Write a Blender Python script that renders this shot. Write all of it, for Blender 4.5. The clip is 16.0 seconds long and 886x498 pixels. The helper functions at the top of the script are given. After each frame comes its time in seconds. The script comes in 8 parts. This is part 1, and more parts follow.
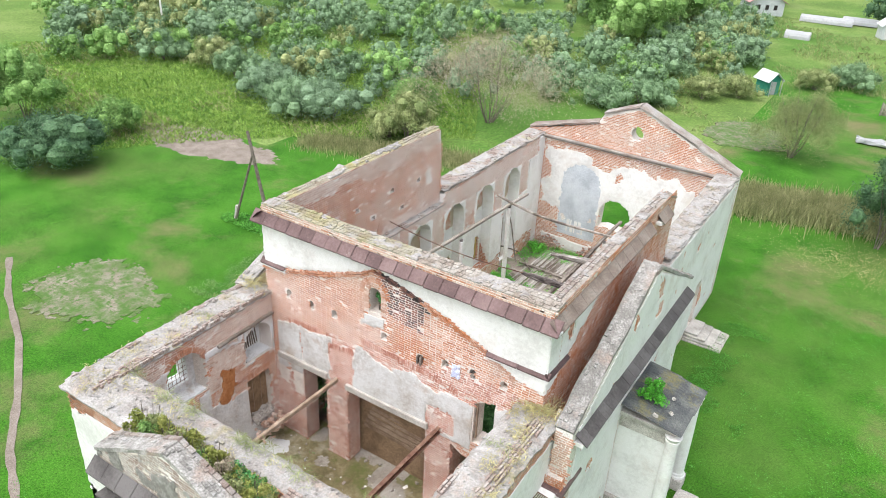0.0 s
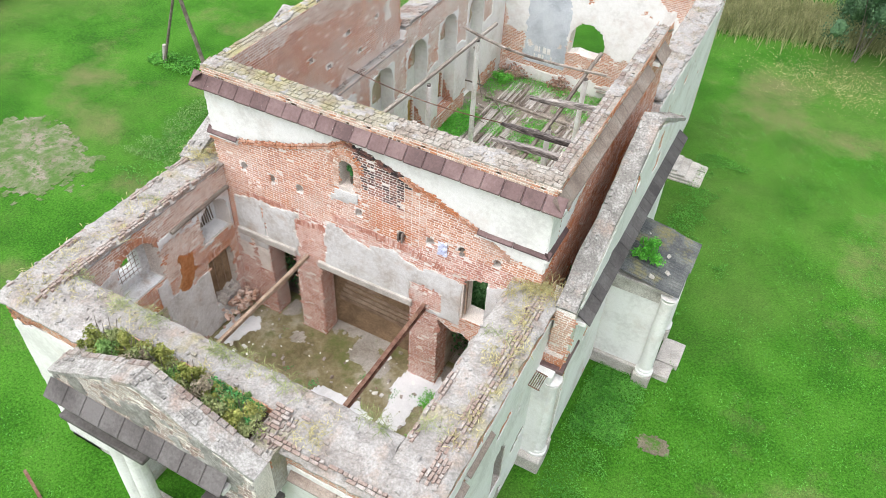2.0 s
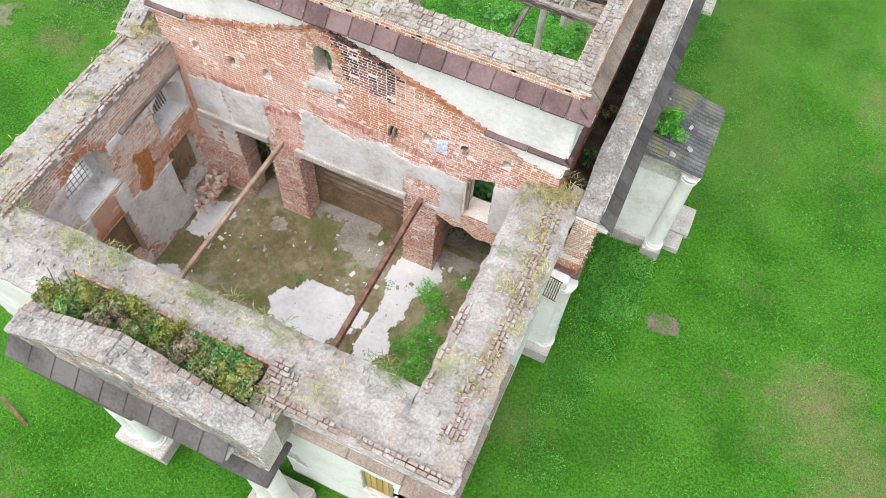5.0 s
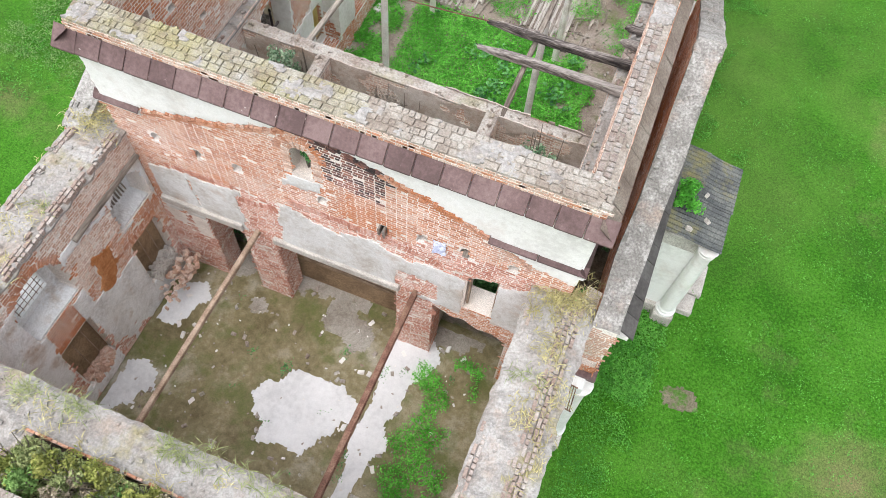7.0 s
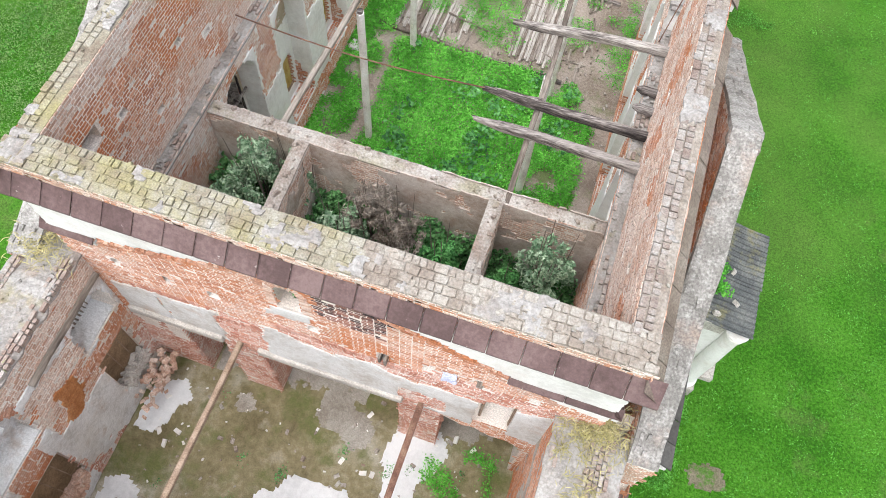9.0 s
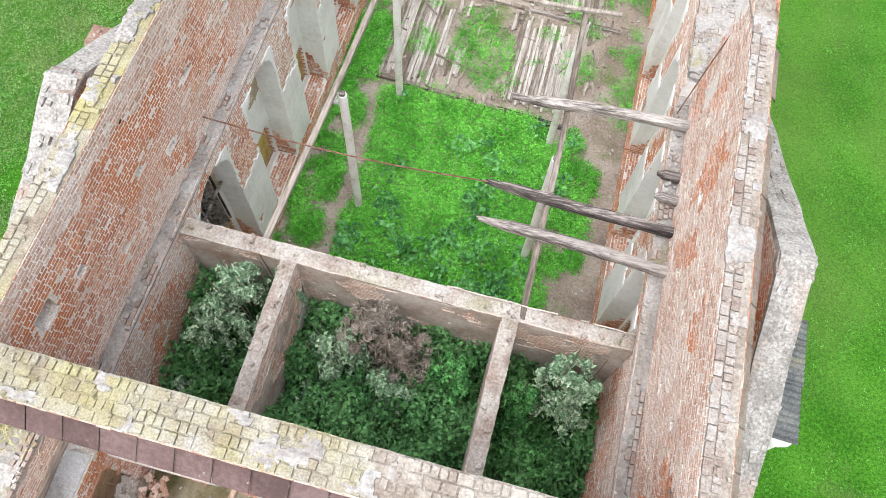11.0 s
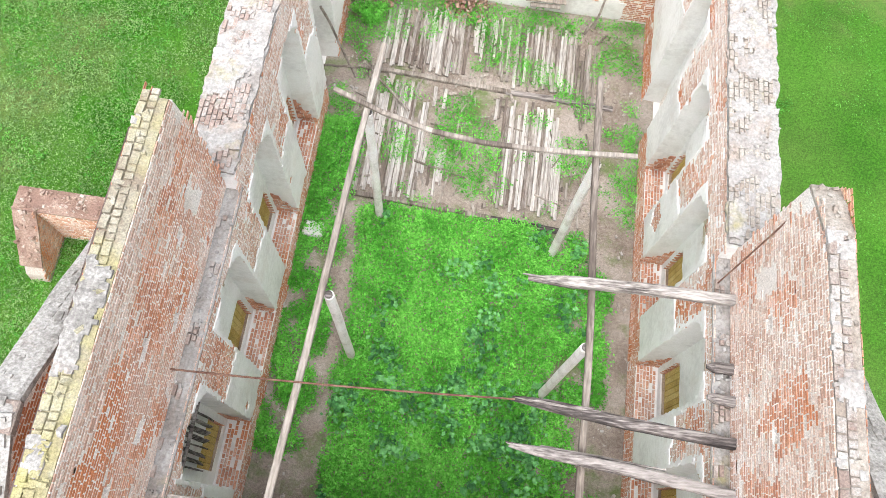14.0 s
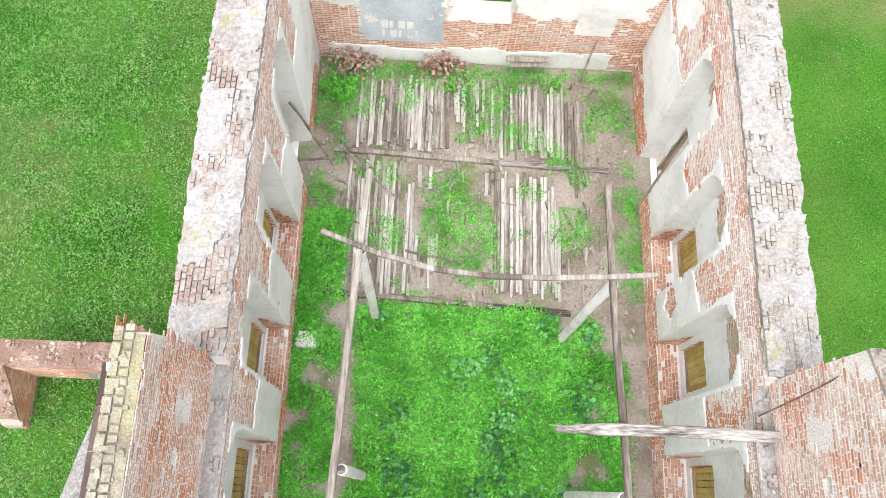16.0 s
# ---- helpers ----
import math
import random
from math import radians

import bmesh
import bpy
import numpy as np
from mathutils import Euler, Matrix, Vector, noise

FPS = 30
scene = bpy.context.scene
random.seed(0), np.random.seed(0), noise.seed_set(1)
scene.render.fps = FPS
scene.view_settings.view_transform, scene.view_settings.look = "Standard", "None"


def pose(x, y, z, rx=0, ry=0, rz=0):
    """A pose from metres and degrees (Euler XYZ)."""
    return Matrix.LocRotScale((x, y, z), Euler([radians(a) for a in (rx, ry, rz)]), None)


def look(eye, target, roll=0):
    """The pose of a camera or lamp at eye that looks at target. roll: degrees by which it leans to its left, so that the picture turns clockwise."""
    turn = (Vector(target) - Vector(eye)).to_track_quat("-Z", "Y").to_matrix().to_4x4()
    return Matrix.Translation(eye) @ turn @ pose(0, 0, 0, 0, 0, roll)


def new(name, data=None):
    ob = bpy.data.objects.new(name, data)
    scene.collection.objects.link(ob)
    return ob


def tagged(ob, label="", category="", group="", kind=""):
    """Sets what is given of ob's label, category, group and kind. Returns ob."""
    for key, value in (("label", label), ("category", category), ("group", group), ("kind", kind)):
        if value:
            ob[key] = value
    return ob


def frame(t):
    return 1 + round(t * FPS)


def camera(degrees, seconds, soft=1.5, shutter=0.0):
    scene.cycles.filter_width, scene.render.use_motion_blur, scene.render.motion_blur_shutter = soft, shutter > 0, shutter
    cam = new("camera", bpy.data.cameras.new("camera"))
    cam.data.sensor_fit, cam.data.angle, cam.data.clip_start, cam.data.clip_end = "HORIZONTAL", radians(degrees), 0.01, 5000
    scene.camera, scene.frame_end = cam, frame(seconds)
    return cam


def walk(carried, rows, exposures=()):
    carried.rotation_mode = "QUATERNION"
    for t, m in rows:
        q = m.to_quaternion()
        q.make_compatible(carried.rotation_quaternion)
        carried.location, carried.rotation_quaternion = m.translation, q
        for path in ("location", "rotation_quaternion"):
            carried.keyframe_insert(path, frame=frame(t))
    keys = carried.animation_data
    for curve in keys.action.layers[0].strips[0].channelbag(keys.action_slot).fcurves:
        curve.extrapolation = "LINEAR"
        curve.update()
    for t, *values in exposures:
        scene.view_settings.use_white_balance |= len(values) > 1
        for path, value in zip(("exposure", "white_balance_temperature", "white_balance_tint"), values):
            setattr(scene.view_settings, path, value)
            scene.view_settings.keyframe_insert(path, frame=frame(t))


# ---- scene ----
from mathutils.geometry import tessellate_polygon

cam = camera(61.5, 16.0, soft=0.6)
PATH = [
    (0, (14.971, -20.135, 26.21), (14.036, -18.646, 25.257), 2.7),
    (0.5, (13.881, -19.329, 26.199), (13.026, -17.863, 25.143), 2.8),
    (1, (13.026, -18.57, 26.166), (12.244, -17.144, 25.002), 2.9),
    (1.5, (12.302, -17.995, 26.165), (11.592, -16.616, 24.902), 3.1),
    (2, (11.702, -17.464, 26.184), (11.06, -16.145, 24.824), 3.2),
    (2.5, (11.202, -17.011, 26.184), (10.623, -15.756, 24.739), 3.3),
    (3, (10.761, -16.512, 26.177), (10.242, -15.333, 24.648), 3.4),
    (3.2, (10.603, -16.3, 26.204), (10.104, -15.15, 24.646), 3.5),
    (5.3, (8.104, -12.92, 26.22), (7.763, -11.964, 24.497), 5.4),
    (5.5, (7.94, -12.548, 26.166), (7.599, -11.593, 24.442), 5.2),
    (6, (7.4, -11.57, 26.112), (7.069, -10.613, 24.387), 5.3),
    (6.5, (6.75, -10.594, 26.081), (6.444, -9.646, 24.347), 5.7),
    (7, (6.134, -9.517, 25.998), (5.856, -8.585, 24.251), 5.9),
    (7.5, (5.569, -8.541, 25.917), (5.315, -7.62, 24.16), 6.1),
    (8, (4.997, -7.477, 25.832), (4.763, -6.569, 24.065), 6.2),
    (8.5, (4.443, -6.43, 25.788), (4.23, -5.539, 24.01), 6.2),
    (9, (3.84, -5.281, 25.717), (3.648, -4.412, 23.926), 6.5),
    (9.2, (3.682, -4.811, 25.614), (3.489, -3.949, 23.82), 6.2),
    (11.3, (1.72, -0.296, 25.409), (1.596, 0.491, 23.575), 5.7),
    (11.5, (1.49, 0.114, 25.373), (1.375, 0.898, 23.537), 6.0),
    (12, (1.029, 1.247, 25.305), (0.931, 2.017, 23.461), 6.1),
    (12.5, (0.657, 2.387, 25.234), (0.574, 3.141, 23.384), 6.0),
    (13, (0.217, 3.572, 25.197), (0.157, 4.306, 23.338), 6.5),
    (13.5, (-0.183, 4.783, 25.154), (-0.224, 5.499, 23.287), 6.4),
    (14, (-0.564, 6.014, 25.168), (-0.585, 6.707, 23.292), 6.5),
    (14.5, (-0.909, 7.146, 25.149), (-0.909, 7.823, 23.267), 6.7),
    (15, (-1.229, 8.345, 25.089), (-1.211, 9.002, 23.2), 6.7),
    (15.5, (-1.479, 9.453, 25.076), (-1.447, 10.092, 23.181), 6.6),
    (16, (-1.796, 10.664, 25.048), (-1.741, 11.279, 23.145), 7.4),
]
walk(cam, [(t, look(eye, target, roll)) for t, eye, target, roll in PATH],
     [(0, 0.77), (3.2, 0.66), (5.3, 0.62), (9.2, 0.74), (11.3, 0.97), (13, 1.08), (16, 1.02)])

# ---------------------------------------------------------------- light
world = bpy.data.worlds.new("overcast_sky")
scene.world = world
world.use_nodes = True
SUN_EL, SUN_ROT = 68.0, 200.0
wn = world.node_tree
sky = wn.nodes.new("ShaderNodeTexSky")
sky.sky_type = "NISHITA"
sky.sun_disc = False
sky.sun_elevation = radians(SUN_EL)
sky.sun_rotation = radians(SUN_ROT)
sky.air_density, sky.dust_density, sky.ozone_density = 1.0, 4.0, 1.0
bg = wn.nodes["Background"]
veil = wn.nodes.new("ShaderNodeHueSaturation")   # cloud cover greys the sky's blue
veil.inputs["Saturation"].default_value = 0.45
wn.links.new(sky.outputs[0], veil.inputs["Color"])
wn.links.new(veil.outputs[0], bg.inputs[0])
bg.inputs[1].default_value = 0.15
sun_data = bpy.data.lights.new("sun", "SUN")
sun_data.energy, sun_data.angle, sun_data.color = 1.94, radians(105), (0.95, 0.965, 1.0)
sun = new("sun", sun_data)
sun.matrix_world = look((0, 0, 60), (0 - 60 * math.cos(radians(SUN_EL)) * math.sin(radians(SUN_ROT)),
                                     0 - 60 * math.cos(radians(SUN_EL)) * math.cos(radians(SUN_ROT)), 60 - 60 * math.sin(radians(SUN_EL))))


# ---------------------------------------------------------------- materials


def material(name, colors, scale=3.0, fine=40.0, rough=0.9, bump=0.4, bump_scale=30.0, vary=0.0, metallic=0.0, detail=6.0,
             stain=None, stain_scale=0.6, stain_at=(0.5, 0.62), second=None, grain=0.6, speck=0.3, speck_scale=26.0, depth=0.03, stretch=None):
    """A surface with colour drifting at two scales, relief, and an optional stain. vary: how far single pieces differ."""
    m = bpy.data.materials.new(name)
    m.use_nodes = True
    nt = m.node_tree
    n, l = nt.nodes, nt.links
    out = n["Principled BSDF"]
    out.inputs["Roughness"].default_value = rough
    out.inputs["Metallic"].default_value = metallic
    out.inputs["Specular IOR Level"].default_value = 0.25
    geo = n.new("ShaderNodeNewGeometry")
    place = geo.outputs["Position"]
    if stretch:
        pull = n.new("ShaderNodeVectorMath")
        pull.operation = "MULTIPLY"
        pull.inputs[1].default_value = stretch
        l.new(place, pull.inputs[0])
        place = pull.outputs[0]
    big = n.new("ShaderNodeTexNoise")
    big.inputs["Scale"].default_value, big.inputs["Detail"].default_value = scale, detail
    l.new(place, big.inputs["Vector"])
    small = n.new("ShaderNodeTexNoise")
    small.inputs["Scale"].default_value, small.inputs["Detail"].default_value = fine, 4.0
    l.new(place, small.inputs["Vector"])
    mix = n.new("ShaderNodeMath")
    mix.operation = "MULTIPLY_ADD"
    l.new(small.outputs["Fac"], mix.inputs[0])
    mix.inputs[1].default_value = grain
    half = n.new("ShaderNodeMath")
    half.operation = "MULTIPLY_ADD"
    l.new(big.outputs["Fac"], half.inputs[0])
    half.inputs[1].default_value, half.inputs[2].default_value = 1.1, -0.05 - grain / 2
    l.new(half.outputs[0], mix.inputs[2])
    value = mix.outputs[0]
    if vary:
        info = n.new("ShaderNodeObjectInfo")
        add = n.new("ShaderNodeMath")
        l.new(info.outputs["Random"], add.inputs[0])
        l.new(geo.outputs["Random Per Island"], add.inputs[1])
        frac = n.new("ShaderNodeMath")
        frac.operation = "FRACT"
        l.new(add.outputs[0], frac.inputs[0])
        lift = n.new("ShaderNodeMath")
        lift.operation = "MULTIPLY_ADD"
        l.new(frac.outputs[0], lift.inputs[0])
        lift.inputs[1].default_value = vary
        l.new(value, lift.inputs[2])
        off = n.new("ShaderNodeMath")
        off.operation = "SUBTRACT"
        l.new(lift.outputs[0], off.inputs[0])
        off.inputs[1].default_value = vary / 2
        value = off.outputs[0]
    ramp = n.new("ShaderNodeValToRGB")
    el = ramp.color_ramp.elements
    steps = len(colors)
    for i, c in enumerate(colors):
        p = 0.28 + 0.44 * i / max(1, steps - 1)
        e = el[i] if i < 2 else el.new(p)
        e.position = p
        e.color = (*c, 1)
    l.new(value, ramp.inputs["Fac"])
    color = ramp.outputs["Color"]
    for tint, t_scale, t_at in ([(stain, stain_scale, stain_at)] if stain else []) + ([second] if second else []):
        sn = n.new("ShaderNodeTexNoise")
        sn.inputs["Scale"].default_value, sn.inputs["Detail"].default_value = t_scale, 7.0
        sn.inputs["Roughness"].default_value = 0.65
        shift = n.new("ShaderNodeVectorMath")
        shift.inputs[1].default_value = (t_scale * 7, 3.1, 9.7)
        l.new(geo.outputs["Position"], shift.inputs[0])
        l.new(shift.outputs[0], sn.inputs["Vector"])
        sr = n.new("ShaderNodeMapRange")
        sr.inputs["From Min"].default_value, sr.inputs["From Max"].default_value = t_at
        l.new(sn.outputs["Fac"], sr.inputs["Value"])
        mc = n.new("ShaderNodeMix")
        mc.data_type = "RGBA"
        l.new(sr.outputs[0], mc.inputs["Factor"])
        l.new(color, mc.inputs["A"])
        mc.inputs["B"].default_value = (*tint, 1)
        color = mc.outputs["Result"]
    if speck:
        kn = n.new("ShaderNodeTexNoise")
        kn.inputs["Scale"].default_value, kn.inputs["Detail"].default_value = speck_scale, 3.0
        kn.inputs["Roughness"].default_value = 0.7
        l.new(place, kn.inputs["Vector"])
        kr = n.new("ShaderNodeMapRange")
        kr.inputs["From Min"].default_value, kr.inputs["From Max"].default_value = 0.34, 0.66
        kr.inputs["To Min"].default_value, kr.inputs["To Max"].default_value = 1 - speck, 1 + speck
        l.new(kn.outputs["Fac"], kr.inputs["Value"])
        km = n.new("ShaderNodeVectorMath")
        km.operation = "SCALE"
        l.new(color, km.inputs[0])
        l.new(kr.outputs[0], km.inputs["Scale"])
        color = km.outputs[0]
    l.new(color, out.inputs["Base Color"])
    if bump:
        bn = n.new("ShaderNodeTexNoise")
        bn.inputs["Scale"].default_value, bn.inputs["Detail"].default_value = bump_scale, 5.0
        l.new(place, bn.inputs["Vector"])
        b = n.new("ShaderNodeBump")
        b.inputs["Strength"].default_value, b.inputs["Distance"].default_value = bump, depth
        l.new(bn.outputs["Fac"], b.inputs["Height"])
        l.new(b.outputs[0], out.inputs["Normal"])
    return m


BRICK = material("old_brick", [(0.42, 0.19, 0.118), (0.53, 0.262, 0.165), (0.60, 0.325, 0.215), (0.64, 0.435, 0.345)], 0.6, 9, 0.95, 0.5, 40, 0.5,
                 stain=(0.54, 0.375, 0.30), stain_scale=0.55, stain_at=(0.5, 0.7), second=((0.50, 0.195, 0.09), 0.4, (0.5, 0.62)))
BRICK_RED = material("raw_red_brick", [(0.42, 0.19, 0.135), (0.55, 0.285, 0.215), (0.63, 0.42, 0.355)], 0.8, 9, 0.95, 0.5, 40, 0.45,
                     stain=(0.62, 0.54, 0.49), stain_scale=0.8, stain_at=(0.55, 0.75))
BRICK_PALE = material("lime_streaked_brick", [(0.47, 0.30, 0.225), (0.59, 0.42, 0.335), (0.66, 0.54, 0.465)], 0.8, 9, 0.95, 0.5, 40, 0.5,
                      stain=(0.66, 0.56, 0.495), stain_scale=0.6, stain_at=(0.5, 0.75))
BRICK_SOOT = material("sooty_brick", [(0.05, 0.04, 0.04), (0.16, 0.09, 0.08), (0.34, 0.16, 0.12)], 0.9, 9, 0.95, 0.5, 40, 0.5)
BRICK_LIME = material("limewashed_brick", [(0.22, 0.165, 0.14), (0.30, 0.26, 0.23), (0.37, 0.35, 0.325)], 1.2, 11, 0.95, 0.5, 40, 0.3,
                      stain=(0.25, 0.235, 0.22), stain_scale=1.4, stain_at=(0.52, 0.75))
TAN_TOP = material("pale_worn_masonry", [(0.25, 0.21, 0.175), (0.325, 0.29, 0.25), (0.38, 0.355, 0.315)], 1.4, 12, 0.95, 0.7, 16, 0.25, speck=0.25, speck_scale=18)
BRICK_LICHEN = material("lichen_brick", [(0.23, 0.19, 0.145), (0.305, 0.28, 0.215), (0.365, 0.345, 0.29)], 1.2, 11, 0.95, 0.5, 40, 0.25,
                        stain=(0.345, 0.318, 0.145), stain_scale=0.5, stain_at=(0.46, 0.68), second=((0.39, 0.38, 0.35), 1.1, (0.56, 0.72)))
MORTAR = material("lime_mortar", [(0.58, 0.515, 0.455), (0.74, 0.685, 0.63), (0.81, 0.77, 0.73)], 0.9, 30, 0.95, 0.5, 25)
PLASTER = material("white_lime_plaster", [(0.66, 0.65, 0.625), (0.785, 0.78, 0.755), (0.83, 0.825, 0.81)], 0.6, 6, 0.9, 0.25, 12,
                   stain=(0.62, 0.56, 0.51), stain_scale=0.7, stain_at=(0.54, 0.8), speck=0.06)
GREY_TOP = material("lichen_grey_masonry", [(0.21, 0.20, 0.185), (0.30, 0.287, 0.268), (0.39, 0.378, 0.358)], 2.4, 14, 0.95, 0.5, 16, 0.3, grain=1.0, speck=0.3, speck_scale=16,
                    stain=(0.32, 0.25, 0.21), stain_scale=0.8, stain_at=(0.55, 0.7))
PLASTER_IN = material("weathered_plaster", [(0.46, 0.43, 0.39), (0.59, 0.585, 0.565), (0.67, 0.675, 0.665)], 0.8, 7, 0.92, 0.4, 12,
                      stain=(0.46, 0.37, 0.30), stain_scale=0.9, stain_at=(0.54, 0.72), speck=0.16)
PLASTER_BLUE = material("blue_grey_plaster", [(0.42, 0.46, 0.50), (0.54, 0.58, 0.62), (0.62, 0.66, 0.69)], 0.9, 8, 0.92, 0.35, 14)
PLASTER_TAN = material("sand_coloured_plaster", [(0.36, 0.29, 0.20), (0.46, 0.385, 0.28), (0.54, 0.48, 0.38)], 0.8, 7, 0.92, 0.4, 12)
PLASTER_GRIME = material("grimy_plaster", [(0.36, 0.30, 0.25), (0.50, 0.44, 0.39), (0.60, 0.56, 0.52)], 0.9, 7, 0.92, 0.5, 9, stain=(0.36, 0.25, 0.19), stain_scale=0.9, stain_at=(0.52, 0.7), speck=0.2)
PLASTER_GREY = material("streaked_grey_plaster", [(0.53, 0.52, 0.505), (0.70, 0.705, 0.705), (0.78, 0.79, 0.795)], 0.9, 7, 0.92, 0.5, 9,
                        stain=(0.40, 0.30, 0.23), stain_scale=0.8, stain_at=(0.54, 0.7), second=((0.70, 0.69, 0.67), 0.5, (0.52, 0.68)), speck=0.18)
PANEL_BROWN = material("rusty_brown_sheet", [(0.17, 0.115, 0.07), (0.25, 0.175, 0.11), (0.34, 0.24, 0.15)], 1.2, 10, 0.8, 0.3, 12)
SILT = material("grey_dry_silt", [(0.22, 0.195, 0.165), (0.31, 0.285, 0.25), (0.40, 0.375, 0.34)], 0.8, 8, 0.95, 0.4, 10)
PLASTER_ORANGE = material("orange_plaster", [(0.34, 0.13, 0.05), (0.44, 0.19, 0.075), (0.52, 0.27, 0.13)], 1.2, 8, 0.92, 0.4, 12)
LIME_WHITE = material("white_lime_crust", [(0.26, 0.237, 0.217), (0.333, 0.317, 0.298), (0.385, 0.374, 0.36)], 1.2, 10, 0.95, 0.5, 12,
                      stain=(0.34, 0.28, 0.235), stain_scale=1.0, stain_at=(0.54, 0.7), second=((0.30, 0.27, 0.14), 0.5, (0.58, 0.7)), speck=0.22, speck_scale=14)
PINK_TOP = material("bleached_pink_brick", [(0.28, 0.21, 0.178), (0.345, 0.28, 0.245), (0.39, 0.355, 0.325)], 1.2, 11, 0.95, 0.5, 40, 0.45, speck=0.25, speck_scale=18)
RUBBLE = material("lime_rubble", [(0.258, 0.207, 0.174), (0.353, 0.314, 0.28), (0.437, 0.417, 0.386)], 1.3, 14, 0.97, 0.5, 14, 0.28,
                  stain=(0.29, 0.275, 0.18), stain_scale=0.45, stain_at=(0.53, 0.68), second=((0.34, 0.215, 0.17), 0.9, (0.60, 0.74)), speck=0.26, speck_scale=16)
BRICK_HEAP = material("fallen_brick", [(0.26, 0.15, 0.11), (0.38, 0.24, 0.18), (0.47, 0.36, 0.30)], 1.3, 14, 0.97, 0.8, 14, 0.4)
BRICK_RUBBLE = material("broken_brick", [(0.22, 0.14, 0.11), (0.33, 0.24, 0.19), (0.43, 0.37, 0.32)], 1.3, 14, 0.97, 0.8, 14, 0.4)
SHEET = material("brown_roof_sheet", [(0.095, 0.060, 0.058), (0.14, 0.09, 0.087), (0.19, 0.13, 0.125)], 1.0, 10, 0.5, 0.15, 8, 0.3, 0.25, speck=0.12, second=((0.50, 0.45, 0.42), 5.0, (0.66, 0.70)))
SHEET_GREY = material("grey_roof_sheet", [(0.075, 0.068, 0.066), (0.11, 0.10, 0.096), (0.15, 0.14, 0.135)], 1.0, 10, 0.55, 0.15, 8, 0.22, 0.2, speck=0.1)
SHEET_PALE = material("faded_roof_sheet", [(0.20, 0.155, 0.13), (0.27, 0.215, 0.18), (0.33, 0.28, 0.24)], 1.0, 10, 0.6, 0.15, 8, 0.22, 0.15)
RUST = material("rusty_iron", [(0.12, 0.06, 0.045), (0.20, 0.11, 0.08), (0.28, 0.18, 0.13)], 3, 30, 0.75, 0.3, 40, 0.1, 0.3)
GREYWOOD = material("weathered_wood", [(0.12, 0.098, 0.082), (0.245, 0.212, 0.18), (0.36, 0.325, 0.285)], 2.4, 22, 0.9, 0.5, 30, 0.3, speck=0.25, speck_scale=14, stretch=(1, 0.12, 1))
BEAMWOOD = material("silvered_split_beam", [(0.07, 0.06, 0.055), (0.25, 0.225, 0.205), (0.45, 0.42, 0.39)], 3.0, 22, 0.9, 0.6, 30, 0.25, grain=0.9, speck=0.3, speck_scale=16, stretch=(0.1, 1, 1))
BOARDGREY = material("silvered_boards", [(0.15, 0.12, 0.10), (0.33, 0.30, 0.27), (0.47, 0.445, 0.415)], 2.0, 24, 0.9, 0.5, 34, 0.55, speck=0.25, speck_scale=14, stretch=(1, 0.12, 1))
DARKWOOD = material("charred_wood", [(0.035, 0.03, 0.029), (0.13, 0.112, 0.104), (0.33, 0.30, 0.28)], 3.0, 22, 0.9, 0.6, 30, 0.3, grain=0.9, speck=0.25, speck_scale=16, stretch=(0.1, 1, 1))
BOARD = material("ochre_boards", [(0.36, 0.24, 0.07), (0.47, 0.33, 0.10), (0.55, 0.42, 0.17)], 1.5, 20, 0.85, 0.3, 40, 0.3)
TIMBER = material("brown_timber", [(0.20, 0.14, 0.10), (0.30, 0.22, 0.16), (0.40, 0.31, 0.24)], 2.0, 26, 0.9, 0.4, 40, 0.25, speck=0.12)
POST = material("limewashed_post", [(0.575, 0.55, 0.512), (0.75, 0.725, 0.688), (0.8, 0.8, 0.787)], 2.0, 18, 0.85, 0.3, 30, speck=0.12)
DIRT = material("packed_dirt", [(0.178, 0.14, 0.115), (0.281, 0.238, 0.2), (0.374, 0.327, 0.289)], 0.7, 9, 0.97, 0.6, 12,
                stain=(0.13, 0.17, 0.065), stain_scale=0.8, stain_at=(0.52, 0.66))
MUD = material("wet_mud_floor", [(0.135, 0.112, 0.055), (0.215, 0.185, 0.10), (0.31, 0.28, 0.19)], 0.45, 5, 0.55, 0.4, 9,
               stain=(0.42, 0.39, 0.32), stain_scale=0.3, stain_at=(0.53, 0.66), second=((0.125, 0.14, 0.045), 0.6, (0.5, 0.64)), speck=0.2)
SCREED = material("pale_screed", [(0.58, 0.595, 0.61), (0.69, 0.705, 0.72), (0.75, 0.765, 0.78)], 0.7, 6, 0.8, 0.2, 8, speck=0.05)
SLATE = material("grey_corrugated_sheet", [(0.06, 0.066, 0.068), (0.105, 0.112, 0.112), (0.17, 0.175, 0.165)], 1.4, 14, 0.85, 0.4, 30,
                 stain=(0.20, 0.185, 0.09), stain_scale=1.0, stain_at=(0.56, 0.68))
CONCRETE = material("worn_concrete", [(0.36, 0.33, 0.30), (0.47, 0.44, 0.40), (0.56, 0.53, 0.49)], 1.4, 14, 0.92, 0.5, 20)
GRASS = material("mown_grass", [(0.020, 0.096, 0.003), (0.036, 0.143, 0.006), (0.060, 0.186, 0.015)], 0.3, 9, 0.95, 0.8, 24,
                 stain=(0.080, 0.152, 0.026), stain_scale=0.07, stain_at=(0.46, 0.7), second=((0.150, 0.150, 0.062), 0.11, (0.52, 0.70)), grain=1.1, speck=0.42, speck_scale=19.0)
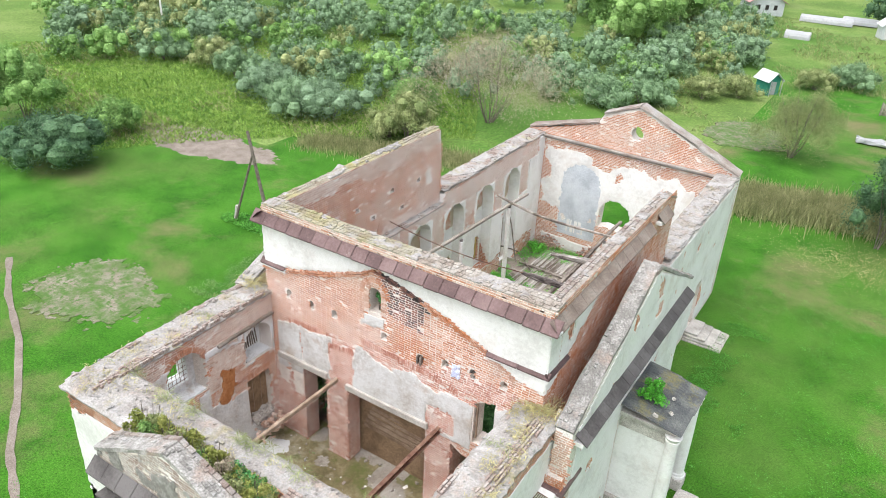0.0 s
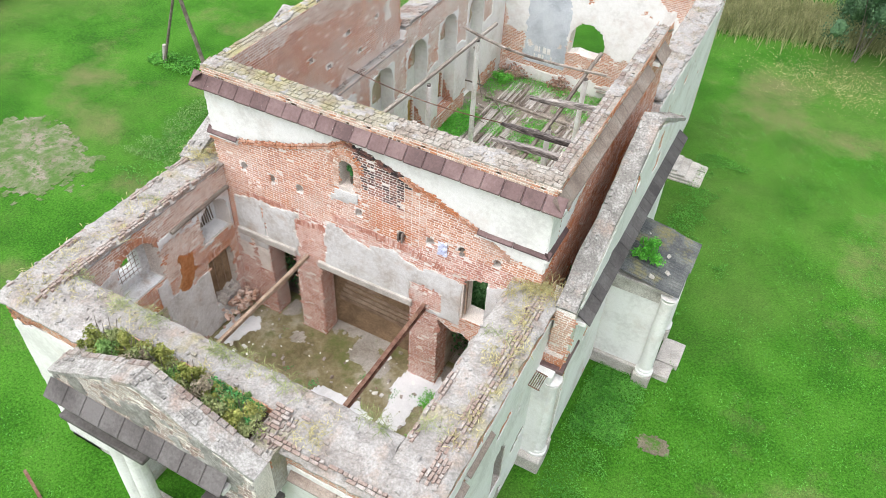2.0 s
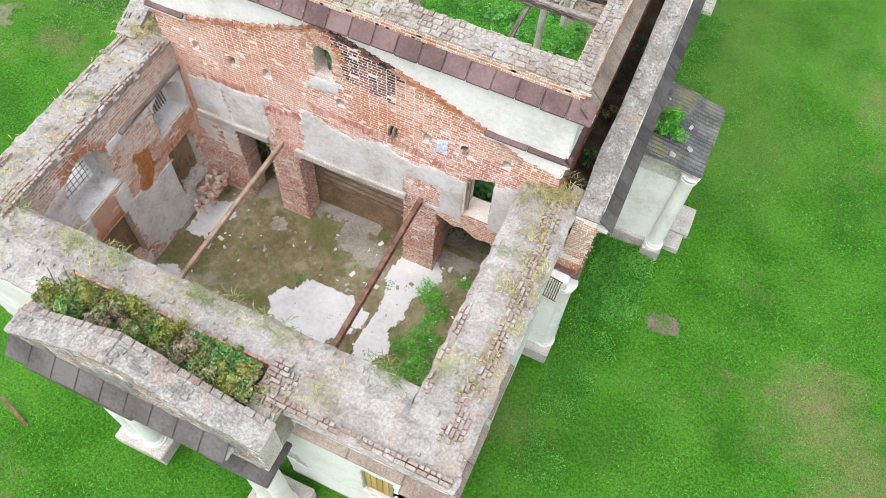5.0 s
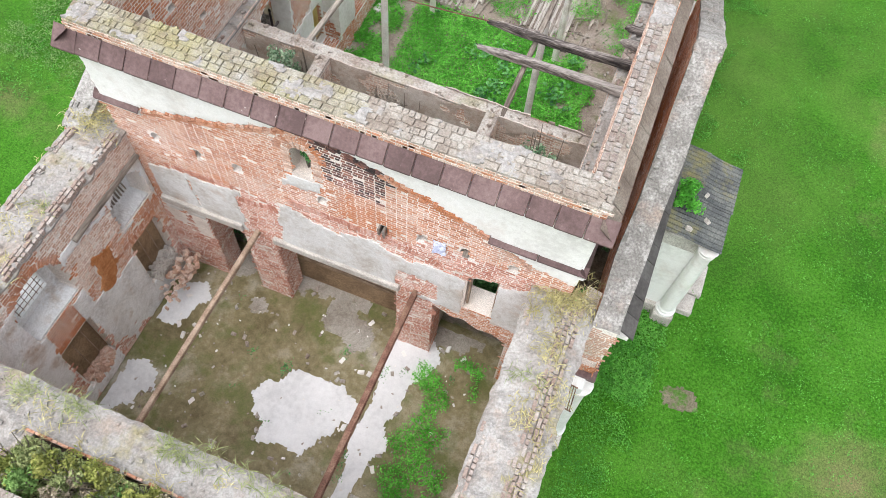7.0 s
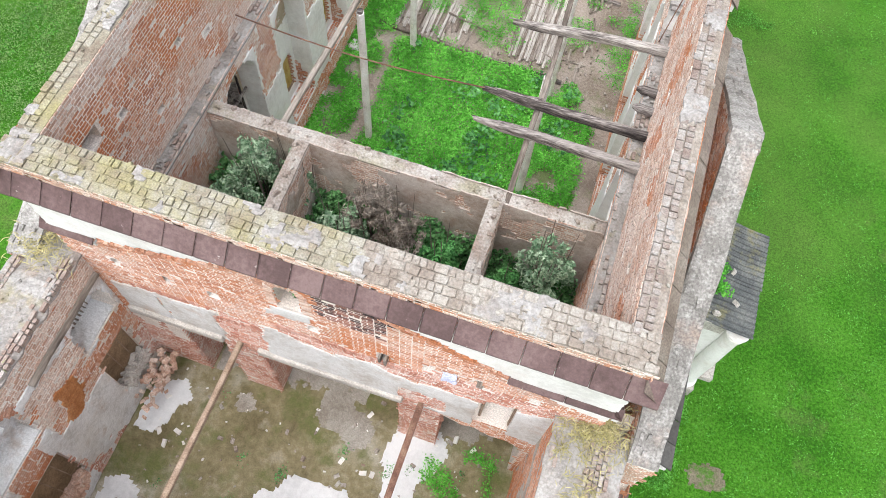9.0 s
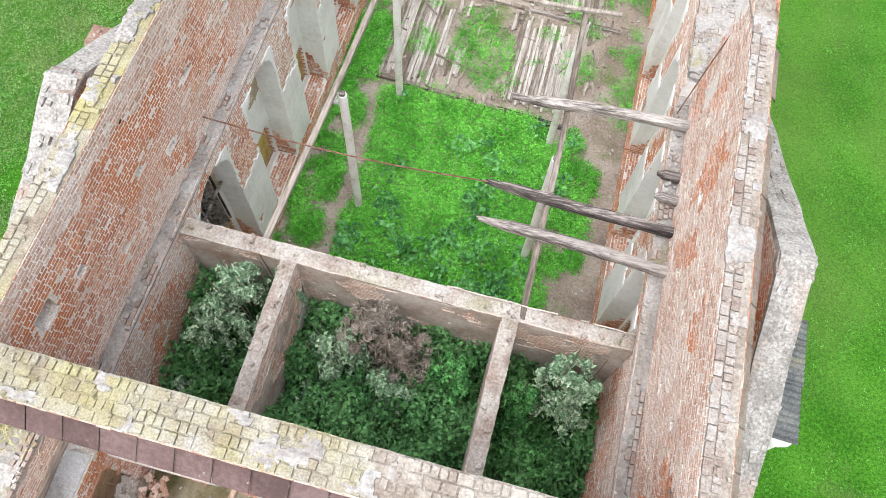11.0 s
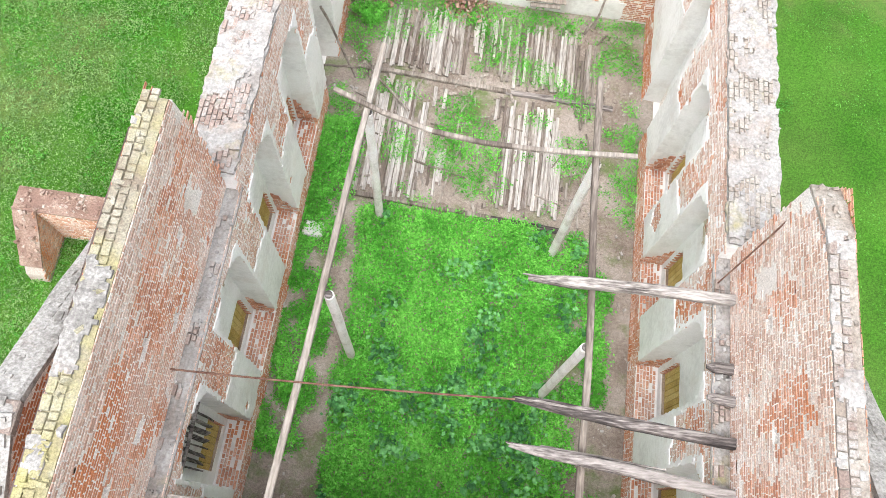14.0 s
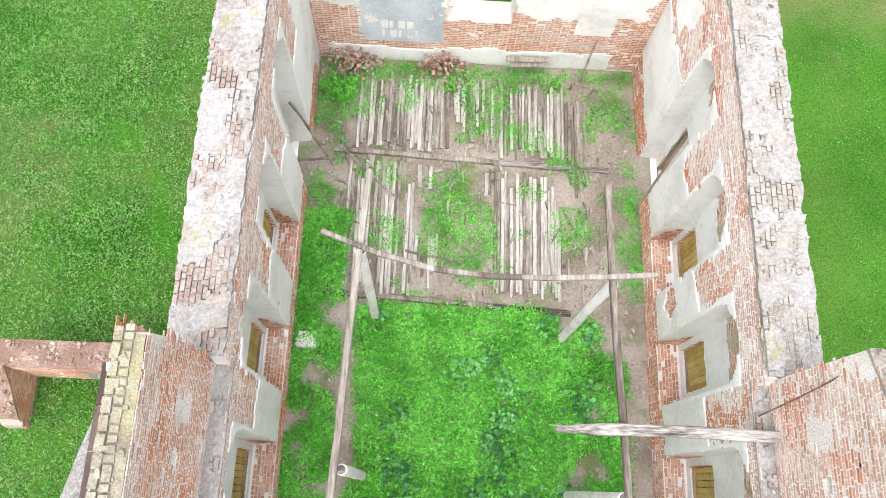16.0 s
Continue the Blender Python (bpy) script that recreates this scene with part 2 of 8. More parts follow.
BARE = material("bare_trodden_soil", [(0.155, 0.14, 0.095), (0.215, 0.19, 0.145), (0.275, 0.245, 0.20)], 0.9, 9, 0.97, 0.6, 12,
                stain=(0.075, 0.145, 0.032), stain_scale=0.9, stain_at=(0.38, 0.62), second=((0.07, 0.14, 0.03), 4.0, (0.48, 0.62)))
BARE_PINK = material("ploughed_soil", [(0.17, 0.14, 0.115), (0.22, 0.185, 0.155), (0.27, 0.235, 0.20)], 0.9, 9, 0.97, 0.6, 8)
BARE_BROWN = material("brown_trodden_soil", [(0.10, 0.095, 0.055), (0.145, 0.13, 0.088), (0.19, 0.165, 0.12)], 0.9, 9, 0.97, 0.6, 8, stain=(0.06, 0.14, 0.02), stain_scale=2.0, stain_at=(0.52, 0.62))
MEADOW = material("rough_meadow", [(0.085, 0.150, 0.030), (0.135, 0.210, 0.047), (0.190, 0.255, 0.078)], 0.12, 3, 0.95, 1.0, 3,
                  stain=(0.075, 0.165, 0.025), stain_scale=0.05, stain_at=(0.45, 0.6), speck=0.35, speck_scale=5)
SOIL = material("dark_soil", [(0.05, 0.042, 0.03), (0.10, 0.08, 0.06), (0.17, 0.14, 0.11)], 1.5, 14, 0.97, 0.8, 14)


def leaf_material(name, colors, vary=0.34, speck=0.3):
    m = material(name, colors, 0.8, 6, 0.7, 0.9, 4, vary, speck=speck, speck_scale=5.0, depth=0.14)
    m.node_tree.nodes["Principled BSDF"].inputs["Specular IOR Level"].default_value = 0.3
    return m


WEED = leaf_material("nettle_leaves", [(0.055, 0.26, 0.02), (0.10, 0.42, 0.04), (0.19, 0.56, 0.085)], 0.45, 0.3)
WEED_DARK = leaf_material("burdock_leaves", [(0.03, 0.13, 0.035), (0.07, 0.26, 0.065), (0.15, 0.41, 0.13)], 0.55)
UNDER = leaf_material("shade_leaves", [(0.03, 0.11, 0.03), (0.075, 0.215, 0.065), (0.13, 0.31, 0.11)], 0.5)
SHRUB = leaf_material("willow_leaves", [(0.105, 0.185, 0.085), (0.165, 0.265, 0.13), (0.225, 0.345, 0.185)], 0.22, 0.2)
SHRUB_GREY = leaf_material("silvery_leaves", [(0.115, 0.19, 0.10), (0.175, 0.27, 0.15), (0.235, 0.35, 0.21)], 0.22, 0.2)
SHRUB_GREEN = leaf_material("fresh_leaves", [(0.10, 0.21, 0.05), (0.165, 0.30, 0.075), (0.245, 0.40, 0.125)], 0.4, 0.3)
SHRUB_DARK = leaf_material("dark_leaves", [(0.035, 0.085, 0.038), (0.07, 0.145, 0.065), (0.12, 0.215, 0.10)], 0.4, 0.3)
SHRUB_CELL = leaf_material("elder_leaves", [(0.13, 0.25, 0.135), (0.25, 0.39, 0.24), (0.40, 0.53, 0.37)], 0.7)
SHRUB_BROWN = leaf_material("dry_twigs", [(0.262, 0.221, 0.151), (0.373, 0.324, 0.233), (0.483, 0.428, 0.321)])
SHRUB_DRY = leaf_material("dead_twigs", [(0.15, 0.125, 0.10), (0.235, 0.20, 0.165), (0.34, 0.30, 0.26)])
LAWN_WEED = leaf_material("clover_leaves", [(0.042, 0.19, 0.015), (0.068, 0.26, 0.025), (0.11, 0.34, 0.045)], 0.5)
PALE_GRASS = leaf_material("plantain_leaves", [(0.085, 0.185, 0.042), (0.13, 0.245, 0.066), (0.185, 0.31, 0.10)], 0.5)
REED = leaf_material("tall_grass_blades", [(0.20, 0.225, 0.09), (0.30, 0.315, 0.14), (0.40, 0.395, 0.20)])
MEADOW_WEED = leaf_material("rank_weed_leaves", [(0.13, 0.25, 0.035), (0.21, 0.35, 0.06), (0.31, 0.45, 0.10)])
SHRUB_OLIVE = leaf_material("olive_leaves", [(0.16, 0.21, 0.075), (0.24, 0.285, 0.11), (0.34, 0.375, 0.165)], 0.4, 0.3)
SHRUB_YELLOW = leaf_material("yellowing_leaves", [(0.17, 0.205, 0.04), (0.27, 0.30, 0.07), (0.38, 0.38, 0.12)])
STRAW = leaf_material("dry_grass", [(0.30, 0.275, 0.115), (0.42, 0.375, 0.175), (0.52, 0.47, 0.26)])
BARK = material("grey_bark", [(0.11, 0.09, 0.075), (0.17, 0.145, 0.12), (0.24, 0.21, 0.18)], 3, 20, 0.95, 0.6, 20)
PAINT_GREEN = material("green_paint", [(0.03, 0.20, 0.14), (0.045, 0.26, 0.19)], 1, 8, 0.7, 0.1, 10)
ROOF_WHITE = material("white_sheet_roof", [(0.48, 0.51, 0.52), (0.58, 0.60, 0.60)], 1, 8, 0.6, 0.1, 10)
PAINT_PINK = material("pink_wall_paint", [(0.42, 0.23, 0.24), (0.50, 0.29, 0.29)], 1, 8, 0.8, 0.1, 10)
RAG = material("pale_blue_cloth", [(0.45, 0.50, 0.68), (0.58, 0.63, 0.80), (0.72, 0.76, 0.88)], 4, 20, 0.9, 0.3, 20)
DARK = material("dark_interior", [(0.02, 0.018, 0.016), (0.045, 0.04, 0.035)], 2, 10, 0.95, 0.2, 10)
FOIL = material("white_film", [(0.331, 0.338, 0.346), (0.389, 0.396, 0.403)], 2, 8, 0.5, 0.2, 6)

# ---------------------------------------------------------------- mesh helpers


def link_mesh(name, verts, faces, mat, parent=None, label="", kind="", smooth=False):
    me = bpy.data.meshes.new(name)
    me.from_pydata(verts, [], faces)
    me.update()
    if mat is not None:
        me.materials.append(mat)
    if smooth:
        me.polygons.foreach_set("use_smooth", [True] * len(me.polygons))
    ob = new(name, me)
    if parent is not None:
        ob.parent = parent
    return tagged(ob, label, "", "", kind)


def part(name, bm, mat, parent, label="", smooth=False):
    me = bpy.data.meshes.new(name)
    bm.to_mesh(me)
    bm.free()
    me.materials.append(mat)
    if smooth:
        me.polygons.foreach_set("use_smooth", [True] * len(me.polygons))
    ob = new(name, me)
    if parent is not None:
        ob.parent = parent
    return tagged(ob, label)


def empty(name, label, category, at=(0, 0, 0), group="", kind=""):
    ob = new(name)
    ob.location = at
    ob.empty_display_size = 0.2
    return tagged(ob, label, category, group, kind)


def box_bm(x0, x1, y0, y1, z0, z1, bevel=0.0, rough=0.0, cuts=0, seed=0):
    bm = bmesh.new()
    bmesh.ops.create_cube(bm, size=1.0)
    for v in bm.verts:
        v.co = Vector(((x0 + x1) / 2 + v.co.x * (x1 - x0), (y0 + y1) / 2 + v.co.y * (y1 - y0), (z0 + z1) / 2 + v.co.z * (z1 - z0)))
    if cuts:
        bmesh.ops.subdivide_edges(bm, edges=bm.edges[:], cuts=cuts, use_grid_fill=True)
    if bevel:
        bmesh.ops.bevel(bm, geom=bm.edges[:], offset=bevel, segments=1, affect="EDGES")
    if rough:
        for v in bm.verts:
            d = noise.noise_vector(v.co * 2.3 + Vector((seed, 0, 0)))
            v.co += d * rough
    return bm


def tube_bm(a, b, r0, r1=None, sides=10, rings=1, wobble=0.0, seed=0.0):
    """A round bar from a to b, tapering, that may wobble like a branch or an old log."""
    r1 = r0 if r1 is None else r1
    a, b = Vector(a), Vector(b)
    q = (b - a).to_track_quat("Z", "Y")
    bm = bmesh.new()
    loops = []
    for i in range(rings + 1):
        f = i / rings
        c = a.lerp(b, f)
        if wobble and 0 < i < rings + 1:
            c = c + noise.noise_vector(Vector((seed, f * 3.0, 1.7))) * wobble
        r = r0 + (r1 - r0) * f
        loops.append([bm.verts.new(c + q @ Vector((math.cos(2 * math.pi * k / sides) * r, math.sin(2 * math.pi * k / sides) * r, 0))) for k in range(sides)])
    for i in range(rings):
        for k in range(sides):
            bm.faces.new((loops[i][k], loops[i][(k + 1) % sides], loops[i + 1][(k + 1) % sides], loops[i + 1][k]))
    bm.faces.new(loops[0][::-1])
    bm.faces.new(loops[-1])
    return bm


def beam_bm(a, b, w, h, rings=8, wobble=0.03, seed=0, ragged=0.0):
    """A squared timber from a to b with worn, slightly bent edges and, if ragged, a splintered first end."""
    a, b = Vector(a), Vector(b)
    along = (b - a).normalized()
    side = along.cross(Vector((0, 0, 1))).normalized()
    up = side.cross(along)
    bm = bmesh.new()
    loops = []
    shape = [(-1, -.7), (-.7, -1), (.7, -1), (1, -.7), (1, .7), (.7, 1), (-.7, 1), (-1, .7)]
    for i in range(rings + 1):
        f = i / rings
        c = a.lerp(b, f) + noise.noise_vector(Vector((seed * 3.3, f * 2.0, 4.0))) * wobble
        k = 1.0 if not ragged else min(1.0, 0.42 + f * ragged * 1.5)
        ring = []
        for j, (p, q) in enumerate(shape):
            rr = 1 + 0.16 * noise.noise(Vector((j * 1.7, f * 6, seed)))
            ring.append(bm.verts.new(c + side * (p * w / 2 * rr * k) + up * (q * h / 2 * rr * k)))
        loops.append(ring)
    for i in range(rings):
        for j in range(8):
            bm.faces.new((loops[i][j], loops[i][(j + 1) % 8], loops[i + 1][(j + 1) % 8], loops[i + 1][j]))
    bm.faces.new(loops[0][::-1])
    bm.faces.new(loops[-1])
    bmesh.ops.recalc_face_normals(bm, faces=bm.faces[:])
    return bm


def ragged(points, step, amp, seed):
    """A polyline with extra points and a broken, stepped edge."""
    out = []
    for (u0, v0), (u1, v1) in zip(points[:-1], points[1:]):
        n = max(1, int(math.hypot(u1 - u0, v1 - v0) / step))
        for i in range(n):
            f = i / n
            w = noise.noise(Vector((seed, (u0 + (u1 - u0) * f) * 1.9, (v0 + (v1 - v0) * f) * 1.9))) * amp
            w = round(w / 0.085) * 0.085 if amp > 0.08 else w
            out.append((u0 + (u1 - u0) * f, v0 + (v1 - v0) * f + w))
    out.append(points[-1])
    return out


def arch(uc, width, v0, v1, n=10):
    """An opening with a round head: counter-clockwise points."""
    r = width / 2
    pts = [(uc - r, v0), (uc + r, v0)]
    pts += [(uc + r * math.cos(math.pi * i / n), v1 - r + r * math.sin(math.pi * i / n)) for i in range(n + 1)]
    return pts


def rect(u0, u1, v0, v1):
    return [(u0, v0), (u1, v0), (u1, v1), (u0, v1)]


def inside(poly, u, v):
    hit = False
    for (a, b), (c, d) in zip(poly, poly[1:] + poly[:1]):
        if (b > v) != (d > v) and u < (c - a) * (v - b) / (d - b) + a:
            hit = not hit
    return hit


def grow(poly, by):
    cu = sum(p[0] for p in poly) / len(poly)
    lo = min(p[1] for p in poly)
    hi = max(p[1] for p in poly)
    wide = max(p[0] for p in poly) - min(p[0] for p in poly)
    return [(cu + (u - cu) * (1 + 2 * by / wide), lo - by + (v - lo) * (1 + 2 * by / (hi - lo))) for u, v in poly]


def slab(name, origin, along, normal, outline, holes, thick, mat, parent=None, label="", splay=0.0, kind="", up=(0, 0, 1)):
    """A wall from its outline (along, up) with holes right through it. The reference face looks along the normal; the wall
    goes back from it by thick. splay: how much wider the holes are on the reference face."""
    o, a, n, z = Vector(origin), Vector(along), Vector(normal), Vector(up)
    front = [outline] + [grow(h, splay) if splay else h for h in holes]
    back = [outline] + list(holes)
    verts, faces = [], []
    bases = []
    for k, loops in enumerate((front, back)):
        base = len(verts)
        bases.append(base)
        for lp in loops:
            verts += [tuple(o + a * u + z * v - n * (thick * k)) for u, v in lp]
        tris = tessellate_polygon([[Vector((u, v, 0)) for u, v in lp] for lp in loops])
        faces += [tuple(base + i for i in t) for t in tris]
    start = 0
    for lp in front:
        m = len(lp)
        for i in range(m):
            p, q = start + i, start + (i + 1) % m
            faces.append((bases[0] + p, bases[0] + q, bases[1] + q, bases[1] + p))
        start += m
    ob = link_mesh(name, verts, faces, mat, parent, label, kind)
    bm = bmesh.new()
    bm.from_mesh(ob.data)
    bmesh.ops.recalc_face_normals(bm, faces=bm.faces[:])
    bm.to_mesh(ob.data)
    bm.free()
    return ob


BRICK_L, BRICK_H, JOINT = 0.274, 0.083, 0.024
brick_meshes = {}


def brick_mesh(length, depth, mat, turn=0):
    """One shared brick with softened edges, lying along x, its face towards +y."""
    key = (round(length, 3), mat.name, turn)
    if key not in brick_meshes:
        bm = bmesh.new()
        bmesh.ops.create_cube(bm, size=1.0)
        rnd = random.Random(len(brick_meshes))
        for v in bm.verts:
            v.co = Vector((v.co.x * length, v.co.y * depth, v.co.z * BRICK_H))
            v.co += Vector([rnd.uniform(-.004, .004) for _ in range(3)])
        bmesh.ops.bevel(bm, geom=[e for e in bm.edges if all(v.co.y > 0 for v in e.verts)], offset=0.006, segments=1, affect="EDGES")
        me = bpy.data.meshes.new("brick")
        bm.to_mesh(me)
        bm.free()
        me.materials.append(mat)
        brick_meshes[key] = me
    return brick_meshes[key]


def courses(parent, origin, along, normal, width, v0, v1, want, mat, seed=0, singles=None, up=(0, 0, 1), proud=0.005, course=None, lost=0.03, name="bricks",
            rough=1.0):
    """Lays bricks on a face wherever want(u, v) holds. Those in the rectangle singles are objects of their own (300 at most)."""
    rnd = random.Random(seed)
    o, a, n, z = Vector(origin), Vector(along), Vector(normal), Vector(up)
    course = course or BRICK_H + JOINT
    tall = course - JOINT
    verts, faces = [], []
    made = 0
    turn = Matrix((a, n, z)).transposed().to_4x4()
    k0 = int(v0 / course)
    for k in range(k0, int(v1 / course)):
        v = (k + 0.5) * course
        u = rnd.uniform(-0.2, 0.0) if rough > 1 else (0.0 if k % 2 else -0.07)
        i = k
        while u < width:
            length = BRICK_L if (k % 2 == 0 or i % 5 == 0) else BRICK_L / 2 - 0.006
            i += 1
            uc = u + length / 2
            if 0 <= uc <= width and want(uc, v) and rnd.random() > lost:
                d = max(.003, proud + rnd.uniform(-0.003, 0.005) * rough)
                if singles and made < 300 and singles[0] <= uc <= singles[1] and singles[2] <= v <= singles[3]:
                    ob = new("brick", brick_mesh(length, 0.06, mat, made % 3))
                    ob.parent = parent
                    ob.matrix_basis = Matrix.Translation(o + a * uc + z * v + n * (d - 0.03)) @ turn @ pose(0, 0, 0, 0, rnd.uniform(-1, 1), rnd.uniform(-.6, .6))
                    loose = min(1.0, max(0.0, rough - 2) / 3)
                    ob.matrix_basis = ob.matrix_basis @ pose(0, 0, 0, rnd.gauss(0, 5) * loose, rnd.gauss(0, 8) * loose, rnd.gauss(0, 5) * loose) \
                        @ Matrix.Diagonal((1 - .35 * loose * rnd.random(), 1, tall / BRICK_H * (1 - .35 * loose * rnd.random()), 1))
                    made += 1
                else:
                    s = rnd.uniform(-0.006, 0.006) * rough
                    loose = min(1.0, max(0.0, rough - 2) / 3)
                    ang, fu, fv = rnd.gauss(0, .16) * loose, 1 - .45 * loose * rnd.random(), 1 - .4 * loose * rnd.random()
                    ca, sa = math.cos(ang), math.sin(ang)
                    b = len(verts)
                    for du, dv in ((-.5, -.5), (.5, -.5), (.5, .5), (-.5, .5)):
                        eu, ev = du * length * fu, dv * tall * fv
                        p = o + a * (uc + eu * ca - ev * sa) + z * (v + ev * ca + eu * sa + s * du)
                        verts.append(tuple(p - n * 0.01))
                        eu, ev = eu - du * 0.012, ev - dv * 0.012
                        p2 = o + a * (uc + eu * ca - ev * sa) + z * (v + ev * ca + eu * sa + s * du)
                        verts.append(tuple(p2 + n * max(.003, d + s + rnd.uniform(-.02, .02) * loose)))
                    faces.append((b + 1, b + 3, b + 5, b + 7))
                    for j in range(4):
                        p, q = b + 2 * j, b + 2 * ((j + 1) % 4)
                        faces.append((p, q, q + 1, p + 1))
            u += length + JOINT
    if faces:
        link_mesh(name, verts, faces, mat, parent, kind="stuff")


def place_brick(parent, at, long_way, normal, mat, length=0.25):
    """One brick set on a face at the point at, its length along long_way."""
    x, n = Vector(long_way).normalized(), Vector(normal).normalized()
    ob = new("brick", brick_mesh(length, 0.06, mat))
    ob.parent = parent
    ob.matrix_basis = Matrix.Translation(at) @ Matrix((x, n, x.cross(n))).transposed().to_4x4()


def ring_bricks(parent, origin, along, normal, uc, vc, r, mat, a0=0, a1=180, length=0.25, proud=0.0, seed=1):
    """A ring of bricks on end round the head of an arch, each with a little play."""
    o, a, n, z = Vector(origin), Vector(along), Vector(normal), Vector((0, 0, 1))
    rnd = random.Random(seed)
    k = max(2, int(r * radians(a1 - a0) / 0.1))
    for i in range(k + 1):
        t = radians(a0 + (a1 - a0) * i / k + rnd.uniform(-1.5, 1.5))
        d = a * math.cos(t) + z * math.sin(t)
        place_brick(parent, o + a * uc + z * vc + d * (r + length / 2 + rnd.uniform(-.02, .03)) + n * (proud - .03 + rnd.uniform(0, .02)), d, n, mat, length)


def soldier_bricks(parent, origin, along, normal, line_, mat, length=0.26, lean=0.0, seed=1, lost=0.08):
    """A row of bricks standing on end along a line on a face."""
    o, a, n, z = Vector(origin), Vector(along), Vector(normal), Vector((0, 0, 1))
    rnd = random.Random(seed)
    us, vs_ = [p[0] for p in line_], [p[1] for p in line_]
    u = us[0]
    while u < us[-1]:
        v = float(np.interp(u, us, vs_)) + rnd.uniform(-.03, .03)
        if rnd.random() > lost:
            tip = lean * (2 * (u - us[0]) / (us[-1] - us[0]) - 1) + rnd.uniform(-.05, .05)
            place_brick(parent, o + a * u + z * v + n * (rnd.uniform(-.018, -.004)), z + a * tip, n, mat, length)
        u += 0.106


def coat(parent, origin, along, normal, width, v0, v1, want, mat, cell=0.1, depth=0.04, up=(0, 0, 1), name="plaster", label="", relief=0.008, seed=0.0):
    """A broken coat of plaster, screed or soil wherever want(u, v) holds, with real edges."""
    o, a, n, z = Vector(origin), Vector(along), Vector(normal), Vector(up)
    nu, nv = int(width / cell), int((v1 - v0) / cell)
    on = {(i, j) for i in range(nu) for j in range(nv) if want((i + .5) * cell, v0 + (j + .5) * cell)}
    verts, faces, index = [], [], {}

    def node(i, j, top):
        key = (i, j, top)
        if key not in index:
            w = noise.noise_vector(Vector((i * 0.43 + seed, j * 0.43, 2.2)))
            edge = not all((p, q) in on for p in (i - 1, i) for q in (j - 1, j))
            k = 0.7 * cell if edge else 0.0
            p = o + a * (i * cell + w.x * k) + z * (v0 + j * cell + w.y * k)
            p += n * ((depth + w.z * relief + (0 if not edge else -depth * .25)) if top else -0.01)
            index[key] = len(verts)
            verts.append(tuple(p))
        return index[key]

    for i, j in on:
        faces.append((node(i, j, 1), node(i + 1, j, 1), node(i + 1, j + 1, 1), node(i, j + 1, 1)))
        for di, dj, (p, q) in ((-1, 0, ((0, 1), (0, 0))), (1, 0, ((1, 0), (1, 1))), (0, -1, ((0, 0), (1, 0))), (0, 1, ((1, 1), (0, 1)))):
            if (i + di, j + dj) not in on:
                faces.append((node(i + p[0], j + p[1], 1), node(i + p[0], j + p[1], 0), node(i + q[0], j + q[1], 0), node(i + q[0], j + q[1], 1)))
    if faces:
        ob = link_mesh(name, verts, faces, mat, parent, label)
        bm = bmesh.new()
        bm.from_mesh(ob.data)
        bmesh.ops.recalc_face_normals(bm, faces=bm.faces[:])
        bm.to_mesh(ob.data)
        bm.free()
        return ob


def lime_smear(parent, origin, along, width, depth, height, mat, seed, cut=.05, up=(1, 0, 0)):
    """Lime washed over a brick coping in broken patches."""
    coat(parent, origin, along, (0, 0, 1), width, 0, depth, lambda u, v: fbm(u, v, seed, 1.1) > cut, mat, .075, height, up=up, name="lime_patch", relief=.055, seed=seed)


def fbm(u, v, s, scale):
    p = Vector((u * scale + s, v * scale - s * 1.3, s * 0.7))
    return noise.noise(p) + 0.5 * noise.noise(p * 2.1) + 0.25 * noise.noise(p * 4.3)


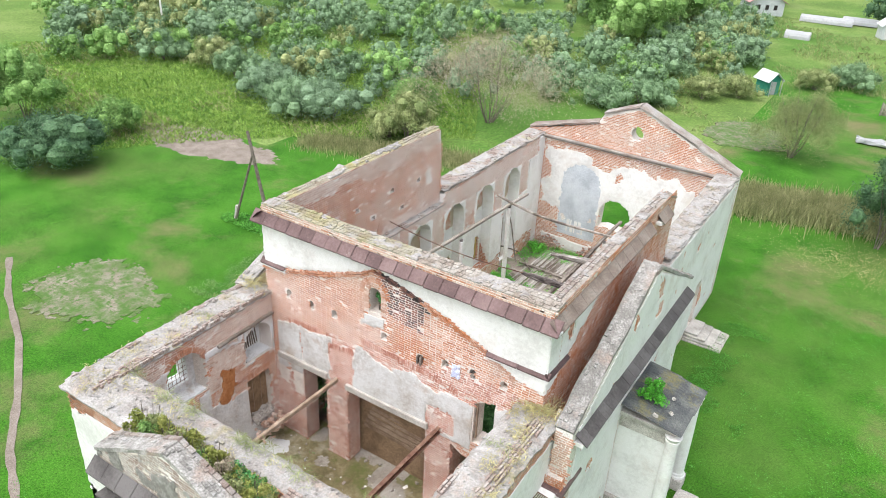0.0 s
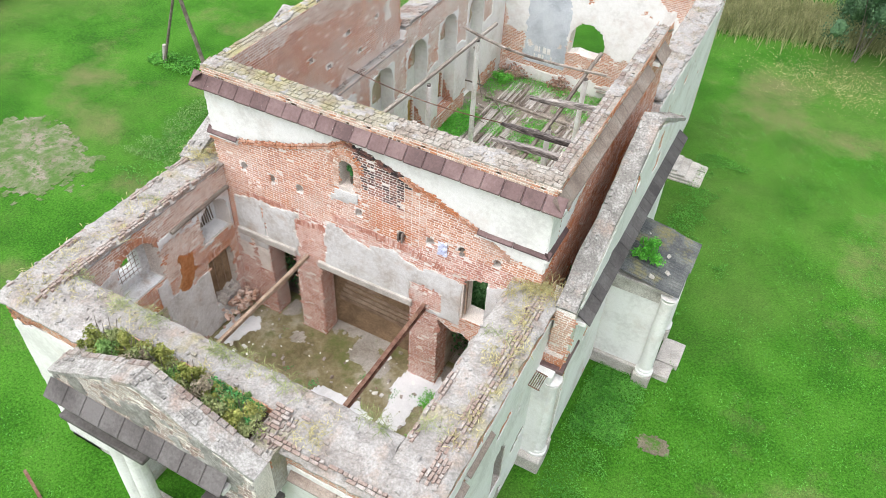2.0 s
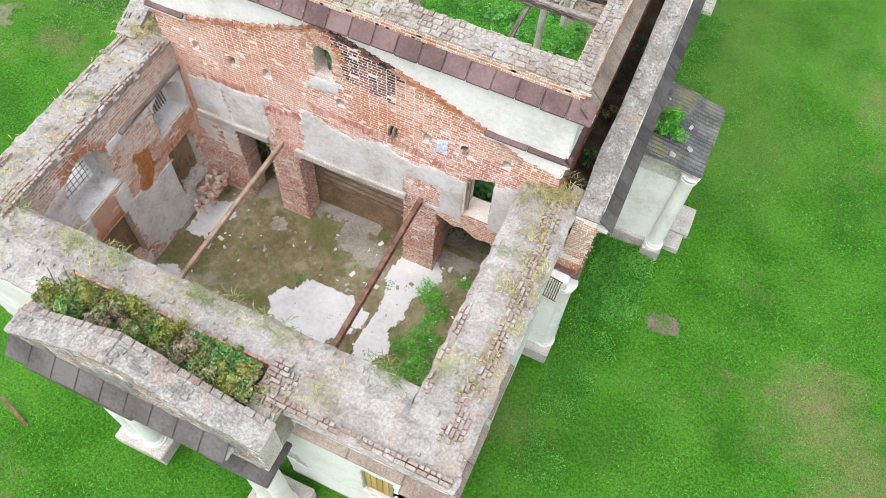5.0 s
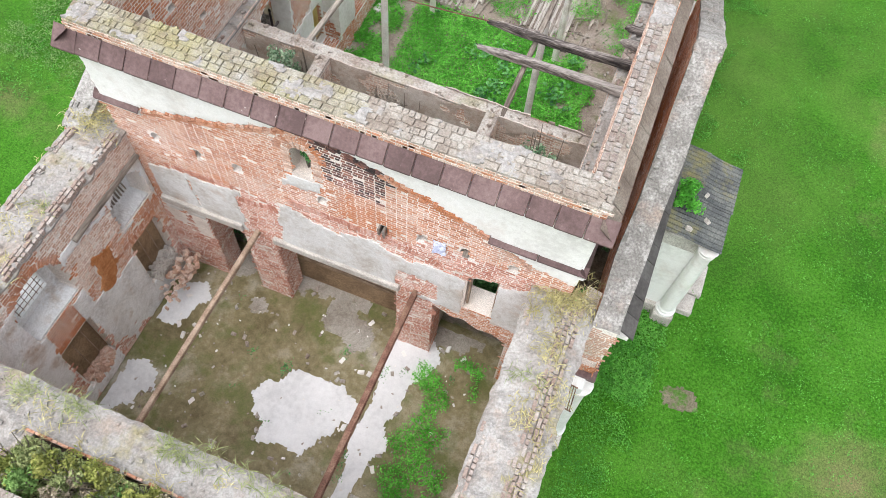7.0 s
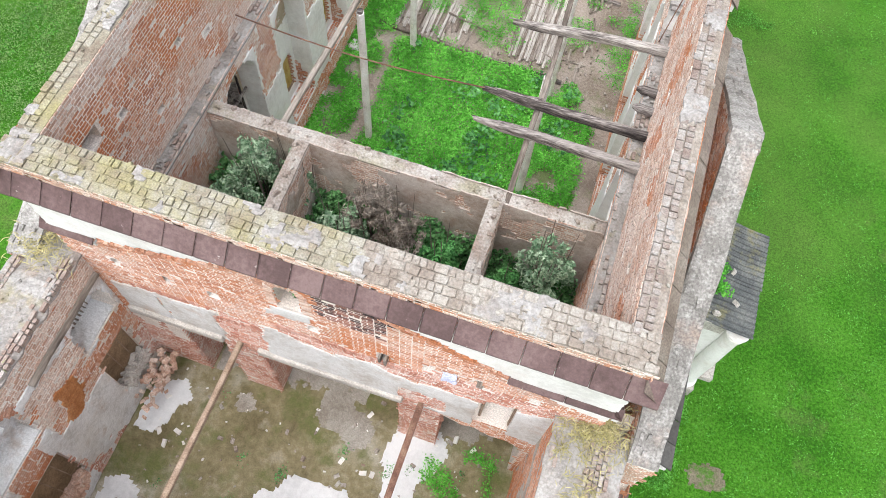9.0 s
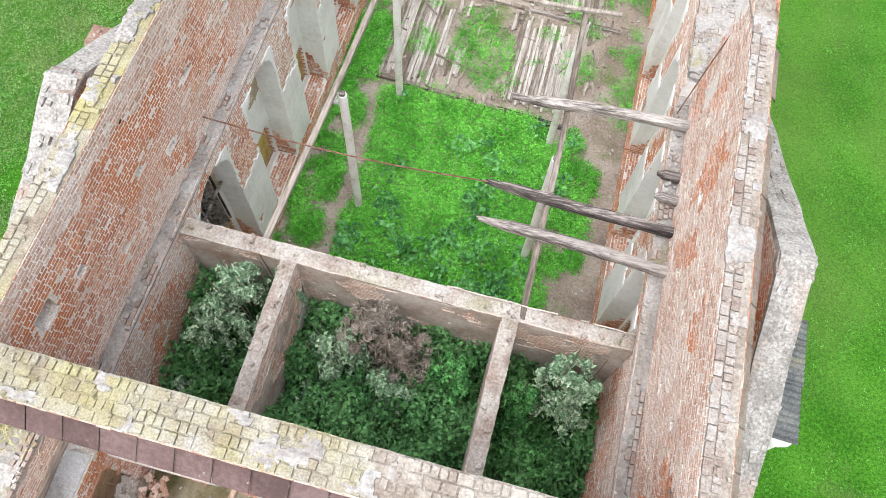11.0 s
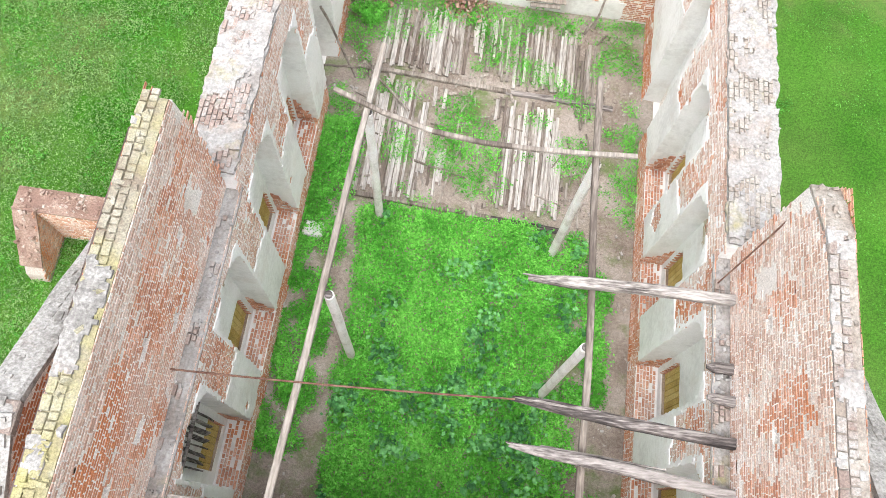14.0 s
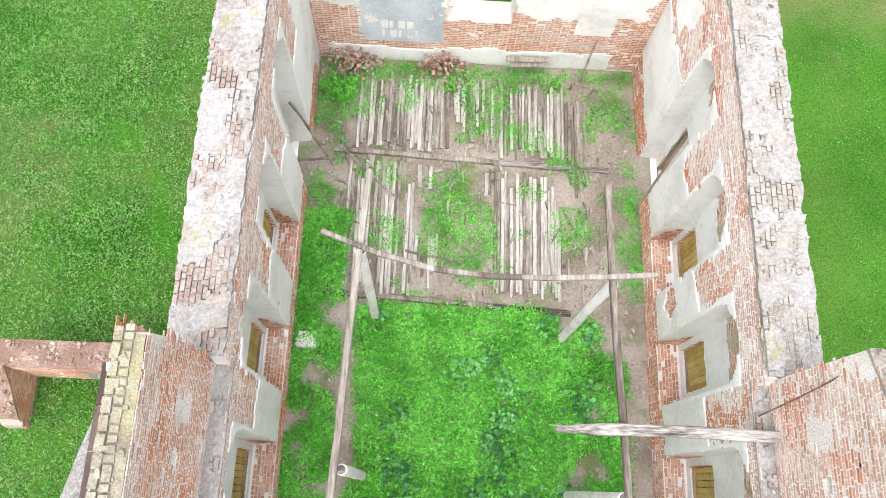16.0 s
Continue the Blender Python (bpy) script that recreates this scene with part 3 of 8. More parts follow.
def crown_of_rubble(parent, x0, x1, y0, y1, z, seed, amp=0.22, tilt=(0, 0), chunks=0.0, mat=None, step=0.16, rag=0.02):
    """The broken top of a wall: a lumpy bed of lime and brick rubble with loose pieces on it."""
    mat = mat or RUBBLE
    nx, ny = max(2, int((x1 - x0) / step)), max(2, int((y1 - y0) / step))
    verts, faces = [], []
    for j in range(ny + 1):
        for i in range(nx + 1):
            x, y = x0 + (x1 - x0) * i / nx, y0 + (y1 - y0) * j / ny
            edge = min(i, nx - i, j, ny - j)
            h = fbm(x, y, seed, 0.9) * amp * 0.6 + noise.noise(Vector((x * 5, y * 5, seed))) * amp * 0.28 + amp * 0.5
            h *= 0.15 if edge == 0 else (0.75 if edge == 1 else 1)
            jx = noise.noise(Vector((x * 3, y * 3, seed + 5))) * (0.10 if edge else rag)
            verts.append((x + jx, y + jx * 0.6, z + h + tilt[0] * (x - x0) + tilt[1] * (y - y0)))
    for j in range(ny):
        for i in range(nx):
            b = j * (nx + 1) + i
            faces.append((b, b + 1, b + nx + 2, b + nx + 1))
    top = len(verts)
    ring = [i for i in range(nx + 1)] + [j * (nx + 1) + nx for j in range(1, ny + 1)] + [ny * (nx + 1) + i for i in range(nx - 1, -1, -1)] + [j * (nx + 1) for j in range(ny - 1, 0, -1)]
    for r in ring:
        verts.append((verts[r][0], verts[r][1], verts[r][2] - 0.07))
    m = len(ring)
    for k in range(m):
        faces.append((ring[k], top + k, top + (k + 1) % m, ring[(k + 1) % m]))
    link_mesh("rubble_bed", verts, faces, mat, parent)
    rnd = random.Random(int(seed * 10) + 3)
    n = int((x1 - x0) * (y1 - y0) * chunks * 2.2)
    verts, faces = [], []
    for _ in range(n):
        x, y = rnd.uniform(x0 + .05, x1 - .05), rnd.uniform(y0 + .05, y1 - .05)
        s = rnd.choice((0.025, 0.035, 0.045, 0.06, 0.085))
        h = fbm(x, y, seed, 0.9) * amp * 0.6 + noise.noise(Vector((x * 5, y * 5, seed))) * amp * 0.28 + amp * 0.5
        add_chunk(verts, faces, (x, y, z + h + tilt[0] * (x - x0) + tilt[1] * (y - y0) + s * 0.2), s, rnd)
    if faces:
        link_mesh("loose_rubble", verts, faces, mat, parent, kind="stuff")


def add_chunk(verts, faces, at, s, rnd, flat=0.6):
    m = Matrix.Translation(at) @ Euler((rnd.uniform(-.5, .5), rnd.uniform(-.5, .5), rnd.uniform(0, 6.3))).to_matrix().to_4x4()
    b = len(verts)
    for dz in (-1, 1):
        for dx, dy in ((-1, -1), (1, -1), (1, 1), (-1, 1)):
            verts.append(tuple(m @ Vector((dx * s * rnd.uniform(.7, 1.1), dy * s * .6 * rnd.uniform(.7, 1.1), dz * s * flat * rnd.uniform(.6, 1.1)))))
    faces += [(b + 3, b + 2, b + 1, b), (b + 4, b + 5, b + 6, b + 7)]
    for j in range(4):
        q = (j + 1) % 4
        faces.append((b + j, b + q, b + 4 + q, b + 4 + j))


def add_leaf(verts, faces, at, size, rnd, droop=0.5, slim=0.5):
    """One folded leaf of four corners, or a blade when slim."""
    yaw, pitch = rnd.uniform(0, 6.283), rnd.uniform(-0.2, 0.9)
    d = Vector((math.cos(yaw) * math.cos(pitch), math.sin(yaw) * math.cos(pitch), math.sin(pitch)))
    s = Vector((-math.sin(yaw), math.cos(yaw), rnd.uniform(-.5, .5))) * (size * slim * 0.5)
    p = Vector(at)
    b = len(verts)
    mid = p + d * size * 0.5 + Vector((0, 0, size * 0.1))
    tip = p + d * size - Vector((0, 0, size * droop * 0.4))
    verts += [tuple(p), tuple(mid + s), tuple(tip), tuple(mid - s)]
    faces.append((b, b + 1, b + 2, b + 3))


def add_scale(verts, faces, at, out, size, rnd, slim=0.6, tilt=0.55):
    """One leaf lying roughly across the direction out, as leaves on the skin of a crown do."""
    n = (Vector(out).normalized() + Vector((rnd.gauss(0, tilt), rnd.gauss(0, tilt), rnd.gauss(0, tilt)))).normalized()
    d = n.orthogonal().normalized()
    d.rotate(Matrix.Rotation(rnd.uniform(0, 6.283), 3, n))
    s = n.cross(d) * (size * slim * 0.5)
    p = Vector(at)
    b = len(verts)
    verts += [tuple(p - d * size * .5), tuple(p + s + n * size * .12), tuple(p + d * size * .5), tuple(p - s + n * size * .12)]
    faces.append((b, b + 1, b + 2, b + 3))


def add_dome(verts, faces, c, r, rz, seed):
    """A small lumpy ball of twigs and inner leaves that keeps a crown from being see-through."""
    b = len(verts)
    rows, cols_ = 5, 8
    verts.append((c.x, c.y, c.z + rz))
    for i in range(1, rows):
        a = math.pi * i / rows
        for j in range(cols_):
            t = 6.283 * j / cols_
            k = 1 + .42 * noise.noise(Vector((i * 1.3 + seed, j * 1.1, seed)))
            verts.append((c.x + math.sin(a) * math.cos(t) * r * k, c.y + math.sin(a) * math.sin(t) * r * k, max(.02, c.z + math.cos(a) * rz * k)))
    for j in range(cols_):
        faces.append((b, b + 1 + j, b + 1 + (j + 1) % cols_))
    for i in range(rows - 2):
        for j in range(cols_):
            p, q = b + 1 + i * cols_ + j, b + 1 + i * cols_ + (j + 1) % cols_
            faces.append((p, p + cols_, q + cols_, q))


def leaves_object(name, spots, mat, parent=None, label="", kind="", seed=0, slim=0.55, category="", flat=False):
    """spots: (point, number of leaves, spread, leaf size) -> one mesh of leaves."""
    rnd = random.Random(seed)
    verts, faces = [], []
    for p, n, spread, size in spots:
        for _ in range(n):
            q = (p[0] + rnd.gauss(0, spread), p[1] + rnd.gauss(0, spread), p[2] + abs(rnd.gauss(0, spread * 0.7)))
            if flat:
                add_scale(verts, faces, q, (0, 0, 1), size * rnd.uniform(.6, 1.25), rnd, slim, 0.4)
            else:
                add_leaf(verts, faces, q, size * rnd.uniform(.6, 1.25), rnd, slim=slim)
    ob = link_mesh(name, verts, faces, mat, parent, label, kind)
    if category:
        tagged(ob, category=category)
    return ob


def leaf_cloud(points, outs, sizes, rng, slim=0.6, tilt=0.55):
    """Leaves as folded quads at the points, lying roughly across the outward directions."""
    n = outs / np.maximum(np.linalg.norm(outs, axis=1, keepdims=True), 1e-6) + rng.normal(0, tilt, points.shape)
    n /= np.linalg.norm(n, axis=1, keepdims=True)
    d = np.cross(n, rng.normal(0, 1, points.shape))
    d /= np.maximum(np.linalg.norm(d, axis=1, keepdims=True), 1e-6)
    s = np.cross(n, d)
    z = sizes[:, None]
    quads = np.stack([points - d * z * .5, points + s * z * slim * .5 + n * z * .12, points + d * z * .5, points - s * z * slim * .5 + n * z * .12], axis=1)
    return quads.reshape(-1, 3)


def cloud_mesh(name, verts, faces, quads, mat, parent=None, label="", kind=""):
    b = len(verts)
    m = len(quads) // 4
    faces = faces + (np.arange(m * 4).reshape(-1, 4) + b).tolist()
    return link_mesh(name, list(verts) + quads.tolist(), faces, mat, parent, label, kind)


def shell(rng, n, c, r, rz, open_, seed):
    """Points in the uneven outer shell of a clump of leaves."""
    v = rng.normal(0, 1, (n, 3))
    v /= np.linalg.norm(v, axis=1, keepdims=True)
    lump = 1 + .16 * np.sin(5.1 * v[:, :1] + seed) + .16 * np.sin(6.3 * v[:, 1:2] + 2 * seed) + .12 * np.sin(9 * v[:, 2:] + seed)
    k = (1 - open_ * rng.random((n, 1))) * rng.uniform(.66, 1.14, (n, 1)) * lump
    p = np.array(c)[None, :] + v * k * np.array([r, r, rz])[None, :]
    p[:, 2] = np.where(p[:, 2] < .02, rng.uniform(.02, .25, n), p[:, 2])
    return p, v


def blades_object(name, xy, height, width, mat, label, seed, z=-.12, lean=.35):
    """Standing blades of tall grass at the places xy, each a bent strip."""
    rng = np.random.default_rng(seed)
    n = len(xy)
    h = rng.uniform(.55, 1.15, n)[:, None] * height
    a = rng.uniform(0, 6.283, n)
    d = np.stack([np.cos(a), np.sin(a), np.zeros(n)], 1)
    s = np.stack([-np.sin(a), np.cos(a), np.zeros(n)], 1) * width * rng.uniform(.6, 1.3, n)[:, None]
    p = np.concatenate([xy, np.full((n, 1), z)], 1)
    k = rng.uniform(.1, 1, n)[:, None] * lean
    up = np.array([[0, 0, 1.0]])
    quads = np.stack([p - s * .4, p + s * .4, p + d * h * k + up * h, p + d * h * k * .4 + up * h * .62 - s * .5], 1).reshape(-1, 3)
    return tagged(cloud_mesh(name, [], [], quads, mat, None, label, "stuff"), category="grass")


def shrub(name, label, at, radius, height, mat, seed, n=900, leaf=0.09, stems=6, group="", category="shrub", open_=0.0, clumps=14, slim=0.6, low=0.34, sizes=(0.2, 0.42), tilt=0.7):
    """Stems that fork from the root and a crown of leaf clumps with an uneven outline and gaps."""
    root = empty(name, label, category, at, group)
    rnd = random.Random(seed)
    rng = np.random.default_rng(seed)
    for k in range(stems):
        ang = 6.283 * k / stems + rnd.uniform(-.4, .4)
        lean = rnd.uniform(0.2, 0.75)
        tip = Vector((math.cos(ang) * radius * lean, math.sin(ang) * radius * lean, height * rnd.uniform(0.65, 0.95)))
        part("stem", tube_bm((math.cos(ang) * .04 * radius, math.sin(ang) * .04 * radius, -0.05), tip, 0.03 * min(height, 4) / 2.5, 0.01, 5, 4, 0.12 * radius, seed + k), BARK, root)
    verts, faces, quads = [], [], []
    flat = min(1.2, height / (2 * radius) + .35)
    for k in range(clumps):
        ang, el = rnd.uniform(0, 6.283), rnd.uniform(-0.15, 1.45)
        rr = rnd.uniform(0.4, 1.0)
        c = Vector((math.cos(ang) * math.cos(el) * radius * rr, math.sin(ang) * math.cos(el) * radius * rr, height * (low + (.84 - low) * math.sin(el) * rr)))
        s = rnd.uniform(*sizes)
        if open_ < 0.3:
            add_dome(verts, faces, c, radius * s * .5, radius * s * .5 * flat, seed + k)
        p, v = shell(rng, n // clumps, c, radius * s, radius * s * flat, open_, seed + k)
        quads.append(leaf_cloud(p, v + np.array([0, 0, .3]), leaf * rng.uniform(.6, 1.3, len(p)), rng, slim, tilt))
    cloud_mesh("crown", verts, faces, np.concatenate(quads), mat, root)
    return root

# ---------------------------------------------------------------- ground


def ground_sheet():
    """One sheet to the horizon, finer near the church, with mown lawn, trodden soil and rough meadow by zones of the plan."""
    xs = sorted(set([-1500, -700, -350, -200] + list(range(-140, 80, 4)) + [120, 200, 350, 700, 1500]))
    ys = sorted(set([-1500, -700, -300, -120] + list(range(-60, 180, 4)) + [220, 320, 500, 900, 1500]))
    verts, faces, mats = [], [], []
    for y in ys:
        for x in xs:
            far = max(0.0, math.hypot(x, y - 8) - 24)
            verts.append((x, y, -0.12 + 0.5 * noise.noise(Vector((x * 0.03, y * 0.03, 0))) * min(1, far / 30)))
    nx = len(xs)
    for j in range(len(ys) - 1):
        for i in range(nx - 1):
            faces.append((j * nx + i, j * nx + i + 1, (j + 1) * nx + i + 1, (j + 1) * nx + i))
    g = link_mesh("ground", verts, faces, GRASS, None, "mown green lawn round the ruin, running out to rough meadow", "structure", True)
    g.data.materials.append(MEADOW)
    for p in g.data.polygons:
        c = p.center
        line = 33 + 0.36 * (c.x + 26) + 3 * noise.noise(Vector((c.x * 0.05, c.y * 0.05, 4)))
        if (c.x < 2 and c.y > line) or (c.x >= 2 and c.y > 90 + 0.3 * c.x) or abs(c.x) > 110 or c.y < -58:
            p.material_index = 1
    return tagged(g, category="ground")


ground = ground_sheet()


def bare_patch(name, label, x, y, rx, ry, mat, seed, height=0.015, rag=0.0):
    r = max(rx, ry) * 1.3
    ob = coat(None, (x - r, y - r, -0.10), (1, 0, 0), (0, 0, 1), 2 * r, 0, 2 * r,
              lambda u, v: ((u - r) / rx) ** 2 + ((v - r) / ry) ** 2 < 1 + 0.5 * fbm(u, v, seed, 2.0 / max(rx, ry)) + rag * noise.noise(Vector((u * 2.6, v * 2.6, seed))), mat, cell=max(0.1, r / (22 + 30 * rag)), depth=height, up=(0, 1, 0), name=name, label=label)
    return tagged(ob, category="soil", kind="structure")


bare_patch("bare_patch", "small bare patch of trodden soil in the lawn", 12.3, 2.0, 0.66, 0.5, BARE_BROWN, 1.0)
bare_patch("bare_patch", "wide trodden patch of greyish soil in the lawn", -25.5, 2.5, 4.4, 3.4, BARE, 2.0, rag=.5)
bare_patch("bare_patch", "ploughed strip of pinkish soil beyond the lawn", -41.0, 24.5, 8.5, 3.2, BARE_PINK, 3.0, rag=.3)
bare_patch("bare_patch", "sandy clearing in the meadow behind the church", 1.0, 62.0, 4.2, 4.6, BARE, 4.0, height=.3)


def footpath():
    way = [(-34, 1.5), (-29.6, -1.1), (-24.4, -3.4), (-19.7, -6.2), (-16.1, -8.7), (-13.2, -10.1), (-9, -13)]
    at = np.linspace(0, len(way) - 1, 70)
    pts = [(float(np.interp(f, range(len(way)), [p[0] for p in way])), float(np.interp(f, range(len(way)), [p[1] for p in way]))) for f in at]
    verts, faces = [], []
    for i, (x, y) in enumerate(pts):
        w = 0.17 + 0.09 * noise.noise(Vector((i * .3, 0, 0)))
        verts += [(x - w * .6, y - w, -0.09), (x + w * .6, y + w, -0.09)]
        if i:
            b = 2 * i
            faces.append((b - 2, b - 1, b + 1, b))
    tagged(link_mesh("footpath", verts, faces, BARE_PINK, None, "narrow trodden footpath through the grass", "structure"), category="path")


footpath()

# ---------------------------------------------------------------- church: plan
GX0, GX1 = -6.95, 6.95          # middle block, outer faces
PAR = 12.45                     # its parapet
NAVE_IN, NAVE_OUT = 6.02, 7.32  # nave walls
BAYS = [7.3, 10.9, 14.5, 18.1, 21.7]
NAVE_END = 26.3
FX0, FX1 = -8.3, 7.65           # front block, outer faces
FIX0, FIX1 = -6.8, 5.95         # its room
FY0, FY1 = -9.1, -7.35          # its front wall
FTOP = 8.15
FLOOR_F = 0.25

# floors
part("floor_front", box_bm(FIX0 - .2, FIX1 + .3, FY1 - .2, 1.4, -0.4, FLOOR_F), MUD, None)
tagged(bpy.data.objects["floor_front"], "muddy earth floor of the roofless front room", "floor", kind="structure")
part("floor_nave", box_bm(-6.7, 6.8, 0.9, NAVE_END + .2, -0.5, 0.0), DIRT, None)
tagged(bpy.data.objects["floor_nave"], "bare earth floor of the roofless nave", "floor", kind="structure")
FLOOR_NAVE = bpy.data.objects["floor_nave"]
FLOOR_FRONT = bpy.data.objects["floor_front"]

# ---- the cross gable between the front room and the nave
GABLE = [(-7.0, 9.55), (-5.6, 9.75), (-3.3, 10.38), (-1.5, 11.05), (-0.7, 11.45), (0.3, 11.2), (1.5, 10.86), (2.8, 10.43), (4.6, 9.75), (5.7, 9.05), (7.0, 8.8)]


def gable_line(x):
    for (a, b), (c, d) in zip(GABLE[:-1], GABLE[1:]):
        if a <= x <= c:
            return b + (d - b) * (x - a) / (c - a)
    return 9.0


PUTLOGS = ((-5.62, 8.42), (-4.31, 8.33), (-3.0, 8.36), (-0.33, 8.32), (1.52, 8.02), (2.69, 8.28), (3.95, 8.4), (5.31, 8.45))
g_holes = [rect(-5.0 + 6.95, -3.6 + 6.95, 0.0, 4.65), rect(-2.4 + 6.95, 1.88 + 6.95, 0.0, 4.7),
           ragged([(3.15 + 6.95, 0.0), (5.7 + 6.95, 0.0)], 5, 0, 1) + [(5.7 + 6.95, 3.5), (5.2 + 6.95, 3.9), (4.7 + 6.95, 3.8), (4.2 + 6.95, 4.15), (3.7 + 6.95, 4.1), (3.15 + 6.95, 4.4)],
           [(4.13 + 6.95, 5.0), (5.05 + 6.95, 5.0), (5.05 + 6.95, 7.4), (4.6 + 6.95, 7.3), (4.13 + 6.95, 7.02)], arch(-0.8 + 6.95, 0.62, 9.3, 10.5)] + \
    [arch(px + 6.95, .32, pv - .2, pv + .2, 6) for px, pv in PUTLOGS]
wall_gable = slab("wall_gable", (-6.95, 0, 0), (1, 0, 0), (0, -1, 0), [(0, -0.3), (13.9, -0.3), (13.9, PAR - .05), (0, PAR - .05)], g_holes, 0.85, MORTAR,
                  None, "tall brick cross wall with a gable scar, white plaster and gaping openings", kind="structure")
tagged(wall_gable, category="wall")


def g_open(u, v):
    return any(inside(h, u, v) for h in g_holes)


def g_white_high(u, v):
    x = u - 6.95
    return v > gable_line(x) + 0.05 * fbm(u, v, 3, 2) and v < 11.8


def g_white_low(u, v):
    x = u - 6.95
    e = 0.28 * fbm(u, v, 5, 0.9)
    e2 = 0.10 * noise.noise(Vector((u * 2.2, v * 2.2, 3)))
    a = -1.95 + e < x < 4.1 and 4.6 < v < 7.15 - 0.06 * (x + 2) + e + e2 and not (1.85 + e2 < x < 3.2 + e and 4.75 + e < v < 6.15 + e - .3 * abs(x - 2.4))
    b = -6.5 < x < -3.45 + e and 4.68 < v < 6.8 + .04 * (x + 6) + .5 * e + e2 and not (abs(x + 5.15 - .12 * (6.7 - v)) < .05 + e2 * .3)
    c = x > 5.1 and 4.6 + e < v < 7.4 + 2 * e
    d = -1.35 + e < x < -0.42 + e and 8.65 + .6 * e < v < 9.3
    b = b or (-6.6 < x < -5.02 and 3.3 + .8 * e - .5 * (x + 6) * (x > -5.6) < v < 4.7 and abs(x + 5.85) > .13 + e2)
    return (a or b or c or d)


def g_soot(u, v):
    x = u - 6.95
    below = gable_line(x) - v
    return 0 < below < 2.0 and fbm(u, v, 9, 0.9) > -.5 + .62 * abs(x - .75) ** 1.3 * (.55 if x > .75 else .9) + .55 * max(0, below - .75)


def g_putlog(u, v):
    x = u - 6.95
    return any(abs(x - px) < 0.16 and abs(v - pv) < 0.24 for px, pv in PUTLOGS)


def g_plain(u, v):
    return not g_open(u, v) and not g_white_high(u, v) and not g_white_low(u, v) and not g_putlog(u, v)



def g_red(u, v):
    x, e = u - 6.95, .25 * fbm(u, v, 13, 1.0)
    return (-3.75 < x < -1.75 + e and v < 7.1 + e) or (1.7 < x < 3.4 and v < 6.4) or (x < -4.9 and v < 4.1) or (v < 7.75 + e and x > -1.5 and v > 6.8) or (x > 2.5 and 7.2 + e < v < 8.25)


courses(wall_gable, (-6.95, 0, 0), (1, 0, 0), (0, -1, 0), 13.9, 0.2, PAR - .1, lambda u, v: g_plain(u, v) and not g_soot(u, v) and not g_red(u, v), BRICK, 11, (8.0, 11.4, 7.9, 9.6))
courses(wall_gable, (-6.95, 0, 0), (1, 0, 0), (0, -1, 0), 13.9, 0.2, 8.6, lambda u, v: g_plain(u, v) and g_red(u, v), BRICK_RED, 17, None, lost=.06, name="red_bricks", rough=1.7)
# flat arches of bricks on end over the openings, and the ring round the little window
G0 = ((-6.95, 0, 0), (1, 0, 0), (0, -1, 0))
soldier_bricks(wall_gable, *G0, [(-5.7 + 6.95, 6.98), (-3.4 + 6.95, 7.12)], BRICK_RED, .26, .15, 3)
soldier_bricks(wall_gable, *G0, [(-1.5 + 6.95, 7.6), (0 + 6.95, 7.55), (1.6 + 6.95, 7.5), (3.4 + 6.95, 7.15)], BRICK_RED, .27, .25, 4)
soldier_bricks(wall_gable, *G0, [(-3.4 + 6.95, 6.6), (-2.0 + 6.95, 6.75)], BRICK_RED, .26, -.4, 6, .2)
ring_bricks(wall_gable, *G0, -.8 + 6.95, 10.19, .31, BRICK_PALE, -8, 188, .22, .02, 5)
ring_bricks(wall_gable, *G0, -.8 + 6.95, 10.19, .55, BRICK, 0, 180, .22, .012, 7)
for sx in (-1.24, -.36):
    for k in range(8):
        place_brick(wall_gable, (sx, -.0, 9.35 + k * .108), (1, 0, 0), (0, -1, 0), BRICK_PALE, .24)
rag = coat(None, (3.02, -.03, 0), (1, 0, 0), (0, -1, 0), .36, 7.9, 8.55, lambda u, v: True, RAG, .06, .04, name="rag", label="pale blue rag hanging from a hole in the brickwork", relief=.05)
tagged(rag, category="cloth")
# two stepped brick courses that edge the gable scar
for (xa, za), (xb, zb) in zip(GABLE[:-1], GABLE[1:]):
    d = Vector((xb - xa, 0, zb - za))
    if xa < 5 and d.length > .3:
        courses(wall_gable, (xa, -.02, za - .26), tuple(d.normalized()), (0, -1, 0), d.length, 0, .24, lambda u, v: True, BRICK_SOOT if -.8 < xa < 1 else BRICK, int(xa * 7) + 40, up=(-d.normalized().z, 0, d.normalized().x), proud=.05, name="scar_bricks", rough=1.6)
# concrete lintels, and the backs of the putlog pockets
part("lintel", box_bm(-6.5, -3.5, -.16, .02, 4.68, 5.02, .03, .02, 2, 3), CONCRETE, wall_gable)
part("lintel", box_bm(-2.42, 2.0, -.14, .02, 4.6, 4.92, .03, .02, 2, 4), CONCRETE, wall_gable)
for px, pv in PUTLOGS:
    part("pocket_back", box_bm(px - .2, px + .2, .3, .4, pv - .25, pv + .25, .01), BRICK_RUBBLE, wall_gable)
courses(wall_gable, (-6.95, 0, 0), (1, 0, 0), (0, -1, 0), 13.9, 9, 12, lambda u, v: g_plain(u, v) and g_soot(u, v), BRICK_SOOT, 12, name="sooty_bricks")
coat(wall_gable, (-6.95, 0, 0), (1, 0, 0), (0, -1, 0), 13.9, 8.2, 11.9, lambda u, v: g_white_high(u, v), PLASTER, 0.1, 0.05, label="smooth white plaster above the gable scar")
coat(wall_gable, (-6.95, 0, 0), (1, 0, 0), (0, -1, 0), 13.9, 4.2, 9.2, lambda u, v: g_white_low(u, v) and not g_open(u, v) and v < 9.2, PLASTER_IN, 0.1, 0.045, label="patchy pale plaster over the openings")
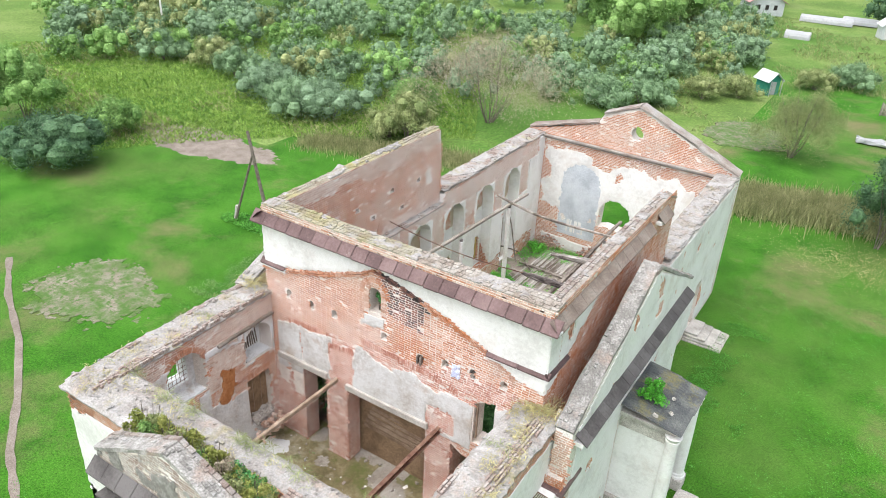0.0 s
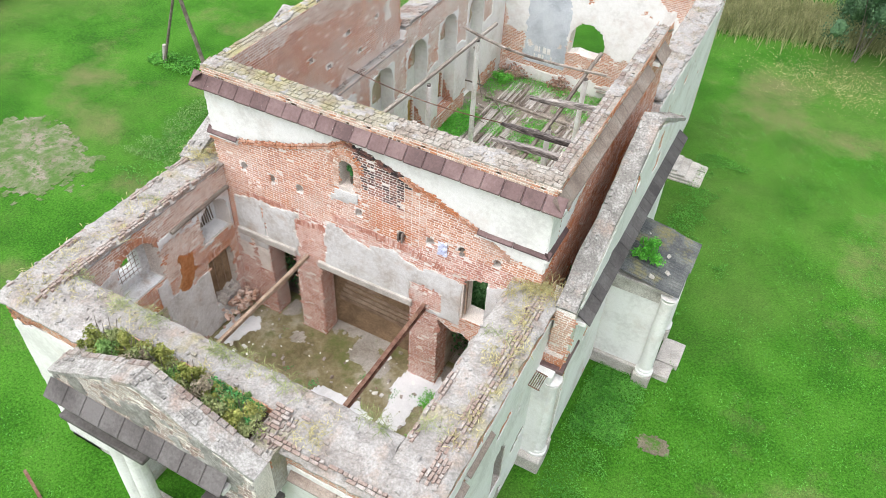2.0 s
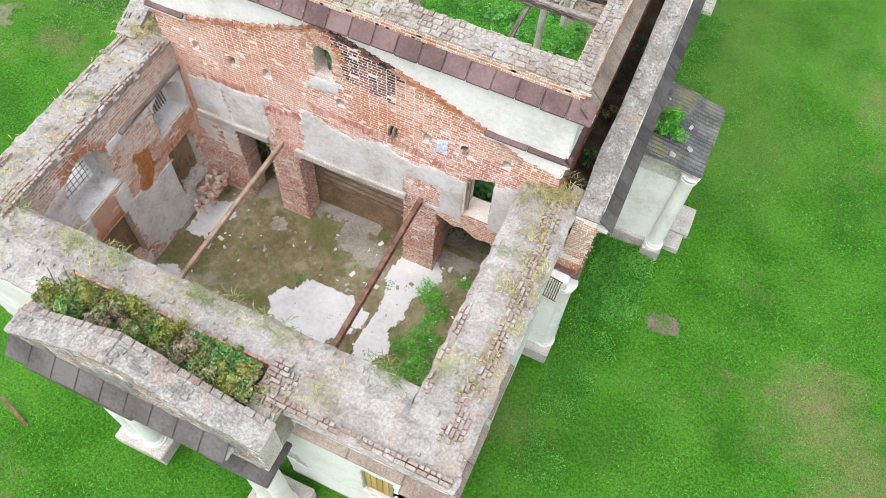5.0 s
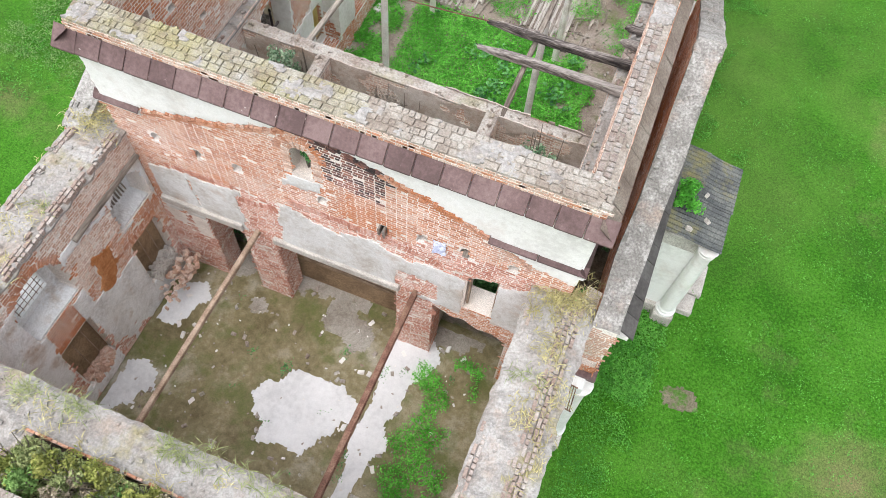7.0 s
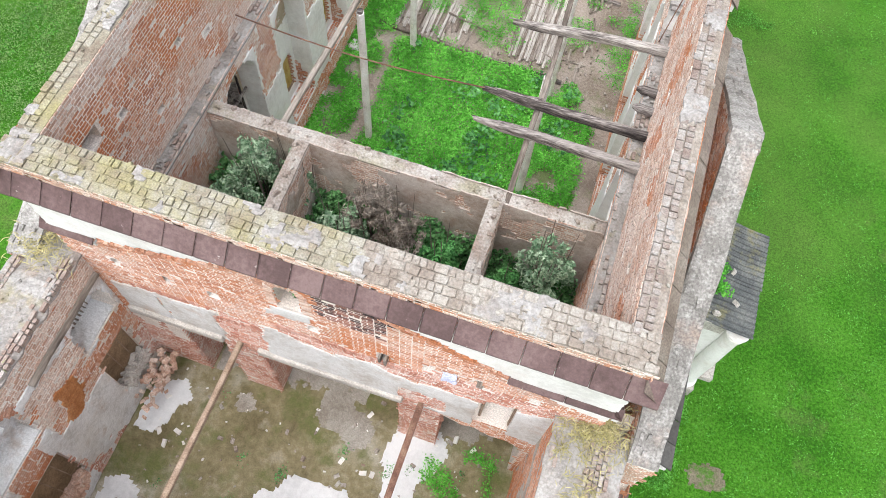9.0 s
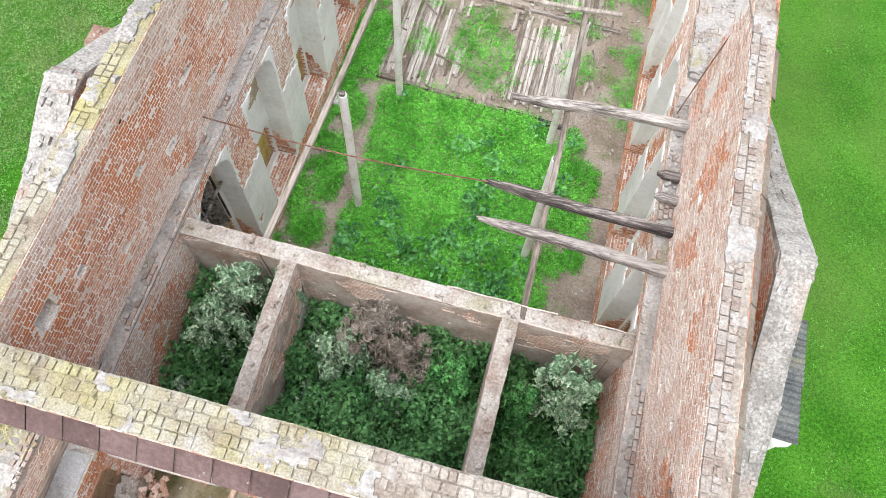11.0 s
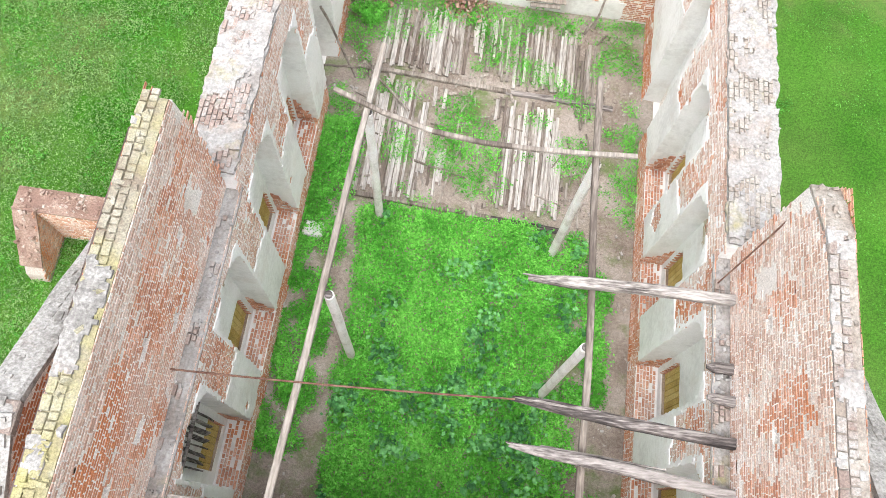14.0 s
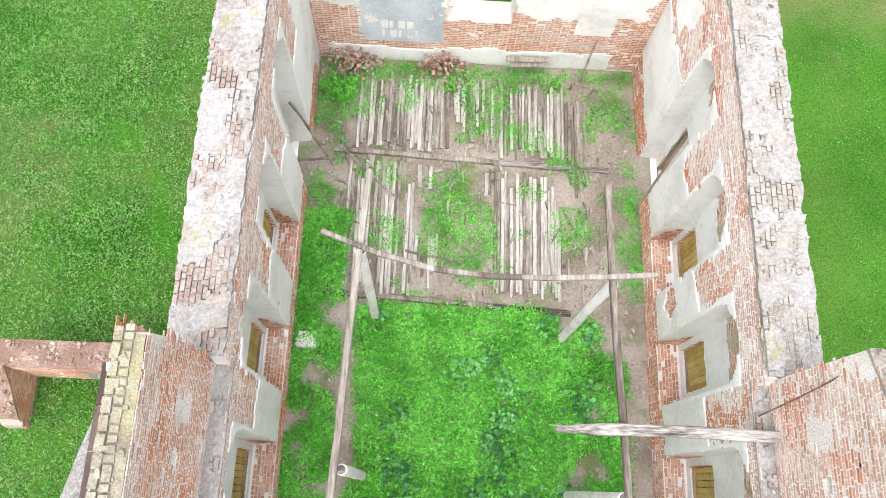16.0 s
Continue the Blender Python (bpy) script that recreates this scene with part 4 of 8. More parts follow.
# bricks on the flanks of the two pillars
for x, nrm in ((-2.4, (1, 0, 0)), (1.88, (-1, 0, 0)), (3.15, (1, 0, 0)), (-3.6, (-1, 0, 0)), (-5.0, (1, 0, 0))):
    courses(wall_gable, (x, 0.85 if nrm[0] < 0 else 0, 0), (0, -1 if nrm[0] < 0 else 1, 0), nrm, 0.85, 0.25, 4.6, lambda u, v: True, BRICK_RED, int(x * 10) + 90)
# a window frame of thin posts in the small opening
for x in (4.17, 5.0):
    part("window_post", box_bm(x, x + .07, 0.1, 0.2, 5.2, 7.1, 0.01), TIMBER, wall_gable)
part("putlog_stub", beam_bm((1.42, -.12, 8.0), (1.42, .4, 8.02), .07, .4, 3, 0.02, 1), GREYWOOD, wall_gable)
part("putlog_stub", beam_bm((1.58, -.15, 8.02), (1.58, .4, 8.02), .07, .42, 3, 0.02, 2), GREYWOOD, wall_gable)
part("putlog_stub", beam_bm((3.95, -.06, 8.3), (3.95, .4, 8.3), .16, .14, 3, 0.02, 3), GREYWOOD, wall_gable)


def skirt(parent, a, b, inward, z, mat, step=0.69, out=0.42, rise=0.42, seed=0, gaps=()):
    """A row of roof sheets along a wall from a to b, each its own piece, with standing seams; inward points to the wall."""
    a, b, w = Vector((*a, 0)), Vector((*b, 0)), Vector((*inward, 0))
    rnd = random.Random(seed)
    length = (b - a).length
    d = (b - a) / length
    n = max(1, round(length / step))
    for i in range(n):
        if i in gaps:
            continue
        p0, p1 = a + d * (length * i / n + .008), a + d * (length * (i + 1) / n - .008)
        sag = rnd.uniform(-.02, .015)
        bm = bmesh.new()
        rows = []
        for f, dz in ((0, -0.045), (0.0, 0), (1, 0)):
            zz = z + dz + rise * f + (sag if f == 0 else 0)
            rows.append([bm.verts.new(p + w * (out * f) + Vector((0, 0, zz + k))) for p, k in ((p0, .022), (p0 + d * .03, 0), (p1 - d * .03, 0), (p1, .022))])
        for r, s in zip(rows[:-1], rows[1:]):
            for k in range(3):
                bm.faces.new((r[k], r[k + 1], s[k + 1], s[k]))
        under = [bm.verts.new(v.co - Vector((0, 0, 0.03))) for v in rows[2]]
        for k in range(3):
            bm.faces.new((under[k], under[k + 1], rows[0][k + 1], rows[0][k]))
        bmesh.ops.recalc_face_normals(bm, faces=bm.faces[:])
        part("roof_sheet", bm, mat, parent)
    ledge = bmesh.new()
    bmesh.ops.create_cube(ledge, size=1)
    c = (a + b) / 2 + w * (out * .62)
    q = Matrix((d, w, Vector((0, 0, 1)))).transposed()
    for v in ledge.verts:
        v.co = Vector((c.x, c.y, z + rise * .2 - .12)) + q @ Vector((v.co.x * length, v.co.y * out * .7, v.co.z * .16))
    part("cornice", ledge, PLASTER, parent)


SK = 11.72
skirt(wall_gable, (-7.33, -0.38), (7.33, -0.38), (0, 1), SK, SHEET, seed=1)
# parapet bricks above the sheets, and the brick-on-edge coping
courses(wall_gable, (-6.95, 0.0, 0), (1, 0, 0), (0, -1, 0), 13.9, SK + .3, PAR, lambda u, v: True, BRICK_PALE, 13, None, lost=0.0, name="parapet_bricks", rough=1.8)
courses(wall_gable, (-6.95, 0.0, PAR - .04), (1, 0, 0), (0, 0, 1), 13.9, 0.0, 0.85, lambda u, v: u < 7.9 + fbm(u, v, 2, 2) * .4, BRICK_LICHEN, 14, (4, 7.5, 0, .9), up=(0, 1, 0), course=.21, proud=.045, rough=2.5, lost=.05, name="coping_bricks")
courses(wall_gable, (-6.95, 0.0, PAR - .04), (1, 0, 0), (0, 0, 1), 13.9, 0.0, 0.85, lambda u, v: u >= 7.9 + fbm(u, v, 2, 2) * .4, TAN_TOP, 15, (8.4, 12.0, 0, .9), up=(0, 1, 0), course=.21, proud=.045, rough=2.6, lost=.06, name="coping_bricks")
courses(wall_gable, (6.95, 0.85, 0), (-1, 0, 0), (0, 1, 0), 13.9, 7, PAR - .05, lambda u, v: True, BRICK, 16)
crown_of_rubble(wall_gable, -6.97, 0.9, 0.0, .87, PAR - .05, 21.0, .045, chunks=4, mat=BRICK_LICHEN, step=.1)
crown_of_rubble(wall_gable, 0.9, 6.97, 0.0, .87, PAR - .05, 24.0, .045, chunks=4, mat=TAN_TOP, step=.1)
lime_smear(wall_gable, (-6.95, 0.02, PAR - .04), (1, 0, 0), 13.9, .83, .065, LIME_WHITE, 6.1, .33, (0, 1, 0))
# the flashing of the lower cornice
for a, b, nrm in (((4.5, -.16), (7.13, -.16), (0, 1)), ((-7.13, -.16), (-5.7, -.16), (0, 1))):
    skirt(wall_gable, a, b, nrm, 9.62, SHEET, 1.4, 0.2, 0.2, 5)

# ---- side walls of the middle block


def pale_band(u, v):
    e = fbm(u, v, 19, .5)
    return v > 11.7 + .6 * e or v < 8.5 + .7 * fbm(u, v, 23, .6) or fbm(u * .35, v * 1.3, 27, 1.0) > .6


for side, nm in ((1, "wall_middle_east"), (-1, "wall_middle_west")):
    xo, xi, xl = 6.95 * side, 6.38 * side, 5.98 * side
    end_top = ragged([(13.35, PAR - .6), (12.6, PAR - .27), (11.5, PAR - .08), (0.86, PAR - .08)] if side > 0 else [(13.2, PAR - 1.5), (13.05, PAR - .15), (11.5, PAR - .08), (0.86, PAR - .08)], 0.4, 0.0, side)
    outline = [(0.86, 7.9), (13.3 if side > 0 else 13.2, 7.9)] + end_top
    holes_i = [(3.05, 10.4), (4.2, 9.1), (5.7, 10.1), (7.0, 9.2), (8.6, 10.2), (9.5, 8.9), (11.0, 10.0)]
    oval = [(1.75 + .3 * math.cos(i * math.pi / 6), 10.75 + .5 * math.sin(i * math.pi / 6)) for i in range(12)]
    w = slab(nm, (xo, 0, 0), (0, 1, 0), (side, 0, 0), outline, ([oval] if side > 0 else [rect(1.55, 2.15, 10.55, 11.1)]) + [rect(a - .15, a + .15, b - .12, b + .12) for a, b in holes_i], 0.57, MORTAR, None, "tall brick side wall of the middle block with a worn coping", kind="structure")
    tagged(w, category="wall")

    def in_want(u, v, side=side):
        y = u if side < 0 else 13.3 - u
        if v > PAR - .05 or (y > 12.9 and v > PAR - 0.9 + fbm(y, v, 4, 2) * .3):
            return False
        if abs(y - 12.0) < .3 and abs(v - 9.9) < .5:
            return False
        if side < 0 and 1.5 < y < 2.2 and 10.5 < v < 11.15:
            return False
        return not any(abs(y - a) < 0.18 and abs(v - b) < 0.15 for a, b in holes_i)

    org, al = ((xi, 0, 0), (0, 1, 0)) if side < 0 else ((xi, 13.3, 0), (0, -1, 0))
    courses(w, org, al, (-side, 0, 0), 13.25, 8.0, PAR, lambda u, v, f=in_want, s=side: f(u, v) and (u if s < 0 else 13.3 - u) > .86 and not (pale_band(u, v) or (s > 0 and fbm(u, v * .6, 33, .6) > -.12)), BRICK, 30 + side, (5.0, 9.5, 9.2, 10.4), rough=1.2)
    courses(w, org, al, (-side, 0, 0), 13.25, 8.0, PAR, lambda u, v, f=in_want, s=side: f(u, v) and (u if s < 0 else 13.3 - u) > .86 and (pale_band(u, v) or (s > 0 and fbm(u, v * .6, 33, .6) > -.12)), BRICK_PALE, 30 + side, rough=1.2, name="pale_bricks")
    if side < 0:
        part("niche_back", box_bm(-6.9, -6.72, 1.5, 2.2, 10.5, 11.15, .01, .02, 1, 5), BRICK_RUBBLE, w)
    # outer face: brick below, white band above
    org2, al2 = ((xo, 0, 0), (0, 1, 0)) if side > 0 else ((xo, 13.3, 0), (0, -1, 0))
    ofs = (lambda u: u) if side > 0 else (lambda u: 13.3 - u)

    def white_out(u, v, ofs=ofs, side=side):
        y = ofs(u)
        return 8.6 < v < 11.8 and y < 13.1 and v > 8.7 + 0.62 * y * (1 if y < 5 else 0.9) * .9 + .15 * fbm(u, v, 7, 2) and not ((y - 1.75) ** 2 / .1 + (v - 10.75) ** 2 / .27 < 1 and side > 0)

    courses(w, org2, al2, (side, 0, 0), 13.25, 5.6, PAR, lambda u, v, f=white_out: not f(u, v), BRICK, 34 + side, rough=1.5)
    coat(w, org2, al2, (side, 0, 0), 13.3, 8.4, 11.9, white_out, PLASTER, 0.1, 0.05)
    xs = 7.33 * side
    pale = SHEET_PALE if side > 0 else SHEET
    if side > 0:
        skirt(w, (xs, -0.3), (xs, 9.6), (-1, 0), SK, pale, 0.85, seed=3)
        skirt(w, (xs, 10.6), (xs, 12.0), (-1, 0), SK - .05, pale, 0.7, seed=4)
        skirt(w, (7.13, -.16), (7.13, 1.6), (-1, 0), 9.62, SHEET, 0.9, 0.2, 0.2, 6)
    else:
        skirt(w, (xs, 12.6), (xs, -0.3), (1, 0), SK, pale, 0.75, seed=5)
    courses(w, (min(xo, xi), .8, PAR - .04), (0, 1, 0), (0, 0, 1), 12.4 if side < 0 else 11.4, 0.02, 0.57,
            lambda u, v, s=side: True, BRICK_LICHEN if side < 0 else BRICK_LIME, 40 + side, (2, 9, 0, .6), up=(1 if side < 0 else 1, 0, 0), course=.19, proud=.05, rough=2.5, lost=.04, name="coping_bricks")

    lime_smear(w, (min(xo, xi), .8, PAR - .04), (0, 1, 0), 12.4 if side < 0 else 11.4,   .57, .075, LIME_WHITE if side > 0 else GREY_TOP, 3.3 + side, .3 if side > 0 else .3)
    if side > 0:
        crown_of_rubble(w, xi - .02, xo + .02, 12.2, 13.36, PAR - .05, 27.0, .12, tilt=(0, -.38), chunks=10, mat=TAN_TOP, step=.1)
    crown_of_rubble(w, min(xo, xi) + .04, max(xo, xi) - .02, .86, 12.2 if side > 0 else 13.0, PAR - .05, 22.0 + side, .045, chunks=4, mat=BRICK_LICHEN if side < 0 else TAN_TOP, step=.1)

# ---- nave walls: two rows of openings, boarded below
def nave_wall(side):
    nm = "wall_nave_east" if side > 0 else "wall_nave_west"
    recess = [arch(b - .05, 2.0, 1.15, 7.3) for b in BAYS[:-1]] + [arch(BAYS[-1], 1.9, .02, 7.3)]
    panes = [rect(b - .68, b + .68, 1.5, 3.25) for b in BAYS[:-1]] + [rect(BAYS[-1] - .62, BAYS[-1] + .62, 0.0, 3.3)]
    top = ragged([(NAVE_END, 8.45), (20, 8.4), (16, 8.42), (13.3, 8.38), (13.2, 7.8), (0.86, 7.8)], 0.35, 0.1, side * 3)
    mid = 6.75
    w = slab(nm, (NAVE_IN * side, 0, 0), (0, 1, 0), (-side, 0, 0), [(0.86, -0.2), (NAVE_END, -0.2)] + top, recess, mid - NAVE_IN, PLASTER, None,
             "thick brick nave wall with tall arched recesses and flaking plaster", splay=0.06, kind="structure")
    tagged(w, category="wall")
    slab("back_wall", (mid * side, 0, 0), (0, 1, 0), (-side, 0, 0), [(13.2, -0.2), (NAVE_END, -0.2)] + [p for p in top if p[0] >= 13.19], panes[2:], NAVE_OUT - mid, MORTAR, w)
    slab("back_wall", (mid * side, 0, 0), (0, 1, 0), (-side, 0, 0), [(0.86, -0.2), (13.2, -0.2), (13.2, 7.8), (.86, 7.8)], panes[:2], 6.95 - mid, MORTAR, w)
    wide = [grow(h, .06) for h in recess]
    org, al = ((NAVE_IN * side, 0, 0), (0, 1, 0)) if side < 0 else ((NAVE_IN * side, NAVE_END, 0), (0, -1, 0))
    ofs = (lambda u: u) if side < 0 else (lambda u: NAVE_END - u)

    def open_(u, v):
        y = ofs(u)
        return any(inside(h, y, v) for h in wide)

    def white(u, v):
        y = ofs(u)
        e = fbm(y, v, 21 + side, 0.75)
        ph = ((y - 7.25) / 3.6) % 1.0
        d = min(ph, 1 - ph) * 3.6
        low = 1.3 + .25 * e < v < 4.9 + .5 * e and e > -.75
        rim = d < 1.16 + .1 * e and v < 7.3 and v > 1.4 and e > -.4
        return (low or rim) and y > 5.9

    def faded(u, v):
        return v > 4.6 and fbm(ofs(u), v, 29 + side, .6) > -.12 - .1 * (v - 6)

    courses(w, org, al, (-side, 0, 0), NAVE_END - .9, 0.05, 8.6, lambda u, v: not open_(u, v) and not white(u, v) and not faded(u, v) and ofs(u) > .9 and (v < 7.9 or ofs(u) > 13.2), BRICK, 50 + side, (9.5, 16, .5, 1.2) if side < 0 else (6, 14, .3, 1.2), rough=1.3, lost=.04)
    courses(w, org, al, (-side, 0, 0), NAVE_END - .9, 0.05, 8.6, lambda u, v: not open_(u, v) and not white(u, v) and faded(u, v) and ofs(u) > .9 and (v < 7.9 or ofs(u) > 13.2), BRICK_PALE, 50 + side, rough=1.3, lost=.04, name="pale_bricks")
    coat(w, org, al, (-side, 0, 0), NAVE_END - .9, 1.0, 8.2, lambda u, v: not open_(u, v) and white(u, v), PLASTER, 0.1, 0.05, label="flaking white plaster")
    # the blind backs of the recesses: white below, sandy and broken above
    org3 = (mid * side, org[1], 0)

    def on_back(u, v):
        return open_(u, v) and not any(inside(grow(h, .03), ofs(u), v) for h in panes)

    coat(w, org3, al, (-side, 0, 0), NAVE_END - .9, 1.0, 7.5, lambda u, v: on_back(u, v) and (v < 5.2 + .5 * fbm(u, v, 5, 1) or v > 6.7 + .5 * fbm(u, v, 6, 1)), PLASTER, 0.1, 0.03)
    coat(w, org3, al, (-side, 0, 0), NAVE_END - .9, 1.0, 7.5, lambda u, v: on_back(u, v) and 5.1 + .5 * fbm(u, v, 5, 1) < v < 6.8 + .5 * fbm(u, v, 6, 1) and fbm(u, v, 7, 1.2) > -.15, PLASTER_TAN, 0.1, 0.02, label="sand-coloured plaster")
    courses(w, org3, al, (-side, 0, 0), NAVE_END - .9, 5.0, 7.0, lambda u, v: on_back(u, v) and 5.2 + .5 * fbm(u, v, 5, 1) < v < 6.7 + .5 * fbm(u, v, 6, 1) and fbm(u, v, 7, 1.2) <= -.15, BRICK, 58 + side)
    for b in BAYS[:-1]:
        # brick flank and brick sill of each window
        o4, a4 = ((6.02 * side, b + .94, 0), (side, 0, 0))
        courses(w, o4, a4, (0, -1, 0), .73, 1.2, 2.6, lambda u, v: v < 1.5 + u * 1.6, BRICK, int(b * 7) + side, rough=1.4)
        courses(w, (6.02 * side, b - 1.0, 1.16), (0, 1, 0), (0, 0, 1), 1.95, .02, .72, lambda u, v: True, BRICK, int(b * 9) + side, up=(side, 0, 0), rough=2.0, lost=.1)
        courses(w, (mid * side, b + .68, 0), (side, 0, 0), (0, -1, 0), .5, 1.5, 3.2, lambda u, v: True, BRICK, int(b * 11) + side)
    # outer face, plastered
    org2, al2 = ((NAVE_OUT * side, 0, 0), (0, 1, 0)) if side > 0 else ((NAVE_OUT * side, NAVE_END, 0), (0, -1, 0))
    of2 = (lambda u: u) if side > 0 else (lambda u: NAVE_END - u)
    coat(w, org2, al2, (side, 0, 0), NAVE_END, 0.3, 8.4, lambda u, v: of2(u) > 13.2 and not any(inside(h, of2(u), v) for h in panes) and fbm(u, v, 8, .6) > -.55, PLASTER, 0.16, 0.04)
    courses(w, org2, al2, (side, 0, 0), NAVE_END, 0.1, 8.5, lambda u, v: of2(u) > 13.2 and not any(inside(h, of2(u), v) for h in panes) and fbm(u, v, 8, .6) <= -.5, BRICK, 56 + side)
    # boards in the windows
    for k, b in enumerate(BAYS[:-1]):
        shut = empty("boarded_window", "window boarded up with upright ochre planks", "window", (0, 0, 0), "boarded nave windows")
        for j in range(7):
            y0 = b - .67 + j * .192
            t = random.Random(k * 7 + j + side).uniform(-.04, .04)
            part("board", box_bm(min(6.84 * side, 6.88 * side), max(6.84 * side, 6.88 * side), y0, y0 + .178, 1.52, 3.2 + t, 0.006), BOARD, shut)
        for z in (1.75, 2.75):
            part("batten", box_bm(min(6.89 * side, 6.93 * side), max(6.89 * side, 6.93 * side), b - .66, b + .66, z, z + .1, 0.006), BOARD, shut)
        part("sill_board", box_bm(min(6.77 * side, 6.95 * side), max(6.77 * side, 6.95 * side), b - .67, b + .67, 1.5, 1.55, 0.008), TIMBER, shut)
    # timber frame left in the doorway
    b = BAYS[-1]
    df = empty("door_frame", "bare timber door frame standing in the nave doorway", "door frame", (0, 0, 0), "nave door frames")
    for y in (b - .58, b + .5):
        part("post", box_bm(min(6.8 * side, 6.94 * side), max(6.8 * side, 6.94 * side), y, y + .1, 0, 3.25, .01, .01, 2, y), TIMBER, df)
    part("lintel", box_bm(min(6.8 * side, 6.94 * side), max(6.8 * side, 6.94 * side), b - .48, b + .5, 3.12, 3.24, .01), TIMBER, df)
    part("brace", beam_bm((6.3 * side, b - .5, .1), (6.85 * side, b + .45, 2.9), .09, .06, 6, .02, 4), TIMBER, df)
    if side < 0:
        inf = empty("timber_infill", "dark rotten planks standing in a walled recess", "planks")
        for j in range(8):
            y0 = BAYS[0] - .85 + j * .2
            part("plank", beam_bm((-6.62, y0 + .1, 3.3), (-6.68, y0 + .1 + .05 * math.sin(j), 6.3 + .5 * math.sin(j * 1.7)), .04, .17, 5, .03, j), DARKWOOD, inf)
        part("rail", beam_bm((-6.55, BAYS[0] - .95, 5.2), (-6.55, BAYS[0] + .9, 5.25), .08, .1, 5, .02, 3), DARKWOOD, inf)
    # worn top
    crown_of_rubble(w, NAVE_IN * side + .02 if side > 0 else -NAVE_OUT - .02, NAVE_OUT + .02 if side > 0 else -NAVE_IN - .02, 13.3, NAVE_END + .3, 8.61, 3.3 + side, 0.13, chunks=4, mat=LIME_WHITE, step=.12, rag=.12)
    xo = NAVE_IN * side if side > 0 else -NAVE_OUT
    courses(w, (xo, 13.3, 8.66), (0, 1, 0), (0, 0, 1), NAVE_END - 13.3, 0.1, 1.25, lambda u, v: fbm(u, v, 31 + side, .8) > -.5 + (0 if side * (v - .6) > -.2 else .4), PINK_TOP if side < 0 else TAN_TOP, 60 + side, (1, 6, 0, 1.3), up=(1, 0, 0), course=.13, proud=.05, rough=2.2, lost=.04, name="top_bricks")
    lime_smear(w, (xo, 13.3, 8.66), (0, 1, 0), NAVE_END - 13.3, 1.28, .075, LIME_WHITE, 9.3 + side, -.08)
    # ledge inside the middle block
    crown_of_rubble(w, 5.98 if side > 0 else -6.4, 6.4 if side > 0 else -5.98, 0.9, 13.3, 7.86, 8.1 + side, 0.14, chunks=5, mat=LIME_WHITE)
    courses(w, (5.98 if side > 0 else -6.4, .9, 7.9), (0, 1, 0), (0, 0, 1), 12.3, 0, .42, lambda u, v: fbm(u, v, 37, 1) > .2, PINK_TOP, 66 + side, up=(1, 0, 0), course=.13, proud=.07, rough=2.4, lost=.1, name="ledge_bricks")
    return w


WALL_E = nave_wall(1)
WALL_W = nave_wall(-1)

# ---- far wall with its gable
FARW = NAVE_END
far_hole = ragged([(-1.3, 2.7), (0.95, 2.7)], 0.5, 0.1, 2) + [(1.1, 3.6), (0.8, 4.5), (0.1, 4.9), (-0.7, 4.85), (-1.25, 4.2)]
far_eye = [(0.5 + .42 * math.cos(i * math.pi / 6), 10.0 + .5 * math.sin(i * math.pi / 6)) for i in range(12)]
far_top = ragged([(7.3, 8.75), (4.5, 10.0), (0.45, 11.75), (-1.9, 10.85), (-2.3, 10.1), (-5.0, 9.25), (-7.3, 8.75)], 0.35, 0.06, 5)
wall_far = slab("wall_far", (0, FARW, 0), (1, 0, 0), (0, -1, 0), [(-7.3, -.2), (7.3, -.2)] + far_top, [far_hole, far_eye], 0.9, MORTAR, None,
                "far brick gable wall with white plaster, a round eye and a broken hole", kind="structure")
tagged(wall_far, category="wall")


def far_open(u, v):
    return inside(far_hole, u - 7.3, v) or inside(far_eye, u - 7.3, v)


def far_line(x):
    return 11.7 - abs(x - .45) * .43 if x > -2 else 10.2 - (-2.3 - x) * .27


def far_blue(u, v):
    x = u - 7.3
    return 1.3 < v < 5.4 + math.sqrt(max(0, 1.5 ** 2 - (x + 2.9) ** 2)) and abs(x + 2.9) < 1.5 - .25 * abs(noise.noise(Vector((x * 2, v * 1.5, 2))))


def far_white(u, v):
    x, e = u - 7.3, fbm(u, v, 17, .6)
    return not far_blue(u, v) and ((v < 7.35 + .8 * e - .05 * x and v > 3.3 + .7 * e and abs(x) < 5.7 + .6 * e and fbm(u, v, 14, .9) > -.72) or (0.15 < v < 1.0 + .3 * e and abs(x + .3) < 5.2) or (3.2 < x < 4.6 and 2.3 < v < 5))


courses(wall_far, (-7.3, FARW, 0), (1, 0, 0), (0, -1, 0), 14.6, 0.2, 11.7, lambda u, v: not far_open(u, v) and not far_white(u, v) and not far_blue(u, v) and v < far_line(u - 7.3) - .1, BRICK, 71, (5, 9, 8.2, 9.4), lost=.05)
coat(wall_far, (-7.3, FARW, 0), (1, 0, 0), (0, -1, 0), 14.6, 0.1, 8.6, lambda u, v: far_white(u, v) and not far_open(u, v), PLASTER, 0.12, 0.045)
coat(wall_far, (-7.3, FARW, 0), (1, 0, 0), (0, -1, 0), 14.6, 0.1, 7.0, lambda u, v: far_blue(u, v) and not far_open(u, v) and fbm(u, v, 4, 1) > -.6, PLASTER_BLUE, 0.12, 0.03, label="blue-grey plastered arch niche")
for z, out in ((8.35, .22), (8.47, .3)):
    part("cornice", box_bm(-6.6, 6.8, FARW - out, FARW, z, z + .11, 0.015, 0.012, 0, 2), BRICK_LIME, wall_far)
